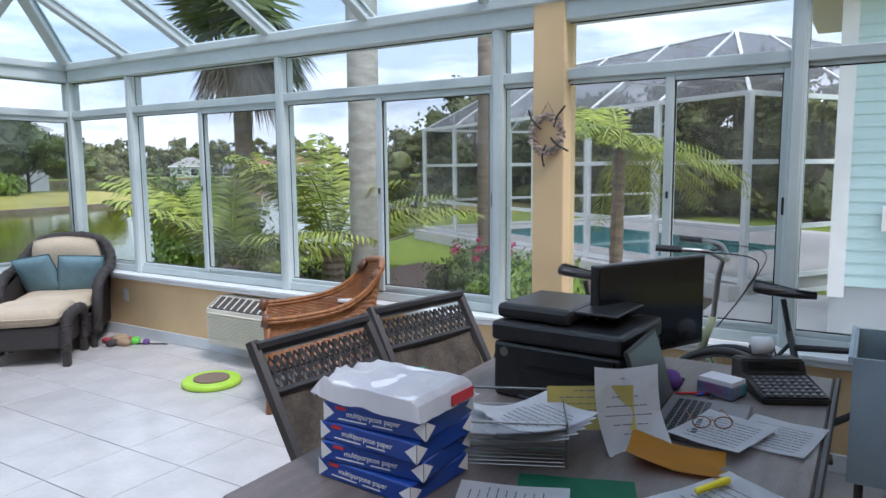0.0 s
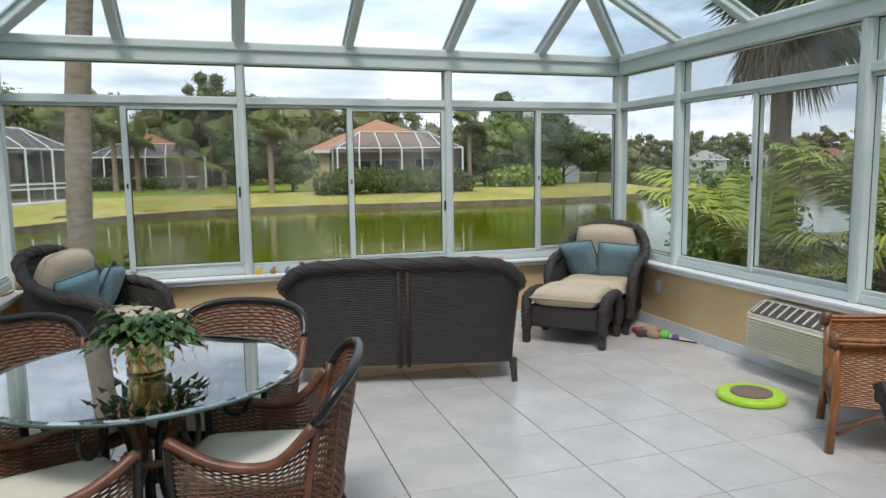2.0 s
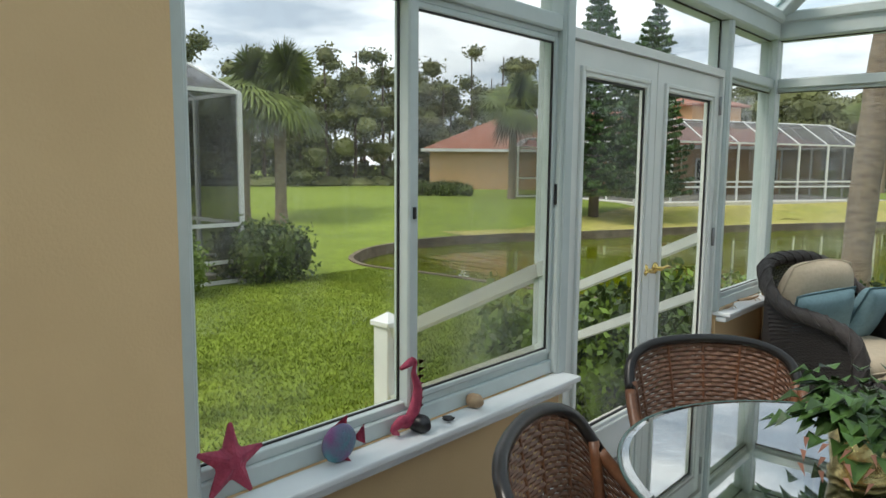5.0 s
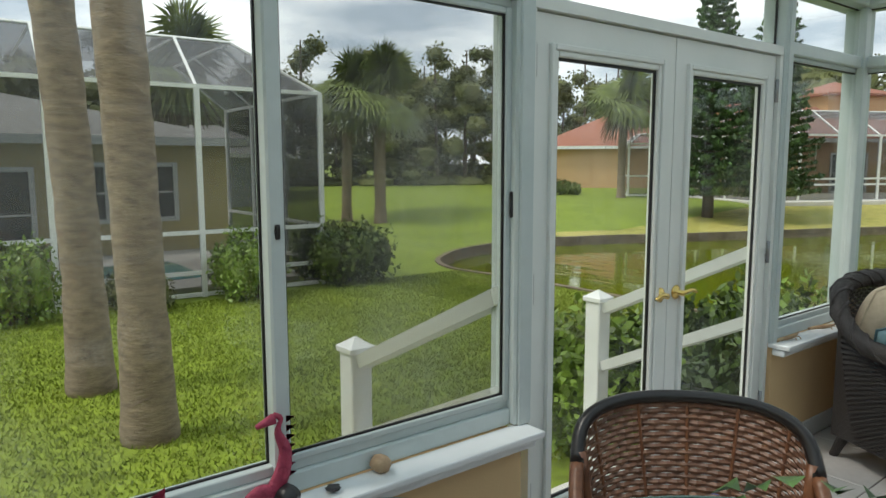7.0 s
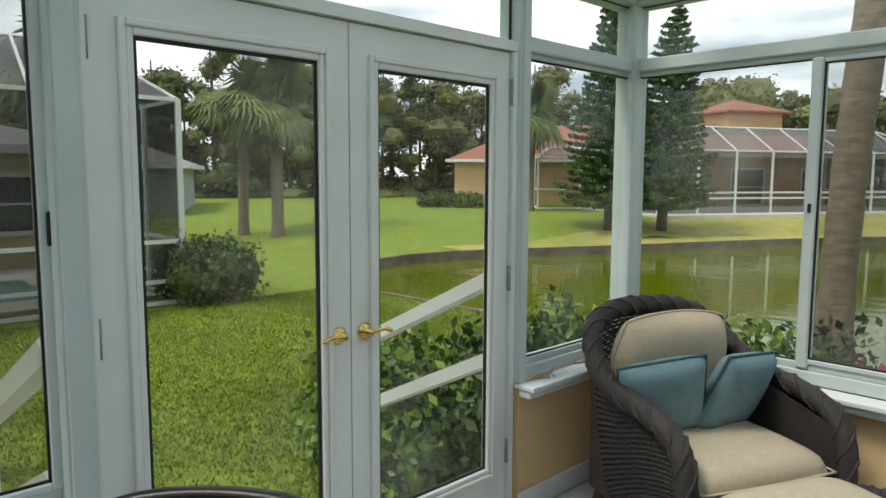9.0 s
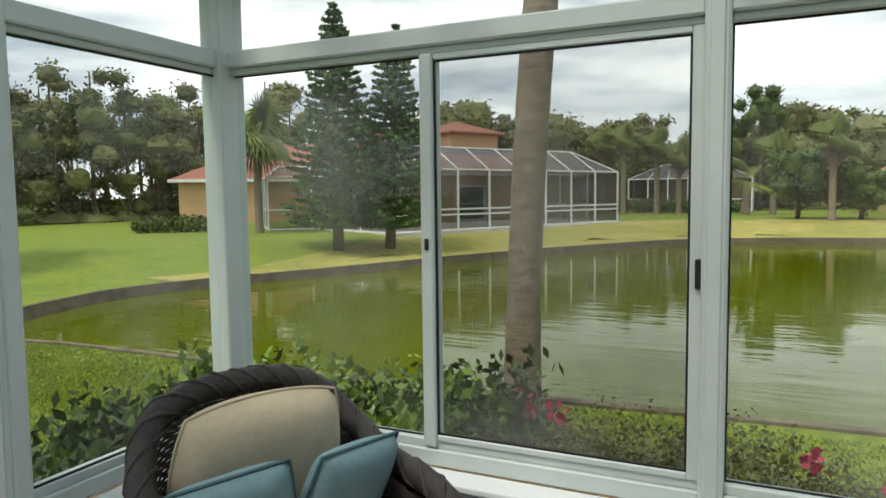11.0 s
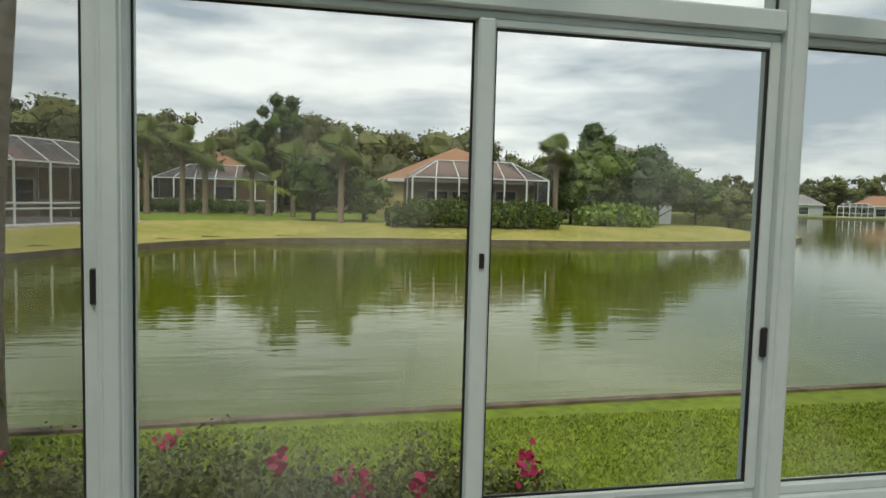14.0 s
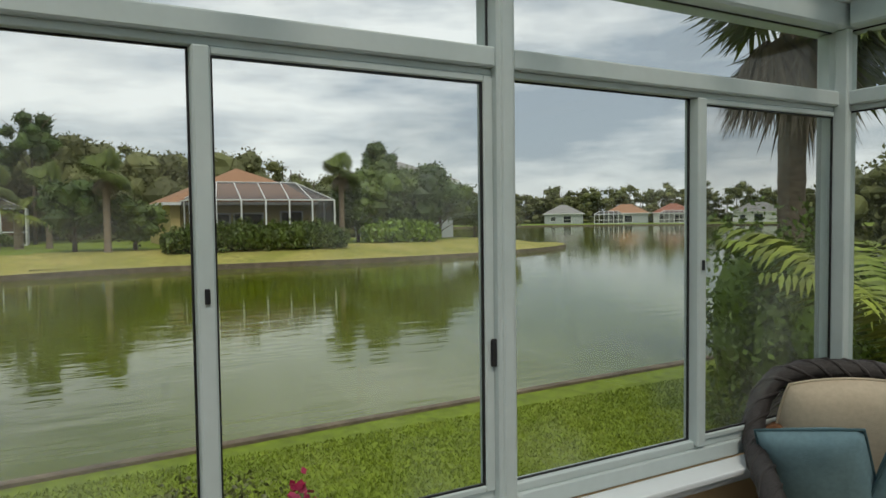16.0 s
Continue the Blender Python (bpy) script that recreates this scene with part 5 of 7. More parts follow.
railing(-2.82, 0.73, 0.665, "white railing post with sloping rails")
railing(-1.08, 0.75, 0.685, "white railing post with sloping rails")
st = thing("garden_steps", "grey concrete steps below the garden doors", "steps", kind="structure", m=pose(-5.62, -1.85, 0))
part("landing", bx(-0.42, 0, -0.9, 0.75, GZ, -0.10), M_DECK, st)
part("step", bx(-0.72, -0.42, -0.9, 0.75, GZ, -0.30), M_DECK, st)
part("step", bx(-1.02, -0.72, -0.9, 0.75, GZ, -0.50), M_DECK, st)


# grass blades on the lawn near the windows
def blades(name, x0, x1, y0, y1, n, h):
    x, y = RNG.uniform(x0, x1, n), RNG.uniform(y0, y1, n)
    a = RNG.uniform(0, 2 * math.pi, n)
    hh = h * RNG.uniform(0.5, 1.3, n)
    lx, ly = RNG.normal(0, 0.5, n) * hh, RNG.normal(0, 0.5, n) * hh
    w = 0.006 + 0.006 * RNG.uniform(0, 1, n)
    v = np.stack([np.stack([x - w * np.cos(a), y - w * np.sin(a), np.full(n, GZ)], 1), np.stack([x + w * np.cos(a), y + w * np.sin(a), np.full(n, GZ)], 1), np.stack([x + lx, y + ly, GZ + hh], 1)], 1).reshape(-1, 3)
    me = bpy.data.meshes.new(name)
    me.from_pydata(v.tolist(), [], np.arange(n * 3).reshape(-1, 3).tolist())
    me.materials.append(M_BLADE)
    return tagged(new(name, me), "short green lawn grass blades", "grass", kind="stuff")


blades("grass", -15.0, -7.2, -6.5, 4.3, 90000, 0.04)
blades("grass", -15.0, 9.0, 2.6, 4.9, 90000, 0.032)
blades("grass", -1.6, 9.0, 2.3, 2.6, 4000, 0.04)

# ---- furniture of the sunroom ----
def woven(bm, f, rows, n, wave=0.004, wide=0.8):
    """Strands laid side by side over the sheet f(u, v) -> point, normal, in and out of the stakes by turns."""
    for r in range(rows):
        v0, v1 = (r + 0.5 - wide / 2) / rows, (r + 0.5 + wide / 2) / rows
        last = None
        for i in range(n + 1):
            u = i / n
            a, nn = f(u, v0)
            c, _ = f(u, (v0 + v1) / 2)
            b, _ = f(u, v1)
            k = wave * (1 if (i + r) % 2 else -1)
            ring = [bm.verts.new(a + nn * (k - 0.002)), bm.verts.new(c + nn * (k + 0.003)), bm.verts.new(b + nn * (k - 0.002))]
            if last:
                for j in (0, 1):
                    bm.faces.new((last[j], ring[j], ring[j + 1], last[j + 1]))
            last = ring


def along(pts, u):
    x = u * (len(pts) - 1)
    i = min(int(x), len(pts) - 2)
    return pts[i].lerp(pts[i + 1], x - i)


def sheet_between(lo, hi):
    def f(u, v):
        a, b = along(lo, u), along(hi, u)
        p = a.lerp(b, v)
        e = 0.01
        t = along(lo, min(u + e, 1)).lerp(along(hi, min(u + e, 1)), v) - along(lo, max(u - e, 0)).lerp(along(hi, max(u - e, 0)), v)
        n = t.cross(b - a)
        return p, n.normalized() if n.length > 1e-7 else Vector((0, 0, 1))
    return f


def dining_chair(m):
    c = thing("dining_chair", "red-brown wicker armchair with cream seat cushion at the glass table", "chair", "dining chairs", m=m)
    half = [(0.25, 0.27, 0.645), (0.275, 0.12, 0.57), (0.285, -0.05, 0.56), (0.285, -0.17, 0.67), (0.265, -0.25, 0.785), (0.17, -0.305, 0.838), (0, -0.325, 0.852)]
    rail = curve(half + [(-x, y, z) for x, y, z in half[-2::-1]], 72)
    low = [(0.235, 0.26, 0.34), (0.25, 0.1, 0.34), (0.25, -0.05, 0.34), (0.235, -0.14, 0.34), (0.20, -0.20, 0.34), (0.11, -0.235, 0.34), (0, -0.245, 0.34)]
    base = curve(low + [(-x, y, z) for x, y, z in low[-2::-1]], 72)
    n = len(rail)
    a, b = int(n * 0.27), int(n * 0.73)
    part("back_rail", tb(rail[a:b + 1], 0.0185, 8), M_RATTAN_DK, c, "black lacquered top rail", smooth=True)
    part("arm_rail", tb(rail[:a + 1], 0.0185, 8), M_RATTAN, c, smooth=True)
    part("arm_rail", tb(rail[b:], 0.0185, 8), M_RATTAN, c, smooth=True)
    sh = sheet_between(base, rail)
    for r in range(30):
        bm = bmesh.new()
        woven(bm, lambda u, v: sh(u, (r + v) / 30), 1, 72, 0.004 if r % 2 else -0.004, 0.97)
        part("strand", bm, M_WEAVE, c)
    bm = bmesh.new()
    for u in (0.36, 0.44, 0.5, 0.56, 0.64):
        tube(bm, [along(base, u), along(rail, u)], 0.005, 6)
    part("stake", bm, M_RATTAN, c)
    for x in (-1, 1):
        part("back_post", tb(curve([(0.235 * x, -0.135, 0.0), (0.237 * x, -0.14, 0.34), (0.275 * x, -0.2, 0.72)], 10), 0.016, 8), M_RATTAN, c, smooth=True)
        part("front_leg", tb(curve([(0.24 * x, 0.27, 0.0), (0.237 * x, 0.265, 0.34), (0.25 * x, 0.27, 0.655)], 10), 0.016, 8), M_RATTAN_DK, c, smooth=True)
        part("rear_leg", tb(curve([(0.19 * x, -0.17, 0.36), (0.21 * x, -0.24, 0.15), (0.23 * x, -0.30, 0.0)], 10), 0.015, 8), M_RATTAN_DK, c, smooth=True)
        part("brace", tb(curve([(0.24 * x, 0.25, 0.08), (0.23 * x, 0.16, 0.26), (0.2 * x, 0.04, 0.33), (0.21 * x, -0.1, 0.26), (0.22 * x, -0.18, 0.1)], 16), 0.010, 6), M_RATTAN_DK, c, smooth=True)
        part("stretcher", tb([(0.24 * x, 0.27, 0.13), (0.225 * x, -0.27, 0.13)], 0.011, 6), M_RATTAN_DK, c, smooth=True)
    part("stretcher", tb([(-0.24, 0.27, 0.16), (0.24, 0.27, 0.16)], 0.011, 6), M_RATTAN_DK, c, smooth=True)
    bm = bmesh.new()
    tube(bm, [base[0], *base, base[-1]], 0.016, 8)
    tube(bm, [(0.235, 0.26, 0.34), (-0.235, 0.26, 0.34)], 0.018, 8)
    box(bm, -0.23, 0.23, -0.2, 0.255, 0.335, 0.352)
    part("seat_frame", bm, M_RATTAN, c, smooth=False)
    bm = pillow(0.48, 0.50, 0.10, 12, 6)
    bmesh.ops.transform(bm, matrix=pose(0, 0.05, 0.43), verts=bm.verts)
    part("seat_cushion", bm, M_SEAT, c, "thin cream seat cushion", smooth=True)
    return c


first = dining_chair(pose(-4.56, -3.80, 0, 0, 0, -72))
for o in first.children_recursive:
    o.data.transform(Matrix.Diagonal((1.13, 1.06, 1.0, 1.0)))
copy_thing(first, pose(-3.78, -3.69, 0, 0, 0, 78))
copy_thing(first, pose(-4.67, -2.91, 0, 0, 0, -137))
copy_thing(first, pose(-3.92, -2.90, 0, 0, 0, 158))

# round glass table
tab = thing("dining_table", "round glass-topped table on a bent rattan pedestal", "table", m=pose(-4.22, -3.38, 0))
o = part("tabletop", lt([(0.0, 0.734), (0.555, 0.734), (0.573, 0.737), (0.583, 0.741), (0.573, 0.745), (0.555, 0.747), (0.0, 0.747)], 72), M_TABLEGLASS, tab, "clear glass disc with bevelled edge")
M_EDGE = material("green_glass_edge", (0.06, 0.11, 0.10), 0.08, scale=8)
bm = bmesh.new()
tube(bm, [(0.581 * math.cos(a), 0.581 * math.sin(a), 0.7405) for a in [2 * math.pi * k / 96 for k in range(96)]], 0.0058, 8, closed=True)
part("glass_edge", bm, M_EDGE, o, "dark green glass rim", smooth=True)
for k in range(6):
    a = k * math.pi / 3
    p = curve([(0.30 * math.cos(a), 0.30 * math.sin(a), 0.0), (0.16 * math.cos(a), 0.16 * math.sin(a), 0.2), (0.07 * math.cos(a), 0.07 * math.sin(a), 0.4),
               (0.14 * math.cos(a), 0.14 * math.sin(a), 0.6), (0.33 * math.cos(a), 0.33 * math.sin(a), 0.725)], 24)
    part("leg", tb(p, 0.02, 8), M_RATTAN_DK if k % 2 else M_RATTAN, tab, smooth=True)
    q = [Vector((0.33 * math.cos(a), 0.33 * math.sin(a), 0.70)) + Vector((math.cos(a) * 0.06 * math.cos(t) - 0.0, math.sin(a) * 0.06 * math.cos(t), -0.08 + 0.09 * math.sin(t))) for t in [2 * math.pi * j / 16 for j in range(16)]]
    part("scroll", tb(q, 0.011, 6, closed=True), M_RATTAN_DK, tab, smooth=True)
part("ring", tb([(0.10 * math.cos(a), 0.10 * math.sin(a), 0.4) for a in [2 * math.pi * k / 24 for k in range(24)]], 0.016, 8, closed=True), M_RATTAN, tab, smooth=True)

# potted plant on the table
pot = thing("plant_pot", "gold foil-wrapped pot holding a leafy drooping plant", "potted plant", m=pose(-4.22, -3.37, 0.747))
M_GOLD = material("gold_foil", (0.62, 0.50, 0.24), 0.22, 1.0, color2=(0.5, 0.38, 0.16), scale=30, bump=0.5, bump_scale=40)
part("pot", lt([(0.0, 0), (0.072, 0.0), (0.074, 0.012), (0.066, 0.018), (0.074, 0.08), (0.082, 0.14), (0.085, 0.15), (0.076, 0.148), (0.0, 0.13)], 28), M_GOLD, pot, smooth=True)
v, f, vd, fd = [], [], [], []
for k in range(130):
    a, e = k * 2.4, 0.02 + 0.95 * RNG.uniform()
    L = 0.11 + 0.085 * RNG.uniform()
    d = Vector((math.cos(a), math.sin(a), 0))
    s = Vector((-d.y, d.x, 0))
    for j in range(3):
        q = (j + 1) / 3
        p = Vector((0, 0, 0.15)) + d * L * math.cos(e) * q * 1.15 + Vector((0, 0, 1)) * (L * math.sin(e) * q * 1.05 - 0.075 * q * q * math.cos(e))
        w = 0.020 + 0.011 * RNG.uniform()
        tip = p + d * w * 1.5 - Vector((0, 0, 1)) * w * RNG.uniform(0.2, 1.2)
        i = len(v)
        v += [p - d * w * 0.7, p + s * w + Vector((0, 0, 0.012)), p, p - s * w + Vector((0, 0, 0.012)), tip]
        f += [(i, i + 1, i + 2), (i, i + 2, i + 3), (i + 1, i + 4, i + 2), (i + 2, i + 4, i + 3)]
    if k % 13 == 0:
        p = Vector((0, 0, 0.15)) + d * (0.20 + 0.04 * RNG.uniform())
        for j in range(3):
            q = p + d * 0.008 * j - Vector((0, 0, 1)) * (0.03 * j + 0.01)
            i = len(vd)
            vd += [tuple(q + s * 0.006), tuple(q - s * 0.006 + d * 0.005), tuple(q - Vector((0, 0, 0.030)) + s * RNG.uniform(-0.02, 0.02))]
            fd.append((i, i + 1, i + 2))
M_PLANT = material("deep_green_houseplant", (0.07, 0.15, 0.03), 0.4, color2=(0.025, 0.06, 0.012), scale=20, rnd=0.4)
M_BUD = material("dry_pink_bud", (0.42, 0.20, 0.14), 0.7, rnd=0.3)
cloud_mesh("leaves", [tuple(p) for p in v], f, M_PLANT, pot)
cloud_mesh("buds", vd, fd, M_BUD, pot, label="drooping dry pink buds", kind="stuff")


# dark wicker seating
def roll(pts, r):
    """A braided edge roll: a rod with a plaited skin."""
    bm = bmesh.new()
    p = curve(pts, 70)
    tube(bm, p, [r * (1 + 0.07 * (i % 2)) for i in range(len(p))], 10)
    for s in (0.0, 2.09, 4.19):
        q = []
        for i in range(len(p)):
            t = (p[min(i + 1, len(p) - 1)] - p[max(i - 1, 0)]).normalized()
            n = t.orthogonal().normalized()
            ref = Vector((0, 0.2, 1))
            n = (ref - t * ref.dot(t)).normalized() if (ref - t * ref.dot(t)).length > 0.1 else n
            bnm = t.cross(n)
            a = i * 0.9 + s
            q.append(p[i] + (n * math.cos(a) + bnm * math.sin(a)) * r * 1.02)
        tube(bm, q, 0.009, 5)
    return bm


def cushion_part(parent, w, d, h, m, mat, label, p=4, name="cushion", seed=0.0, piping=None):
    o = part(name, pillow(w, d, h, 16, p, seed), mat, parent, label, smooth=True)
    o.matrix_basis = m
    q = []
    for i in range(48):
        s, g = i // 12, i % 12 / 6 - 1
        a, b = ((g, -1), (1, g), (-g, 1), (-1, -g))[s]
        c = corner(p)
        q.append((a * math.sqrt(1 - c * b * b / 2) * w / 2, b * math.sqrt(1 - c * a * a / 2) * d / 2, 0))
    part("piping", tb(q, 0.006, 6, closed=True), piping or mat, o, smooth=True)
    return o


M_PIPING = material("dark_teal_piping", (0.05, 0.11, 0.13), 0.8)


def armchair(m, label):
    c = thing("armchair", label, "armchair", "dark wicker armchairs", m=m)
    half = [(0.37, 0.36, 0.14), (0.385, 0.36, 0.42), (0.39, 0.30, 0.57), (0.40, 0.12, 0.635), (0.40, -0.10, 0.66), (0.375, -0.28, 0.75), (0.29, -0.40, 0.87), (0.14, -0.445, 0.92), (0, -0.45, 0.925)]
    rim = half + [(-x, y, z) for x, y, z in half[-2::-1]]
    part("edge_roll", roll(rim, 0.042), M_DARKWICKER, c, "thick braided wicker edge", smooth=True)
    top = curve(rim, 64)
    lowh = [(0.35, 0.34, 0.13), (0.35, 0.30, 0.13), (0.35, 0.2, 0.13), (0.35, 0.05, 0.13), (0.35, -0.1, 0.13), (0.33, -0.24, 0.13), (0.25, -0.33, 0.13), (0.12, -0.36, 0.13), (0, -0.365, 0.13)]
    low = curve(lowh + [(-x, y, z) for x, y, z in lowh[-2::-1]], 64)
    bm = bmesh.new()
    woven(bm, sheet_between(low, top), 46, 128, 0.003, 0.95)
    part("woven_shell", bm, M_DARKWICKER, c, "closely woven dark wicker shell", kind="stuff")
    bm = bmesh.new()
    box(bm, -0.335, 0.335, -0.32, 0.34, 0.12, 0.31, bevel=0.012)
    part("seat_base", bm, M_DARKWICKER, c)
    for x in (-1, 1):
        part("front_foot", tb([(0.335 * x, 0.33, 0.14), (0.335 * x, 0.335, 0.0)], [0.032, 0.026], 8), M_DARKWICKER, c)
        part("rear_foot", tb([(0.29 * x, -0.30, 0.14), (0.30 * x, -0.36, 0.0)], [0.03, 0.022], 8), M_DARKWICKER, c)
        bm = bmesh.new()
        grid(bm, lambda u, v: Vector(((0.345 - 0.0 * u) * x, 0.34 - 0.68 * u, 0.13 + (0.42 + 0.16 * u) * v)), 8, 6)
        part("inner_side", bm, M_DARKWICKER, c)
    cushion_part(c, 0.66, 0.68, 0.17, pose(0, 0.04, 0.385), M_CUSHION, "thick beige seat cushion", 6, "seat_cushion")
    cushion_part(c, 0.60, 0.58, 0.23, pose(0, -0.27, 0.66, 76, 0, 0), M_CUSHION, "tall rounded beige back cushion", 2.95, "back_cushion", 2.0)
    return c


def throw_pillow(m, label, seed):
    c = thing("throw_pillow", label, "pillow", "teal throw pillows", m=m)
    cushion_part(c, 0.37, 0.37, 0.14, pose(0, 0, 0), M_TEAL, "", 3.5, "pillow_cover", seed, M_PIPING)
    return c


for (x, y, rz) in ((-4.83, -0.52, -114), (-0.50, -0.48, 135)):
    R = pose(x, y, 0, 0, 0, rz)
    armchair(R, "dark brown wicker armchair with beige cushions in the corner")
    throw_pillow(R @ pose(-0.17, -0.02, 0.615, 68, 0, 14) @ pose(0, 0, 0, 0, 0, 5), "teal square throw pillow leaning in the armchair", 1.0)
    throw_pillow(R @ pose(0.19, -0.05, 0.615, 68, 0, -14) @ pose(0, 0, 0, 0, 0, -10), "teal square throw pillow leaning in the armchair", 4.0)


def ottoman(m, label):
    c = thing("ottoman", label, "ottoman", "dark wicker ottomans", m=m)
    bm = bmesh.new()
    box(bm, -0.31, 0.31, -0.24, 0.24, 0.14, 0.33, bevel=0.015)
    part("body", bm, M_DARKWICKER, c)
    for x in (-1, 1):
        part("side_roll", roll([(0.33 * x, 0.26, 0.12), (0.335 * x, 0.25, 0.32), (0.345 * x, 0.15, 0.40), (0.345 * x, -0.15, 0.40), (0.335 * x, -0.25, 0.32), (0.33 * x, -0.26, 0.12)], 0.04), M_DARKWICKER, c, smooth=True)
        for y in (-1, 1):
            part("foot", bx(0.33 * x - 0.03, 0.33 * x + 0.03, 0.255 * y - 0.03, 0.255 * y + 0.03, 0, 0.15, bevel=0.008), M_DARKWICKER, c)
    cushion_part(c, 0.60, 0.58, 0.16, pose(0, 0, 0.40), M_CUSHION, "plump beige cushion", 6, "cushion")
    return c


ottoman(pose(-1.02, -0.92, 0, 0, 0, 135), "dark wicker ottoman with beige cushion before the armchair")
ottoman(pose(-4.19, -0.94, 0, 0, 0, -114), "dark wicker ottoman with beige cushion before the armchair")

# wicker sofa, its back to the room
s = thing("sofa", "dark brown wicker two-seat sofa facing the lake", "sofa", m=pose(-2.71, -1.57, 0, 0, 0, -14))
half = [(0.80, 0.62, 0.14), (0.82, 0.62, 0.44), (0.83, 0.54, 0.56), (0.84, 0.25, 0.62), (0.84, 0.05, 0.68), (0.81, -0.06, 0.74), (0.70, -0.105, 0.83), (0.5, -0.12, 0.86), (0, -0.12, 0.865)]
rim = half + [(-x, y, z) for x, y, z in half[-2::-1]]
part("edge_roll", roll(rim, 0.04), M_DARKWICKER, s, "thick braided wicker edge", smooth=True)
top = curve(rim, 64)
lowh = [(0.78, 0.60, 0.14), (0.78, 0.5, 0.14), (0.78, 0.4, 0.14), (0.78, 0.25, 0.14), (0.78, 0.1, 0.14), (0.77, 0.0, 0.14), (0.68, -0.07, 0.14), (0.5, -0.08, 0.14), (0, -0.08, 0.14)]
low = curve(lowh + [(-x, y, z) for x, y, z in lowh[-2::-1]], 64)
bm = bmesh.new()
woven(bm, sheet_between(low, top), 44, 160, 0.0012, 0.98)
part("woven_shell", bm, M_DARKWICKER, s, "closely woven dark wicker back and sides", kind="stuff")
for x in (-0.03, 0.03):
    part("seam_post", tb([(x, -0.095, 0.13), (x, -0.13, 0.85)], 0.014, 6), M_DARKWICKER, s, smooth=True)
part("seat_base", bx(-0.76, 0.76, -0.05, 0.60, 0.13, 0.30, bevel=0.012), M_DARKWICKER, s)
for x in (-0.78, 0.78):
    part("rear_leg", tb([(x * 0.99, -0.05, 0.16), (x, -0.10, 0.0)], [0.03, 0.02], 8), M_DARKWICKER, s)
    part("front_leg", tb([(x, 0.58, 0.16), (x, 0.6, 0.0)], [0.03, 0.024], 8), M_DARKWICKER, s)
for x in (-0.38, 0.38):
    cushion_part(s, 0.74, 0.64, 0.16, pose(x, 0.28, 0.38), M_CUSHION, "beige seat cushion", 6, "seat_cushion", x)
    cushion_part(s, 0.70, 0.52, 0.18, pose(x, 0.04, 0.615, 78, 0, 0), M_CUSHION, "beige back cushion", 3.2, "back_cushion", x + 3)

# honey rattan armchair beside the wall unit
r = thing("rattan_chair", "honey-coloured rattan armchair with low sloping arms", "chair", m=pose(-0.51, -3.55, 0, 0, 0, 48))
for x in (-1, 1):
    line = curve([(0.28 * x, 0.30, 0.62), (0.29 * x, 0.1, 0.63), (0.29 * x, -0.15, 0.67), (0.28 * x, -0.32, 0.76), (0.26 * x, -0.44, 0.90)], 24)
    for k in range(4):
        part("arm_pole", tb([p + Vector(((k % 2) * 0.022 * x, 0, -0.02 * (k // 2))) for p in line], 0.011, 6), M_HONEY, r, smooth=True)
    lo = curve([(0.27 * x, 0.28, 0.26), (0.27 * x, 0.1, 0.26), (0.27 * x, -0.15, 0.26), (0.27 * x, -0.25, 0.26), (0.25 * x, -0.33, 0.26)], 24)
    bm = bmesh.new()
    woven(bm, sheet_between(lo, line), 34, 30, 0.002, 0.95)
    part("woven_side", bm, M_HONEY, r, kind="stuff")
    part("front_leg", tb([(0.275 * x, 0.31, 0.0), (0.27 * x, 0.29, 0.3), (0.28 * x, 0.30, 0.63)], [0.024, 0.02, 0.02], 8), M_HONEY, r, smooth=True)
    part("rear_leg", tb([(0.255 * x, -0.36, 0.0), (0.25 * x, -0.32, 0.3)], 0.02, 8), M_HONEY, r, smooth=True)
    part("binding", tb([(0.28 * x, 0.315, 0.57), (0.28 * x, 0.30, 0.645)], 0.03, 8), M_RATTAN, r, "dark leather binding", smooth=True)
    part("binding", tb([(0.268 * x, -0.38, 0.83), (0.262 * x, -0.43, 0.89)], 0.03, 8), M_RATTAN, r, "dark leather binding", smooth=True)
    part("arch", tb(curve([(0.27 * x, 0.28, 0.1), (0.265 * x, 0.1, 0.22), (0.265 * x, -0.12, 0.22), (0.26 * x, -0.3, 0.1)], 14), 0.012, 6), M_RATTAN, r, smooth=True)
a = curve([(0.26, -0.33, 0.26), (0, -0.37, 0.26), (-0.26, -0.33, 0.26)], 20)
b = curve([(0.26, -0.44, 0.90), (0, -0.49, 0.93), (-0.26, -0.44, 0.90)], 20)
bm = bmesh.new()
woven(bm, sheet_between(a, b), 40, 30, 0.002, 0.95)
part("woven_back", bm, M_HONEY, r, kind="stuff")
part("top_rail", tb(b, 0.022, 8), M_HONEY, r, smooth=True)
part("front_rail", tb([(-0.27, 0.29, 0.3), (0.27, 0.29, 0.3)], 0.018, 8), M_RATTAN, r, smooth=True)
part("front_arch", tb(curve([(-0.27, 0.30, 0.08), (-0.2, 0.3, 0.2), (0, 0.3, 0.235), (0.2, 0.3, 0.2), (0.27, 0.30, 0.08)], 16), 0.012, 6), M_RATTAN, r, smooth=True)
for k in range(6):
    part("fan_stick", tb([(-0.22 + 0.088 * k, 0.295, 0.29), (-0.24 + 0.096 * k, 0.298, 0.2)], 0.006, 6), M_HONEY, r)
part("seat", bx(-0.26, 0.26, -0.33, 0.29, 0.29, 0.33, bevel=0.015), M_HONEY, r)

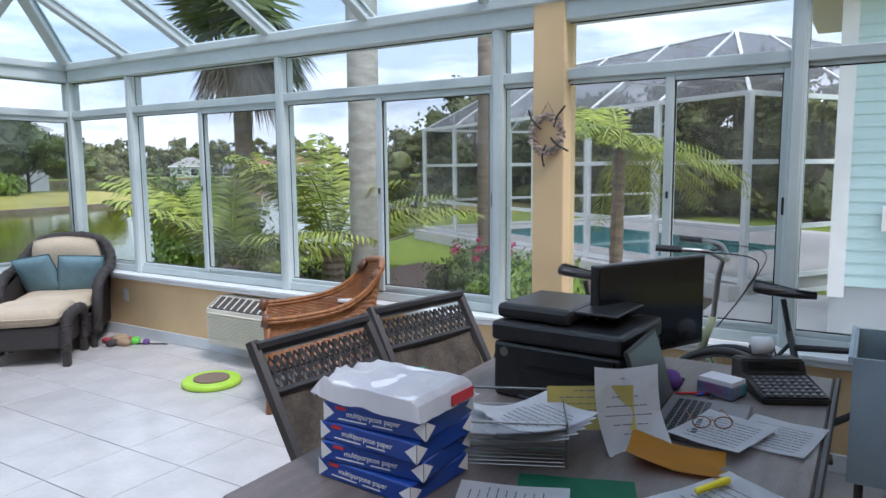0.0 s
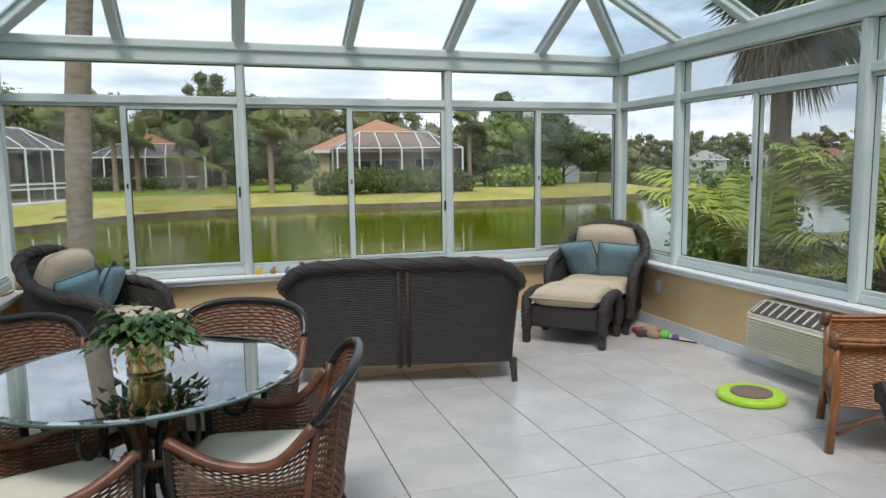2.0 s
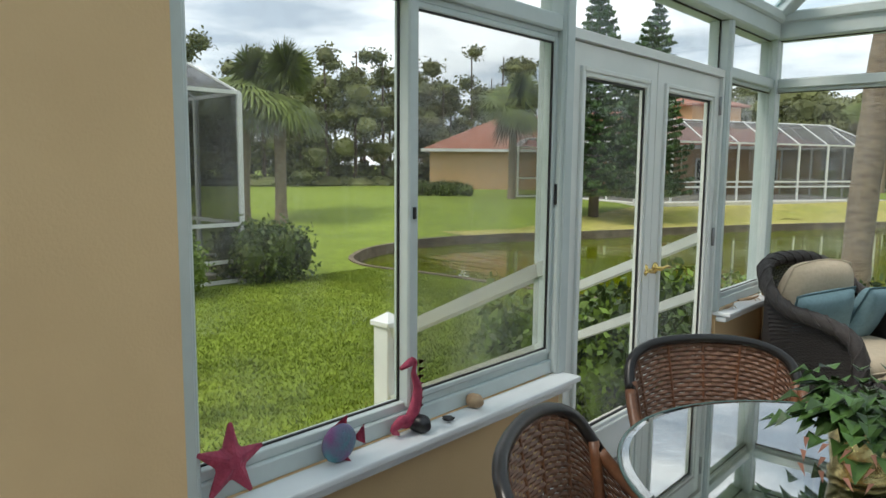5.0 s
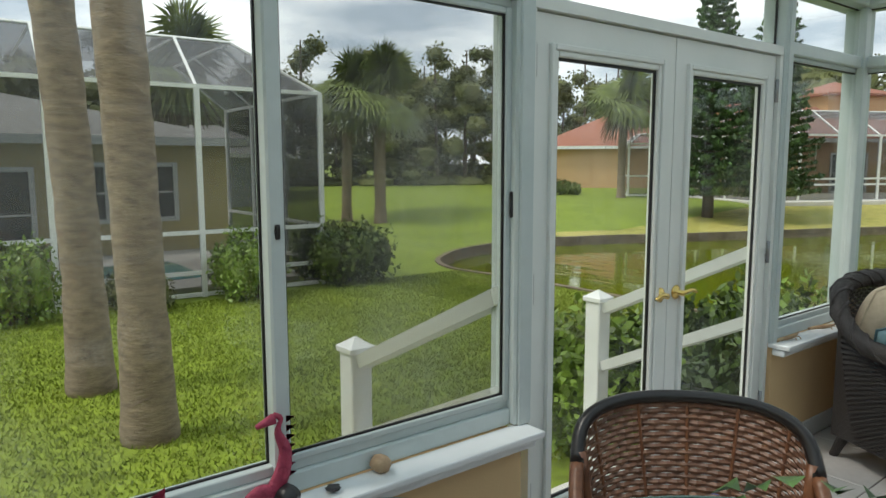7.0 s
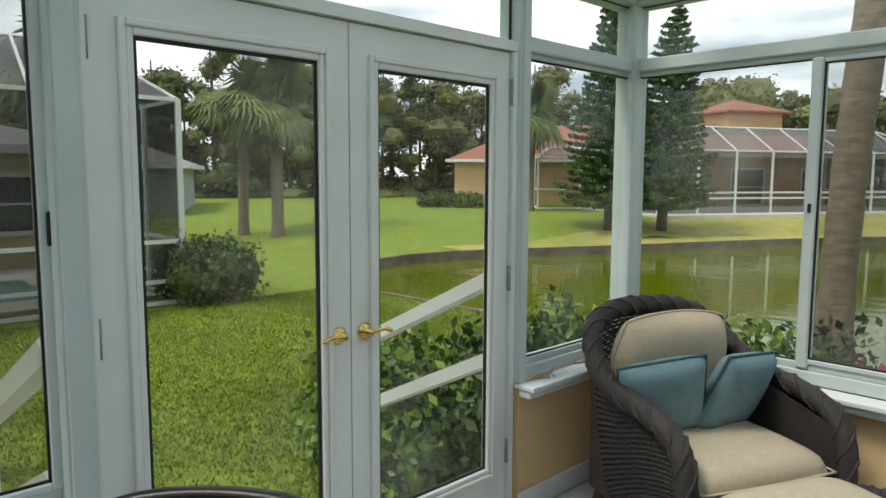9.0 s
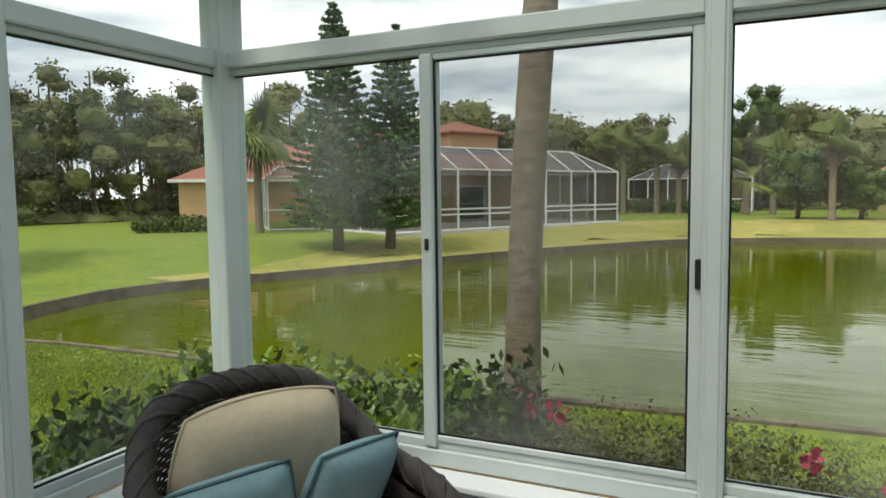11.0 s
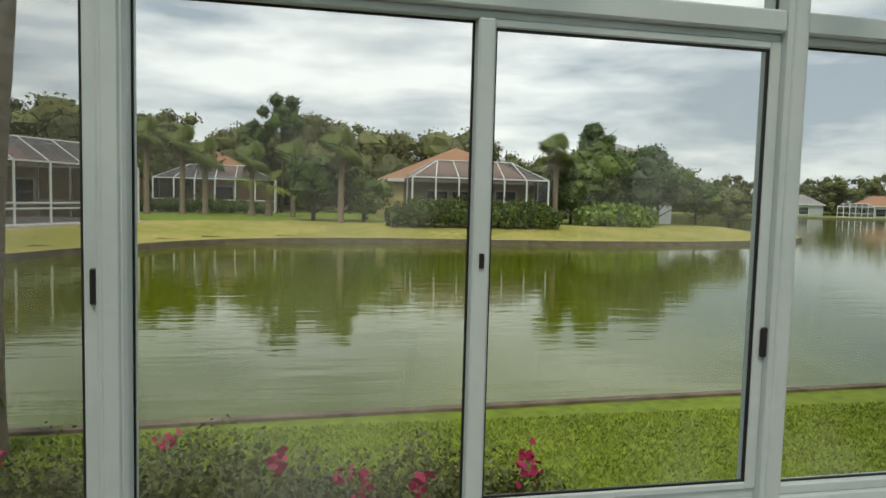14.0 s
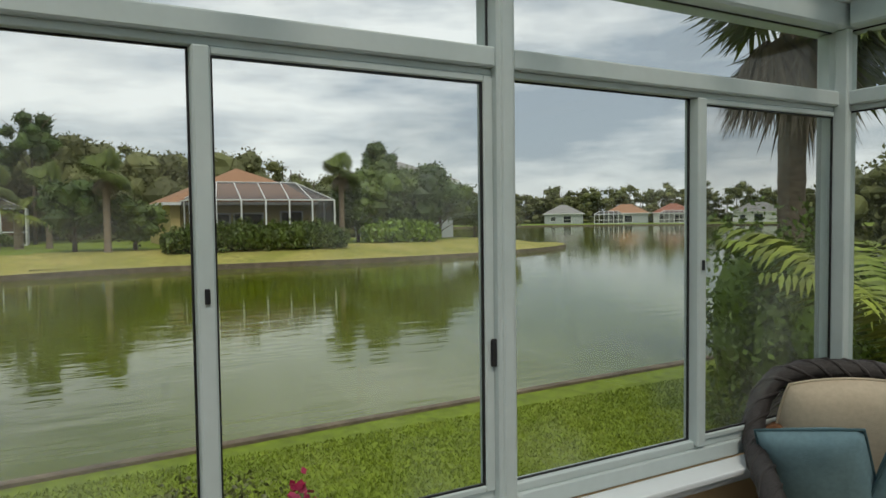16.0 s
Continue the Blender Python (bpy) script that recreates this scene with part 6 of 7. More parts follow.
# wall air conditioner
M_AC = material("cream_plastic", (0.70, 0.66, 0.56), 0.5, color2=(0.64, 0.60, 0.50), scale=6)
M_ACDK = material("brown_grille", (0.07, 0.06, 0.055), 0.6)
ac = thing("air_conditioner", "cream wall air conditioner with slatted front", "air conditioner", m=pose(0, 0, 0))
bm = bmesh.new()
vs = [bm.verts.new((x, y, z)) for y in (-3.30, -2.22) for x, z in ((-0.07, 0.15), (-0.285, 0.15), (-0.30, 0.18), (-0.30, 0.44), (-0.17, 0.525), (-0.07, 0.525))]
n = 6
for i in range(n):
    bm.faces.new((vs[i], vs[(i + 1) % n], vs[n + (i + 1) % n], vs[n + i]))
bm.faces.new(vs[:n])
bm.faces.new(vs[n:][::-1])
part("casing", bm, M_AC, ac)
sl = bx(-0.012, 0.004, -0.52, 0.52, -0.004, 0.004)
slat = part("slat", sl, M_AC, ac)
slat.location = (-0.303, -2.76, 0.20)
for i in range(1, 11):
    shared("slat", slat.data, ac, pose(-0.303, -2.76, 0.20 + 0.021 * i))
g = part("top_grille", bx(-0.07, 0.07, -0.52, 0.52, -0.003, 0.003), M_ACDK, ac, "dark top grille")
g.matrix_basis = pose(-0.237, -2.76, 0.487, 0, -33, 0)
fin = part("fin", bx(-0.065, 0.065, -0.006, 0.006, 0, 0.008), M_AC, ac)
fin.matrix_basis = pose(-0.238, -3.25, 0.488, 0, -33, 0)
for i in range(1, 14):
    shared("fin", fin.data, ac, pose(-0.238, -3.25 + 0.0755 * i, 0.488, 0, -33, 0))

# green ring toy on the floor
M_LIME = material("lime_plastic", (0.45, 0.72, 0.06), 0.35, color2=(0.38, 0.63, 0.05), scale=6)
M_CARD = material("brown_scratch_card", (0.22, 0.16, 0.12), 0.95, scale=40, bump=0.6)
t = thing("scratcher_toy", "lime green round plastic toy with brown scratch pad", "pet toy", m=pose(-0.69, -2.72, 0))
part("track", lt([(0.125, 0.004), (0.20, 0.0), (0.212, 0.012), (0.208, 0.035), (0.195, 0.045), (0.17, 0.03), (0.145, 0.045), (0.13, 0.04)], 48), M_LIME, t, smooth=True)
part("pad", lt([(0.0, 0.041), (0.128, 0.041), (0.128, 0.05), (0.0, 0.052)], 40), M_CARD, t)

# pet toys in the corner
M_TOYS = [material("toy_%s" % n, c, 0.8, bump=0.3) for n, c in (("tan", (0.38, 0.28, 0.18)), ("green", (0.15, 0.62, 0.08)), ("red", (0.45, 0.05, 0.06)), ("dark", (0.06, 0.05, 0.05)), ("purple", (0.16, 0.08, 0.25)))]
for k, (x, y, w, mi) in enumerate(((-0.30, -1.02, 0.16, 0), (-0.24, -1.16, 0.12, 1), (-0.36, -0.92, 0.10, 2), (-0.22, -1.05, 0.09, 2), (-0.40, -1.06, 0.12, 3), (-0.20, -1.26, 0.09, 4), (-0.34, -1.14, 0.13, 0), (-0.27, -0.9, 0.09, 3))):
    bm = pillow(w, w * 0.7, w * 0.55, 8, 2.6, k * 1.3)
    o = part("pet_toy", bm, M_TOYS[mi], None, smooth=True)
    o.matrix_basis = pose(x, y, w * 0.24, 0, 0, k * 47)
    tagged(o, "small %s plush pet toy on the floor" % ("tan", "green", "red", "dark brown", "purple")[mi], "pet toy", "pet toys in the corner")
o = part("toy_wand", tb([(-0.30, -1.12, 0.008), (-0.12, -1.45, 0.008)], 0.006, 6), M_BLACK, None)
tagged(o, "thin dark toy wand lying on the tiles", "pet toy")

# socket
o = thing("wall_socket", "white double wall socket above the baseboard", "socket", m=pose(-0.062, -0.80, 0.33))
part("plate", bx(-0.008, 0, -0.035, 0.035, 0, 0.115, bevel=0.003), M_WHITE, o)
for z in (0.03, 0.085):
    part("outlet", bx(-0.010, -0.007, -0.017, 0.017, z - 0.014, z + 0.014, bevel=0.001), M_BASE, o)

# patterned bolster on the floor by the window wall
M_BOLSTER = material("grey_printed_cloth", (0.42, 0.43, 0.44), 0.9, color2=(0.36, 0.37, 0.38), scale=8, bump=0.1)
_n2, _l2 = M_BOLSTER.node_tree.nodes, M_BOLSTER.node_tree.links
_tc, _vo, _nz = _n2.new("ShaderNodeTexCoord"), _n2.new("ShaderNodeTexVoronoi"), _n2.new("ShaderNodeTexNoise")
_nz.inputs["Scale"].default_value = 6
_vo.feature = "DISTANCE_TO_EDGE"
_vo.inputs["Scale"].default_value = 11
_mxv = _n2.new("ShaderNodeMix")
_mxv.data_type = "VECTOR"
_mxv.inputs["Factor"].default_value = 0.25
_l2.new(_tc.outputs["Object"], _mxv.inputs["A"])
_l2.new(_tc.outputs["Object"], _nz.inputs["Vector"])
_l2.new(_nz.outputs["Color"], _mxv.inputs["B"])
_l2.new(_mxv.outputs["Result"], _vo.inputs["Vector"])
_rp = _n2.new("ShaderNodeValToRGB")
_rp.color_ramp.elements[0].position, _rp.color_ramp.elements[0].color = 0.03, (0.02, 0.025, 0.035, 1)
_rp.color_ramp.elements[1].position, _rp.color_ramp.elements[1].color = 0.055, (0.42, 0.43, 0.45, 1)
_l2.new(_vo.outputs["Distance"], _rp.inputs["Fac"])
_l2.new(_rp.outputs["Color"], _n2["Principled BSDF"].inputs["Base Color"])
b = thing("bolster", "grey bolster cushion with dark floral print on the floor", "cushion", m=pose(-5.22, -4.22, 0.235, 90, 0, 0))
part("cover", lt([(0.0, -0.42), (0.18, -0.415), (0.22, -0.38), (0.235, -0.2), (0.235, 0.2), (0.22, 0.38), (0.18, 0.415), (0.0, 0.42)], 36), M_BOLSTER, b, smooth=True)
part("piping", tb([(0.216 * math.cos(a), 0.216 * math.sin(a), -0.385) for a in [2 * math.pi * k / 36 for k in range(36)]], 0.007, 6, closed=True), M_BLACK, b, smooth=True)

# things on the sills
M_STARP = material("crimson_painted_resin", (0.42, 0.05, 0.10), 0.6, color2=(0.28, 0.03, 0.07), scale=40, bump=0.7, bump_scale=60)
M_TEALP = material("teal_painted_resin", (0.06, 0.28, 0.32), 0.6, color2=(0.25, 0.06, 0.22), scale=10, bump=0.5)
M_SHELL = material("pale_shell", (0.50, 0.36, 0.22), 0.6, color2=(0.35, 0.22, 0.13), scale=30, bump=0.5)


def star(name, label, r, thick, mat, m, cat="ornament"):
    bm = bmesh.new()
    pts = [(r * (1.0 if k % 2 == 0 else 0.36) * math.cos(k * math.pi / 5 + math.pi / 2), r * (1.0 if k % 2 == 0 else 0.36) * math.sin(k * math.pi / 5 + math.pi / 2)) for k in range(10)]
    ring = [bm.verts.new((x, y, 0)) for x, y in pts]
    ct, cb = bm.verts.new((0, 0, thick)), bm.verts.new((0, 0, -thick * 0.6))
    for k in range(10):
        bm.faces.new((ring[k], ring[(k + 1) % 10], ct))
        bm.faces.new((ring[(k + 1) % 10], ring[k], cb))
    bmesh.ops.bevel(bm, geom=bm.edges[:], offset=0.006, segments=1, affect="EDGES")
    o = part(name, bm, mat, None)
    o.matrix_basis = m
    return tagged(o, label, cat)


star("starfish_ornament", "crimson starfish ornament leaning against the window", 0.135, 0.03, M_STARP, pose(-5.475, -4.38, 0.615 + 0.115, 78, 8, 90))
star("starfish", "small dark dried starfish on the sill", 0.055, 0.014, M_BLACK, pose(-5.45, -3.54, 0.626, 0, 0, 20))
o = thing("fish_ornament", "teal and purple fish ornament on the sill", "ornament", m=pose(-5.465, -4.02, 0.615))
bm = bmesh.new()
bmesh.ops.create_uvsphere(bm, u_segments=18, v_segments=12, radius=0.06, matrix=Matrix.Translation((0, 0, 0.062)) @ Matrix.Diagonal((0.45, 1.05, 1, 1)))
part("body", bm, M_TEALP, o, smooth=True)
bm = bmesh.new()
for q in (((0, 0.055, 0.06), (0, 0.10, 0.095), (0.006, 0.10, 0.03)), ((0, -0.03, 0.115), (0, 0.03, 0.115), (0.004, 0.03, 0.145)), ((0, -0.01, 0.012), (0, 0.03, 0.012), (0.02, 0.03, 0.0))):
    bm.faces.new([bm.verts.new(p) for p in q])
bmesh.ops.solidify(bm, geom=bm.faces[:], thickness=0.006)
part("fin", bm, M_STARP, o)
o = thing("seahorse_ornament", "crimson seahorse ornament standing on the sill", "ornament", m=pose(-5.475, -3.70, 0.615))
sp = curve([(0, -0.06, 0.012), (0, -0.085, 0.03), (0, -0.05, 0.05), (0, -0.01, 0.045), (0, 0.02, 0.09), (0, 0.03, 0.15), (0, 0.01, 0.205), (0, 0.02, 0.24), (0, 0.0, 0.255)], 32)
part("body", tb(sp, [0.008 + 0.02 * math.sin(math.pi * min(1, i / 26)) ** 1.3 for i in range(len(sp))], 10, flat=0.7), M_STARP, o, smooth=True)
part("snout", tb([(0, 0.0, 0.245), (0, -0.05, 0.232)], [0.016, 0.007], 8), M_STARP, o, smooth=True)
bm = bmesh.new()
for k in range(7):
    z = 0.07 + 0.026 * k
    bm.faces.new([bm.verts.new(p) for p in ((0, 0.035, z), (0, 0.035, z + 0.02), (0, 0.062, z + 0.012))])
bmesh.ops.solidify(bm, geom=bm.faces[:], thickness=0.005)
part("crest", bm, M_STARP, o)
for nm, lab, x, y, w, mt in (("shell", "round tan seashell on the sill", -5.475, -3.364, 0.036, M_SHELL), ("shell", "black and white striped shell on the sill", -5.455, -3.68, 0.042, M_BLACK)):
    bm = bmesh.new()
    bmesh.ops.create_uvsphere(bm, u_segments=14, v_segments=10, radius=w, matrix=Matrix.Diagonal((1, 0.8, 0.75, 1)))
    for vv in bm.verts:
        vv.co *= 1 + 0.12 * math.sin(8 * math.atan2(vv.co.y, vv.co.x)) * (1 - abs(vv.co.z) / w)
    o = part(nm, bm, mt, None, smooth=True)
    o.location = (x, y, 0.615 + w * 0.73)
    tagged(o, lab, "shell")


def lizard(m):
    o = thing("lizard_ornament", "small brown lizard ornament on the sill", "ornament", "lizards on the sill", m=m)
    body = curve([(-0.11, 0.0, 0.006), (-0.05, 0.012, 0.008), (0, 0, 0.014), (0.04, -0.004, 0.024), (0.065, 0, 0.036)], 16)
    part("body", tb(body, [0.003 + 0.008 * math.sin(math.pi * min(1.0, 0.15 + i / 18)) for i in range(len(body))], 8), M_SHELL, o, smooth=True)
    for x in (0.0, 0.035):
        for sg in (-1, 1):
            part("leg", tb([(x, 0, 0.016), (x + 0.012, 0.02 * sg, 0.014), (x + 0.016, 0.026 * sg, 0.002)], 0.003, 5), M_SHELL, o)
    return o


lizard(pose(-5.46, -0.82, 0.615, 0, 0, 80))
lizard(pose(-5.45, -0.42, 0.615, 0, 0, 60))
M_YEL = material("yellow_glazed_toy", (0.75, 0.52, 0.03), 0.3, rnd=0.2)
M_ORN = material("orange_glazed_toy", (0.45, 0.22, 0.05), 0.4, color2=(0.2, 0.12, 0.04), scale=50)
for lab, x, y, w, mt in (("small yellow bird figurine on the sill", -3.62, -0.10, 0.03, M_YEL), ("small brown bird figurine on the sill", -3.50, -0.10, 0.028, M_ORN), ("small teal bird figurine on the sill", -3.38, -0.10, 0.024, M_TEALP), ("small blue bird figurine on the sill", -2.86, -0.10, 0.03, M_TEALP), ("small dark figurine on the sill", -2.72, -0.10, 0.018, M_BLACK)):
    o = thing("bird_figurine", lab, "figurine", "figurines on the lake sill", m=pose(x, y, 0.615))
    part("body", lt([(0.0, 0), (w * 0.7, 0.0), (w, w * 0.6), (w * 0.75, w * 1.3), (w * 0.3, w * 1.7), (0, w * 1.75)], 14), mt, o, smooth=True)
    part("head", lt([(0, 0), (w * 0.42, w * 0.2), (w * 0.5, w * 0.55), (w * 0.3, w * 0.9), (0, w)], 12, (w * 0.35, 0, w * 1.4)), mt, o, smooth=True)
    part("beak", tb([(w * 0.7, 0, w * 1.9), (w * 1.25, 0, w * 1.8)], [w * 0.2, w * 0.03], 6), M_ORN, o)
o = thing("swan_ornament", "grey wire ornament of two facing swans on the sill", "ornament", m=pose(-3.18, -0.10, 0.615))
for sg in (-1, 1):
    part("swan", tb(curve([(0.10 * sg, 0, 0.03), (0.06 * sg, 0, 0.004), (0.02 * sg, 0, 0.03), (0.055 * sg, 0, 0.075), (0.03 * sg, 0, 0.10), (0.004 * sg, 0, 0.08)], 24), 0.006, 6), M_STEEL, o, smooth=True)
o = thing("tiki_figure", "tall dark carved bird figure on the corner sill", "figurine", m=pose(-5.44, -0.14, 0.615))
part("body", lt([(0, 0), (0.03, 0.0), (0.034, 0.05), (0.026, 0.1), (0.018, 0.14), (0.0, 0.15)], 14), M_SHELL, o, smooth=True)
part("head", tb(curve([(0, 0, 0.14), (0.0, 0, 0.18), (0.03, 0, 0.185), (0.05, 0, 0.165)], 10), [0.018, 0.018, 0.016, 0.015, 0.013, 0.012, 0.01, 0.008, 0.006, 0.004], 8), M_BLACK, o, smooth=True)
M_PLUSH = material("brown_plush", (0.24, 0.11, 0.045), 0.95, color2=(0.16, 0.07, 0.03), scale=40, bump=1.0, bump_scale=200)
bm = pillow(0.20, 0.14, 0.12, 10, 2.4, 5)
o = part("plush_toy", bm, M_PLUSH, None, smooth=True)
o.matrix_basis = pose(-0.50, -0.10, 0.672, 0, 0, 10)
tagged(o, "brown plush toy lying on the corner sill", "plush toy")
M_BLUE = material("blue_plastic", (0.06, 0.12, 0.55), 0.4)
o = thing("water_bowl", "blue plastic pet bowl on the floor by the doors", "bowl", m=pose(-5.33, -1.72, 0))
part("bowl", lt([(0.0, 0.0), (0.10, 0.0), (0.085, 0.055), (0.078, 0.055), (0.06, 0.02), (0.0, 0.018)], 28), M_BLUE, o, smooth=True)

# ---- desk corner ----
M_DESK = material("grey_brown_tabletop", (0.17, 0.14, 0.13), 0.4, color2=(0.12, 0.10, 0.09), scale=4, stretch=(1, 6, 1), fine=0.12)
M_FRAME = material("dark_bronze_frame", (0.035, 0.032, 0.032), 0.45, color2=(0.025, 0.022, 0.022), scale=8, bump=0.1)
M_SLING = material("brown_sling_mesh", (0.20, 0.165, 0.13), 0.8, color2=(0.11, 0.09, 0.072), scale=12, bump=0.6, bump_scale=400, fine=0.25)
M_REAM = material("blue_ream_wrapper", (0.015, 0.06, 0.33), 0.35, color2=(0.012, 0.05, 0.28), scale=6)
M_REDINK = material("red_label", (0.62, 0.03, 0.04), 0.5)
M_LAPTOP = material("grey_laptop_plastic", (0.16, 0.16, 0.17), 0.4)
M_SCREENOFF = material("dark_display", (0.012, 0.013, 0.015), 0.12)
M_LAPSCREEN = material("matte_laptop_display", (0.05, 0.06, 0.06), 0.3)
M_YPAPER = material("yellow_paper", (0.72, 0.62, 0.22), 0.8)
M_ENVEL = material("orange_envelope", (0.60, 0.27, 0.02), 0.7)
M_HILITE = material("yellow_marker", (0.85, 0.72, 0.02), 0.35)
M_GREENP = material("green_folder", (0.02, 0.22, 0.12), 0.6)
M_TUB = material("blue_grey_plastic_tub", (0.30, 0.38, 0.46), 0.35)
M_OLIVE = material("pale_olive_bike_paint", (0.33, 0.36, 0.22), 0.3)
M_RED2 = material("purple_cloth", (0.13, 0.05, 0.25), 0.8)
M_BROWNFRAME = material("brown_spectacle_frame", (0.28, 0.10, 0.04), 0.3)


def letters(body, size, mat, parent, m, name="lettering", label=""):
    cu = bpy.data.curves.new(name, "FONT")
    cu.body, cu.size, cu.extrude = body, size, 0.0004
    cu.align_x, cu.align_y = "CENTER", "CENTER"
    tmp = new("tmp_letters", cu)
    me = bpy.data.meshes.new_from_object(tmp)
    bpy.data.objects.remove(tmp)
    me.materials.clear()
    me.materials.append(mat)
    o = new(name, me)
    o.parent = parent
    o.matrix_basis = m
    return tagged(o, label)


desk = thing("desk", "long dark table covered with office papers", "table", m=pose(0, 0, 0))
part("tabletop", bx(-2.86, -0.98, -6.68, -5.40, 0.715, 0.74, bevel=0.006), M_DESK, desk)
part("edge_band", bx(-2.88, -0.96, -6.70, -6.681, 0.70, 0.742, bevel=0.004), M_FRAME, desk)
part("apron", bx(-2.80, -1.04, -6.60, -5.48, 0.64, 0.714), M_FRAME, desk)
for x in (-2.75, -1.08):
    for y in (-6.52, -5.50):
        part("leg", bx(x - 0.03, x + 0.03, y - 0.03, y + 0.03, 0, 0.64, bevel=0.006), M_FRAME, desk)


def sling_chair(m):
    c = thing("patio_chair", "dark metal patio chair with brown mesh sling and lattice back", "chair", "patio chairs at the desk", m=m)
    # faces -y; the back leans towards +y
    top, bot = Vector((0, 0.36, 0.98)), Vector((0, 0.06, 0.42))
    for x in (-0.27, 0.27):
        part("back_post", tb(curve([(x, 0.02, 0.38), (x, 0.10, 0.55), (x, 0.36, 0.99)], 8), 0.024, 6, flat=0.7), M_FRAME, c)
        part("rear_leg", tb([(x, 0.05, 0.42), (x, 0.22, 0.0)], 0.02, 6), M_FRAME, c)
        part("front_leg", tb([(x * 1.1, -0.42, 0.0), (x * 1.1, -0.40, 0.40), (x * 1.2, -0.36, 0.62)], 0.02, 6), M_FRAME, c)
        part("armrest", bx(x * 1.22 - 0.03, x * 1.22 + 0.03, -0.42, 0.12, 0.615, 0.64, bevel=0.01), M_FRAME, c)
        part("seat_rail", tb([(x, -0.42, 0.41), (x, 0.06, 0.40)], 0.02, 6), M_FRAME, c)
    def at(x, s):
        p = bot.lerp(top, s)
        return Vector((x, p.y, p.z))
    part("top_rail", tb([at(-0.27, 0.97), at(0.27, 0.97)], 0.036, 8, flat=0.6), M_FRAME, c)
    part("cross_rail", tb([at(-0.27, 0.72), at(0.27, 0.72)], 0.015, 6), M_FRAME, c)
    bm = bmesh.new()
    k = 9
    for i in range(k):
        a, b = -0.25 + 0.5 * i / k, -0.25 + 0.5 * (i + 1) / k
        tube(bm, [at(a, 0.74), at(b, 0.91)], 0.007, 4)
        tube(bm, [at(b, 0.74), at(a, 0.91)], 0.007, 4)
        tube(bm, [at(a, 0.825), at((a + b) / 2, 0.74), at(b, 0.825), at((a + b) / 2, 0.91), at(a, 0.825)], 0.006, 4)
    tube(bm, [at(-0.26, 0.825), at(0.26, 0.825)], 0.006, 4)
    part("lattice", bm, M_FRAME, c, "cast lattice band")
    bm = bmesh.new()
    grid(bm, lambda u, v: at(-0.255 + 0.51 * u, 0.71 * v) + Vector((0, 0.02 * math.sin(math.pi * u), 0)), 6, 8)
    grid(bm, lambda u, v: Vector((-0.255 + 0.51 * u, -0.42 + 0.46 * v, 0.405 - 0.02 * math.sin(math.pi * u))), 6, 6)
    bmesh.ops.solidify(bm, geom=bm.faces[:], thickness=0.004)
    part("sling", bm, M_SLING, c, "brown woven mesh sling")
    return c


ch = sling_chair(pose(-2.16, -5.41, 0, 0, 0, -5))
copy_thing(ch, pose(-1.55, -5.43, 0, 0, 0, -11))

# reams of paper
RX, RY, RH = 0.25, 0.315, 0.054
for k in range(4):
    rm = thing("paper_ream", "blue and white wrapped ream of printer paper on the desk", "paper ream", "stack of paper reams", m=pose(-2.525 + 0.008 * (k % 2), -5.70 - 0.006 * k, 0.7405 + RH * k, 0, 0, (-4, 3, -2, 2)[k]))
    part("wrapper", bx(-RX / 2, RX / 2, -RY / 2, RY / 2, 0, RH - 0.001, bevel=0.004), M_REAM, rm)
    letters("multipurpose paper", 0.021, M_PAPER, rm, pose(-RX / 2 - 0.0012, 0.0, RH * 0.55, 90, 0, -90))
    bm = bmesh.new()
    box(bm, -RX / 2 - 0.0012, -RX / 2 - 0.0002, 0.085, 0.118, RH * 0.70, RH * 0.86)
    part("red_label", bm, M_REDINK, rm)
    bm = bmesh.new()
    for a, b in ((0.02, 0.11), (-0.06, 0.0)):
        box(bm, -RX / 2 - 0.0012, -RX / 2 - 0.0002, a, b, RH * 0.22, RH * 0.28)
    part("small_print", bm, M_PAPER, rm)
    bm = bmesh.new()
    for sx in (-1, 1):
        vs = [bm.verts.new(p) for p in ((sx * RX / 2, -RY / 2 - 0.0012, 0.001), (sx * RX / 2, -RY / 2 - 0.0012, RH - 0.002), (sx * (RX / 2 - 0.045), -RY / 2 - 0.0012, RH * 0.5))]
        bm.faces.new(vs)
    for e in (0.0,):
        vs = [bm.verts.new(p) for p in ((-RX / 2 - 0.0012, -RY / 2, 0.001), (-RX / 2 - 0.0012, -RY / 2, RH - 0.002), (-RX / 2 - 0.0012, -RY / 2 + 0.035, RH * 0.5))]
        bm.faces.new(vs)
        vs = [bm.verts.new(p) for p in ((-RX / 2 - 0.0012, RY / 2, 0.001), (-RX / 2 - 0.0012, RY / 2, RH - 0.002), (-RX / 2 - 0.0012, RY / 2 - 0.035, RH * 0.5))]
        bm.faces.new(vs)
    part("folded_corner", bm, M_PAPER, rm, "white folded wrapper corner")
op = thing("open_paper_ream", "torn open ream of white paper on the stack", "paper ream", m=pose(-2.525, -5.71, 0.7405 + RH * 4, 0, 0, -3))
part("sheets", bx(-RX / 2 + 0.008, RX / 2 - 0.008, -RY / 2 + 0.01, RY / 2 - 0.01, 0, 0.05, bevel=0.003), M_PAPER, op)
bm = bmesh.new()


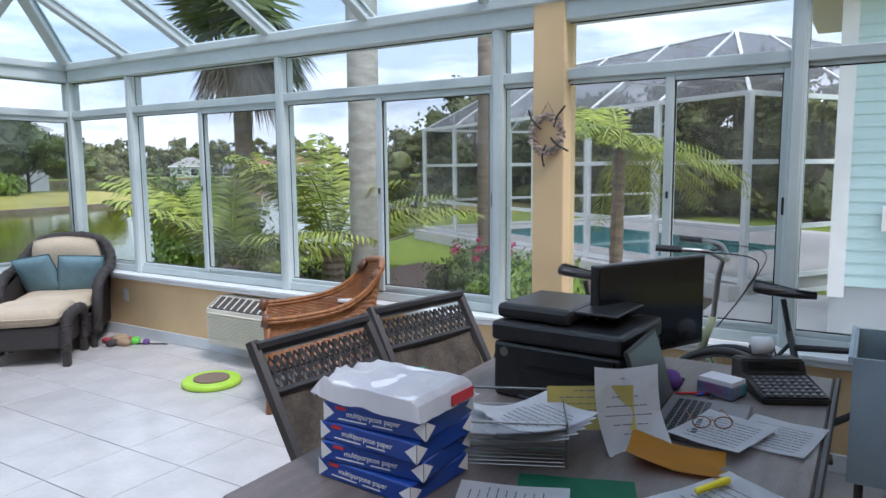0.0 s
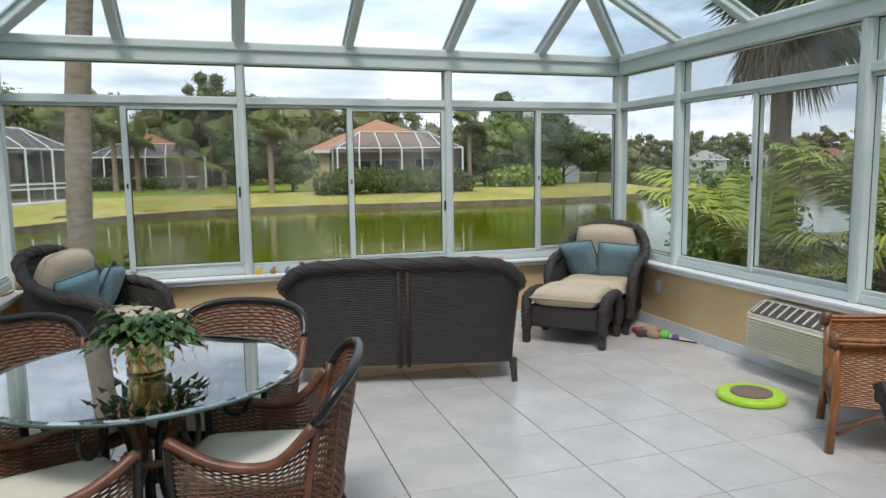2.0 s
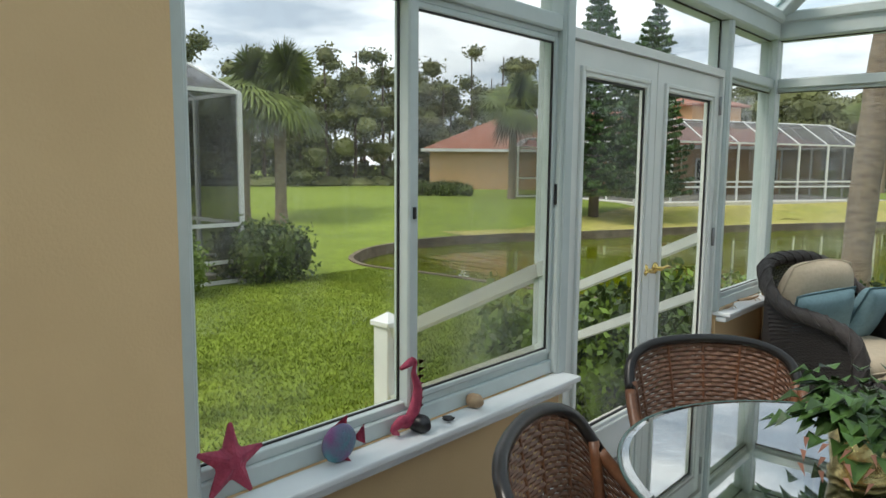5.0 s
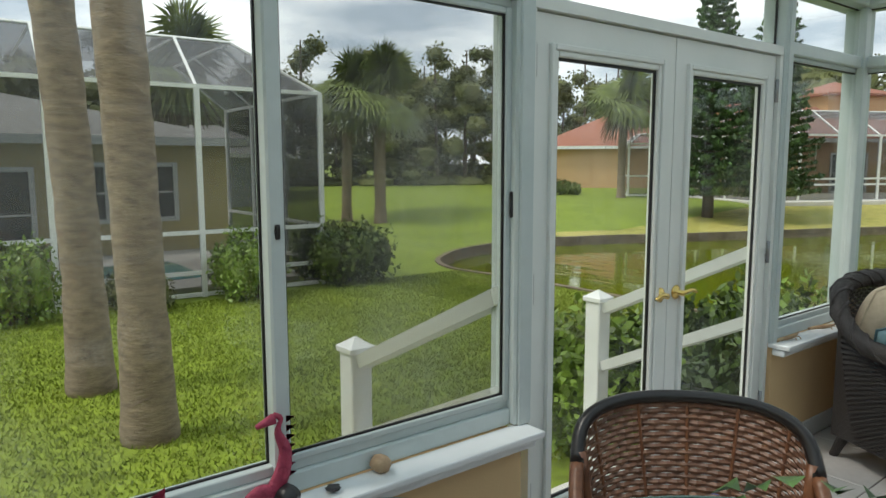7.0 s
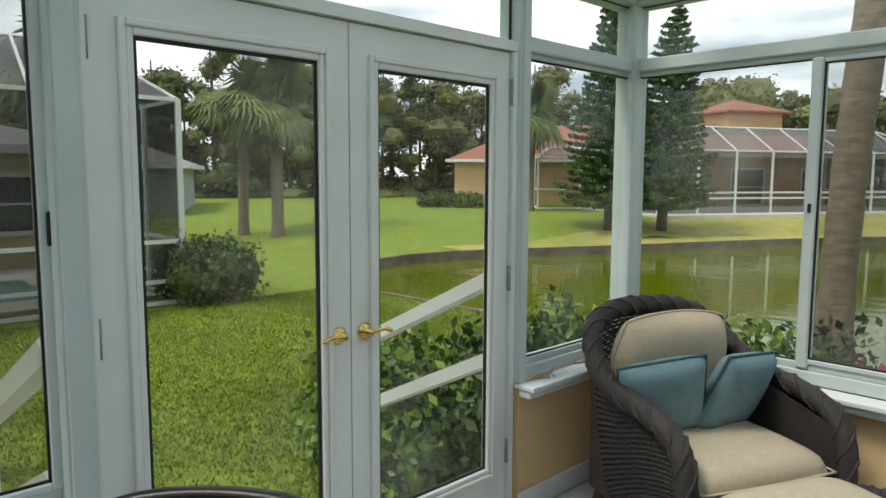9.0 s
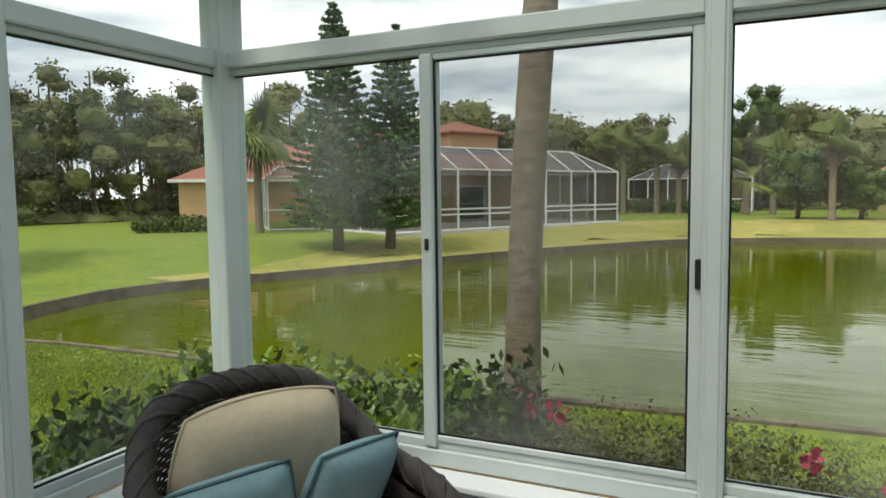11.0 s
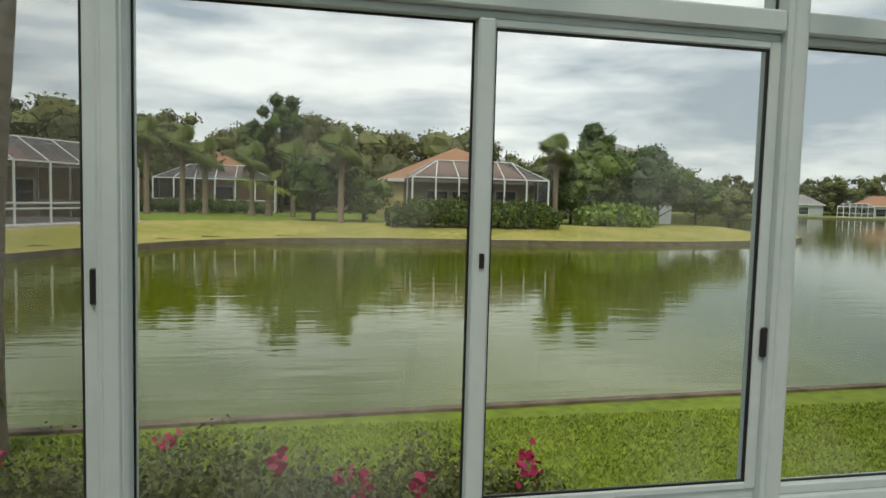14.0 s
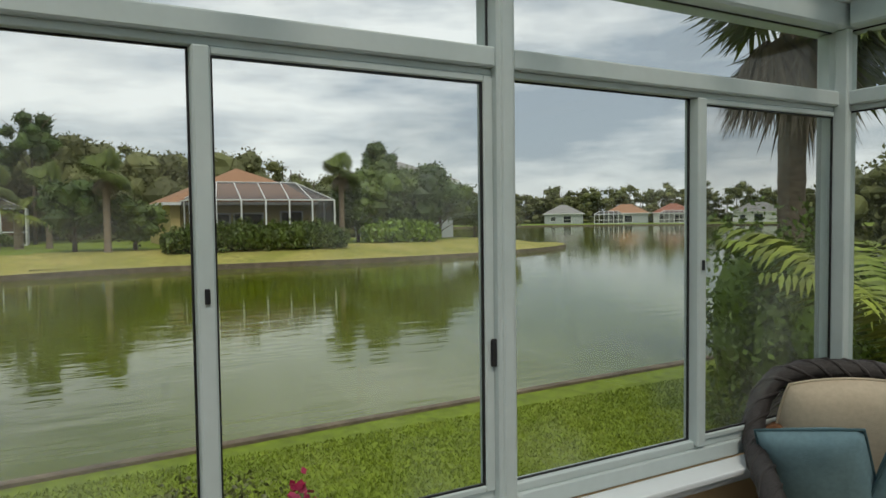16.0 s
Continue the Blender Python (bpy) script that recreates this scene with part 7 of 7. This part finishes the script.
def torn(u, v):
    x, y = (u - 0.5) * (RX + 0.02), (v - 0.5) * (RY + 0.05)
    e = max(abs(u - 0.5), abs(v - 0.5)) * 2
    z = 0.054 + 0.012 * noise.noise(Vector((u * 5, v * 5, 1))) - 0.05 * max(0, e - 0.86) / 0.14
    if v > 0.8 and u < 0.6:
        z += 0.035 * (v - 0.8) / 0.2 * (0.4 + noise.noise(Vector((u * 9, v * 9, 3))))
    return Vector((x, y, max(z, 0.002)))


grid(bm, torn, 16, 20)
bmesh.ops.solidify(bm, geom=bm.faces[:], thickness=0.0015)
part("torn_wrapper", bm, M_PAPER, op, "crumpled white torn wrapper")
part("red_label", bx(0.0, 0.10, -RY / 2 - 0.027, -RY / 2 - 0.024, 0.008, 0.036), M_REDINK, op)


def sheet(name, label, w, d, m, mat=None, lines=9, curl=0.006, seed=0, cat="paper", group="papers on the desk"):
    o = thing(name, label, cat, group, m=m)
    bm = bmesh.new()
    grid(bm, lambda u, v: Vector(((u - 0.5) * w, (v - 0.5) * d, curl * (abs(u - 0.5) + abs(v - 0.5)) ** 3 + 0.002 * noise.noise(Vector((u * 3, v * 3, seed))))), 8, 8)
    bmesh.ops.solidify(bm, geom=bm.faces[:], thickness=0.0012)
    part("leaf", bm, mat or M_PAPER, o)
    if lines:
        bm = bmesh.new()
        rg = random.Random(seed)
        for i in range(lines):
            y = d * (0.38 - 0.74 * i / lines)
            a = -w * 0.38
            while a < w * 0.3:
                b = a + w * rg.uniform(0.04, 0.16)
                box(bm, a, min(b, w * 0.38), y, y + 0.003, 0.0028, 0.0032)
                a = b + w * 0.02
        part("print", bm, M_INK, o, "small grey print")
    return o


Z = 0.742
sheet("paper_sheet", "printed white sheet under reading glasses", 0.22, 0.28, pose(-1.820, -6.420, Z + 0.022, 0, 0, 75), seed=1)
sheet("paper_sheet", "printed white sheet with a marker on it", 0.26, 0.34, pose(-2.290, -6.510, Z + 0.004, 0, 0, 60), seed=2)
sheet("paper_sheet", "printed white sheet at the desk edge", 0.22, 0.28, pose(-2.510, -6.340, Z + 0.002, 0, 0, 30), seed=3)
sheet("paper_sheet", "printed white sheet beside the reams", 0.22, 0.28, pose(-2.540, -6.060, Z + 0.003, 0, 0, 20), seed=4)
sheet("folder", "green paper folder beneath loose sheets", 0.24, 0.30, pose(-2.420, -6.180, Z + 0.001, 0, 0, 20), M_GREENP, 0, 0.001, 5, "folder")
sheet("notepad", "white notepad with red printed border", 0.22, 0.28, pose(-1.730, -6.560, Z + 0.003, 0, 0, 80), seed=6, cat="notepad")
sheet("envelope", "orange manila envelope on the desk", 0.18, 0.26, pose(-2.070, -6.340, Z + 0.012, 8, 0, 10), M_ENVEL, 0, 0.02, 7, "envelope")
sheet("leaflet", "yellow printed leaflet standing in the tray", 0.26, 0.13, pose(-2.040, -6.080, Z + 0.10, 68, 0, -58), M_YPAPER, 5, 0.02, 8, "leaflet")
sheet("paper_sheet", "curled white printed sheet in the tray", 0.20, 0.26, pose(-1.990, -6.180, Z + 0.09, 60, 0, -50), None, 7, 0.05, 9)
for k in range(6):
    sheet("paper_sheet", "loose white printed sheet stacked in the wire tray", 0.215, 0.28, pose(-2.250 + 0.006 * k, -5.940 - 0.01 * k, Z + 0.085 + 0.006 * k, 2, -2, 24 + 9 * k), seed=10 + k, curl=0.02)

tray = thing("wire_tray", "silver wire letter tray on the desk", "letter tray", m=pose(-2.210, -5.860, Z, 0, 0, 25))
for z in (0.005, 0.075):
    part("rim", tb([(-0.15, -0.19, z + 0.05), (0.15, -0.19, z + 0.05), (0.15, 0.19, z + 0.05), (-0.15, 0.19, z + 0.05)], 0.004, 6, closed=True), M_STEEL, tray)
    bm = bmesh.new()
    for i in range(13):
        x = -0.15 + 0.025 * i
        tube(bm, [(x, -0.19, z + 0.05), (x, -0.185, z), (x, 0.185, z), (x, 0.19, z + 0.05)], 0.0016, 4)
    part("wire", bm, M_STEEL, tray, kind="stuff")
for x in (-0.15, 0.15):
    for y in (-0.19, 0.19):
        part("leg", tb([(x, y, 0), (x, y, 0.13)], 0.004, 6), M_STEEL, tray)

# printer
pr = thing("printer", "black office printer with document feeder on the desk", "printer", m=pose(-1.63, -5.88, Z, 0, 0, -4))
part("body", bx(-0.19, 0.20, -0.24, 0.24, 0, 0.20, bevel=0.014, seg=2), M_BLACK, pr)
part("scanner_unit", bx(-0.20, 0.20, -0.245, 0.245, 0.205, 0.275, bevel=0.014, seg=2), M_BLACK, pr)
fd = part("document_feeder", bx(-0.17, 0.16, -0.05, 0.24, 0.28, 0.335, bevel=0.018, seg=2), M_BLACK, pr)
part("feeder_tray", bx(-0.13, 0.13, -0.20, 0.0, 0.318, 0.328, bevel=0.003), M_BLACK, fd)
part("control_panel", bx(-0.205, -0.196, -0.22, 0.10, 0.13, 0.195, bevel=0.003), M_SCREENOFF, pr, "glossy dark control panel")
part("output_slot", bx(-0.195, -0.188, -0.17, 0.13, 0.035, 0.11), M_GASKET, pr)
part("output_tray", bx(-0.26, -0.18, -0.13, 0.10, 0.03, 0.04, bevel=0.003), M_BLACK, pr)
o = part("badge", lt([(0, 0), (0.017, 0), (0.017, 0.002), (0, 0.002)], 24), M_STEEL, pr, "round silver badge")
o.matrix_basis = pose(-0.191, 0.195, 0.165, 0, -90, 0)

# monitor
mon = thing("monitor", "switched-off black monitor on a stand", "monitor", m=pose(-1.375, -6.07, Z, 0, 0, -27))
part("screen", bx(-0.29, 0.29, -0.018, 0.018, 0.115, 0.47, bevel=0.005), M_BLACK, mon)
part("display", bx(-0.278, 0.278, -0.0205, -0.0185, 0.135, 0.458), M_SCREENOFF, mon, "dark glossy display")
part("neck", bx(-0.03, 0.03, 0.02, 0.045, 0.01, 0.25), M_BLACK, mon)
part("foot", bx(-0.12, 0.12, -0.08, 0.10, 0, 0.014, bevel=0.005), M_BLACK, mon)

# laptop
lap = thing("laptop", "open grey laptop with dark screen", "laptop", m=pose(-1.730, -6.210, Z, 0, 0, 2))
base = part("base", bx(-0.19, 0.19, -0.26, 0, 0, 0.02, bevel=0.004), M_LAPTOP, lap)
key = part("key", bx(-0.0085, 0.0085, -0.0085, 0.0085, 0, 0.003, bevel=0.001), M_BLACK, base)
key.location = (-0.15, -0.04, 0.020)
for i in range(14):
    for j in range(5):
        if i or j:
            shared("key", key.data, base, pose(-0.15 + 0.0225 * i, -0.04 - 0.0225 * j, 0.020))
part("touchpad", bx(-0.05, 0.05, -0.245, -0.17, 0.0198, 0.0208), M_STEEL, base)
lid = part("lid", bx(-0.19, 0.19, -0.004, 0.006, 0.0, 0.245, bevel=0.003), M_BLACK, lap)
lid.matrix_basis = pose(0, 0.0, 0.018, -17, 0, 0)
part("display", bx(-0.178, 0.178, -0.0056, -0.0044, 0.015, 0.232), M_LAPSCREEN, lid, "matte dark display")

# adding machine
calc = thing("adding_machine", "black desk adding machine with paper roll", "calculator", m=pose(-1.250, -6.510, Z, 0, 0, -62))
bm = bmesh.new()
vs = [bm.verts.new((x, y, z)) for x in (-0.115, 0.115) for y, z in ((-0.16, 0), (0.16, 0), (0.16, 0.09), (0.06, 0.10), (0.04, 0.05), (-0.16, 0.025))]
for i in range(6):
    bm.faces.new((vs[i], vs[(i + 1) % 6], vs[6 + (i + 1) % 6], vs[6 + i]))
bm.faces.new(vs[:6])
bm.faces.new(vs[6:][::-1])
bmesh.ops.bevel(bm, geom=bm.edges[:], offset=0.006, segments=2, affect="EDGES")
body = part("body", bm, M_BLACK, calc)
k0 = part("key", bx(-0.0085, 0.0085, -0.008, 0.008, 0, 0.008, bevel=0.002), M_LAPTOP, calc)
k0.matrix_basis = pose(-0.09, -0.14, 0.027, 7, 0, 0)
for i in range(8):
    for j in range(6):
        if i or j:
            shared("key", k0.data, calc, pose(-0.09 + 0.0257 * i, -0.14 + 0.028 * j, 0.027 + 0.0035 * j, 7, 0, 0))
part("display", bx(-0.09, 0.09, 0.045, 0.052, 0.058, 0.09), M_SCREENOFF, calc)
part("paper_roll", tb([(-0.035, 0.17, 0.125), (0.035, 0.17, 0.125)], 0.034, 20), M_PAPER, calc, "white till roll", smooth=True)
for x in (-0.045, 0.045):
    part("roll_arm", tb([(x, 0.14, 0.09), (x, 0.17, 0.125)], 0.004, 6), M_BLACK, calc)

# small desk things
g = thing("reading_glasses", "brown-rimmed reading glasses lying on the paper", "glasses", m=pose(-1.825, -6.390, Z + 0.03, 0, 0, -65))
for x in (-0.032, 0.032):
    part("rim", tb([(x + 0.026 * math.cos(a), 0, 0.014 + 0.018 * math.sin(a)) for a in [2 * math.pi * k / 20 for k in range(20)]], 0.002, 6, closed=True), M_BROWNFRAME, g)
    part("temple", tb([(x * 1.85, 0, 0.02), (x * 1.8, 0.10, 0.02), (x * 1.7, 0.13, 0.005)], 0.002, 6), M_BROWNFRAME, g)
part("bridge", tb([(-0.007, 0, 0.018), (0, 0, 0.022), (0.007, 0, 0.018)], 0.002, 6), M_BROWNFRAME, g)
h = thing("highlighter", "yellow highlighter pen on the sheet", "pen", m=pose(-2.220, -6.460, Z + 0.020, 90, 0, 62))
part("barrel", lt([(0, -0.05), (0.008, -0.05), (0.009, 0.03), (0.006, 0.05), (0.0, 0.05)], 14), M_HILITE, h, smooth=True)
part("cap", lt([(0, 0.03), (0.0102, 0.03), (0.0102, 0.068), (0.0, 0.07)], 14), M_HILITE, h)
for k, (x, y, lab, mt) in enumerate(((-1.45, -6.26, "red pen on the cluttered desk", M_REDINK), (-1.41, -6.30, "blue pen on the cluttered desk", M_BLUE), (-1.47, -6.32, "black pen on the cluttered desk", M_BLACK), (-1.02, -6.50, "dark pencil on the notepad", M_BLACK))):
    p = thing("pen", lab, "pen", "pens on the desk", m=pose(x, y, Z + 0.006, 90, 0, 30 + 35 * k))
    part("barrel", lt([(0, -0.07), (0.002, -0.07), (0.005, -0.055), (0.005, 0.07), (0, 0.07)], 10), mt, p, smooth=True)
bm = pillow(0.12, 0.09, 0.07, 10, 2.2, 9)
o = part("cloth_pouch", bm, M_RED2, None, smooth=True)
o.matrix_basis = pose(-1.410, -6.160, Z + 0.03, 0, 0, 20)
tagged(o, "crumpled purple cloth pouch on the desk", "pouch")
bx_ = thing("card_box", "teal box of cards on the desk", "box", m=pose(-1.390, -6.340, Z, 0, 0, -20))
part("box", bx(-0.05, 0.05, -0.07, 0.07, 0, 0.045, bevel=0.003), M_TEALP, bx_)
part("card_stack", bx(-0.045, 0.045, -0.065, 0.065, 0.0455, 0.062, bevel=0.001), M_PAPER, bx_)
bt = thing("green_bottle", "slim green plastic bottle beside the printer", "bottle", m=pose(-2.110, -5.520, Z))
part("body", lt([(0, 0), (0.022, 0), (0.022, 0.09), (0.010, 0.12), (0.010, 0.14), (0, 0.14)], 16), M_GREENP, bt, smooth=True)
part("cap", lt([(0, 0.141), (0.012, 0.141), (0.012, 0.16), (0, 0.16)], 12), M_GREENP, bt)
tub = thing("plastic_tub", "blue-grey plastic tub of papers on a stand", "storage tub", m=pose(-1.0, -6.93, 0))
bm = bmesh.new()
for a in ((-0.26, 0.26, -0.19, -0.18), (-0.26, 0.26, 0.18, 0.19), (-0.26, -0.25, -0.18, 0.18), (0.25, 0.26, -0.18, 0.18)):
    box(bm, a[0], a[1], a[2], a[3], 0.45, 0.90)
box(bm, -0.25, 0.25, -0.18, 0.18, 0.45, 0.46)
box(bm, -0.275, 0.275, 0.191, 0.205, 0.88, 0.905)
part("tub", bm, M_TUB, tub)
for k in range(5):
    o = part("papers", bx(-0.2, 0.2, -0.003, 0.003, 0.47, 0.94 + 0.015 * k), M_PAPER if k % 2 else M_YPAPER, tub)
    o.location = (0, -0.12 + 0.05 * k, 0)
for x in (-0.22, 0.22):
    for y in (-0.15, 0.15):
        part("leg", tb([(x, y, 0), (x, y, 0.45)], 0.015, 6), M_BLACK, tub)


def bicycle(m, label, paint):
    b = thing("bicycle", label, "bicycle", "bicycles along the window", m=m)
    for y in (0.52, -0.52):
        w = part("wheel", tb([(0, y + 0.315 * math.cos(a), 0.335 + 0.315 * math.sin(a)) for a in [2 * math.pi * k / 40 for k in range(40)]], 0.02, 8, closed=True), M_BLACK, b, "black tyre", smooth=True)
        part("rim", tb([(0, y + 0.292 * math.cos(a), 0.335 + 0.292 * math.sin(a)) for a in [2 * math.pi * k / 40 for k in range(40)]], 0.009, 6, closed=True), M_STEEL, w)
        bm = bmesh.new()
        for k in range(20):
            a = 2 * math.pi * k / 20
            tube(bm, [(0.02 * (1 if k % 2 else -1), y, 0.335), (0, y + 0.29 * math.cos(a), 0.335 + 0.29 * math.sin(a))], 0.0016, 4)
        part("spokes", bm, M_STEEL, w, kind="stuff")
    for a, c, r in (((0, 0.52, 0.335), (0, 0.12, 0.30), 0.010), ((0, 0.52, 0.335), (0, 0.23, 0.72), 0.010), ((0, 0.12, 0.30), (0, 0.24, 0.78), 0.016), ((0, 0.12, 0.30), (0, -0.36, 0.62), 0.018),
                    ((0, 0.22, 0.70), (0, -0.38, 0.72), 0.016), ((0, -0.35, 0.60), (0, -0.41, 0.80), 0.020), ((0.03, -0.39, 0.60), (0.04, -0.52, 0.335), 0.010), ((-0.03, -0.39, 0.60), (-0.04, -0.52, 0.335), 0.010)):
        part("frame_tube", tb([a, c], r, 8), paint, b, smooth=True)
    part("seat_post", tb([(0, 0.235, 0.76), (0, 0.27, 0.93)], 0.013, 8), M_BLACK, b)
    bm = bmesh.new()
    grid(bm, lambda u, v: Vector((math.sin(u * 2 * math.pi) * (0.02 + 0.065 * v ** 2.2), 0.13 + 0.27 * v, 0.955 + 0.03 * v * v + math.cos(u * 2 * math.pi) * (0.018 + 0.014 * v))), 14, 10)
    bmesh.ops.holes_fill(bm, edges=[e for e in bm.edges if e.is_boundary])
    part("saddle", bm, M_BLACK, b, "worn black saddle", smooth=True)
    part("stem", tb(curve([(0, -0.41, 0.80), (0, -0.43, 1.02), (0, -0.45, 1.10)], 8), 0.014, 8), M_STEEL, b, smooth=True)
    part("handlebar", tb(curve([(0.24, -0.28, 1.16), (0.18, -0.40, 1.15), (0.05, -0.46, 1.10), (-0.05, -0.46, 1.10), (-0.18, -0.40, 1.15), (-0.24, -0.28, 1.16)], 24), 0.011, 8), M_STEEL, b, smooth=True)
    for x in (-1, 1):
        part("grip", tb([(0.235 * x, -0.30, 1.16), (0.255 * x, -0.18, 1.165)], 0.017, 8), M_BLACK, b)
        part("brake_lever", tb([(0.2 * x, -0.36, 1.15), (0.22 * x, -0.40, 1.12), (0.25 * x, -0.30, 1.10)], 0.006, 6), M_BLACK, b)
        part("brake_cable", tb(curve([(0.2 * x, -0.38, 1.15), (0.16 * x, -0.62, 1.12), (0.04 * x, -0.56, 0.95), (0, -0.43, 0.75)], 20), 0.0035, 5), M_BLACK, b)
    part("crank", tb([(0.05, 0.12, 0.30), (0.06, 0.06, 0.14)], 0.010, 6), M_STEEL, b)
    part("pedal", bx(0.06, 0.15, 0.02, 0.10, 0.125, 0.15, bevel=0.005), M_BLACK, b)
    part("chainring", lt([(0, -0.004), (0.085, -0.004), (0.085, 0.004), (0, 0.004)], 24), M_STEEL, b).matrix_basis = pose(0.045, 0.12, 0.30, 0, 90, 0)
    return b


bicycle(pose(-0.33, -5.70, 0, 0, 0, 0), "pale olive bicycle leaning along the window sill", M_OLIVE)
bk = bicycle(pose(-0.36, -6.70, 0.0, 0, 0, 6), "black bicycle parked behind the desk", M_BLACK)

# wreath on the pillar
M_DRIFT = material("dark_driftwood", (0.05, 0.04, 0.035), 0.8)
M_WREATH = material("pale_shell_wreath", (0.46, 0.38, 0.33), 0.8, color2=(0.3, 0.22, 0.2), scale=40, bump=0.6, rnd=0.3)
wr = thing("wreath", "shell and driftwood wreath hung on the pillar", "wreath", m=pose(-0.112, -5.105, 1.75))
bm = bmesh.new()
for k in range(64):
    a, r = 2 * math.pi * k / 64, 0.095 + 0.016 * math.sin(k * 2.7)
    c = (-0.012 - 0.008 * (k % 3), r * math.cos(a), r * 1.1 * math.sin(a))
    bmesh.ops.create_icosphere(bm, subdivisions=1, radius=0.016, matrix=Matrix.Translation(c) @ pose(0, 0, 0, k * 40, k * 70, k * 20) @ Matrix.Diagonal((0.6, 1.3, 0.8, 1)))
part("shell_ring", bm, M_WREATH, wr, "ring of pale shells", kind="stuff")
for k, (y0, z0, y1, z1) in enumerate(((0.11, 0.14, 0.03, 0.03), (-0.12, 0.16, -0.05, 0.04), (0.0, -0.06, 0.01, -0.19), (-0.03, -0.02, -0.14, -0.10))):
    part("driftwood", tb(curve([(-0.03, y0, z0), (-0.035, (y0 + y1) / 2 + 0.015, (z0 + z1) / 2), (-0.03, y1, z1)], 8), 0.006, 6), M_DRIFT, wr)
part("string", tb([(-0.01, 0.05, 0.10), (-0.004, 0.0, 0.19), (-0.01, -0.05, 0.10)], 0.002, 5), M_DRIFT, wr)

# ---- floor tiles ----
TS = 0.4675
tile_me = None
cells = []
for i in range(-1, 13):
    for j in range(-1, 20):
        x0, y0 = -0.33 - TS * (i + 1), -0.455 - TS * (j + 1)
        a, b, c, d = max(x0, -W), min(x0 + TS, 0.0), max(y0, -DEEP), min(y0 + TS, 0.0)
        if b - a > 0.02 and d - c > 0.02:
            cells.append((a, b, c, d))
shapes = {}
for a, b, c, d in cells:
    key = (round(b - a, 3), round(d - c, 3))
    if key not in shapes:
        t = part("tile", bx(-key[0] / 2 + 0.003, key[0] / 2 - 0.003, -key[1] / 2 + 0.003, key[1] / 2 - 0.003, -0.008, 0.0, bevel=0.0025), M_TILE, floor)
        t.location = ((a + b) / 2, (c + d) / 2, 0)
        shapes[key] = t.data
    else:
        shared("tile", shapes[key], floor, pose((a + b) / 2, (c + d) / 2, 0))
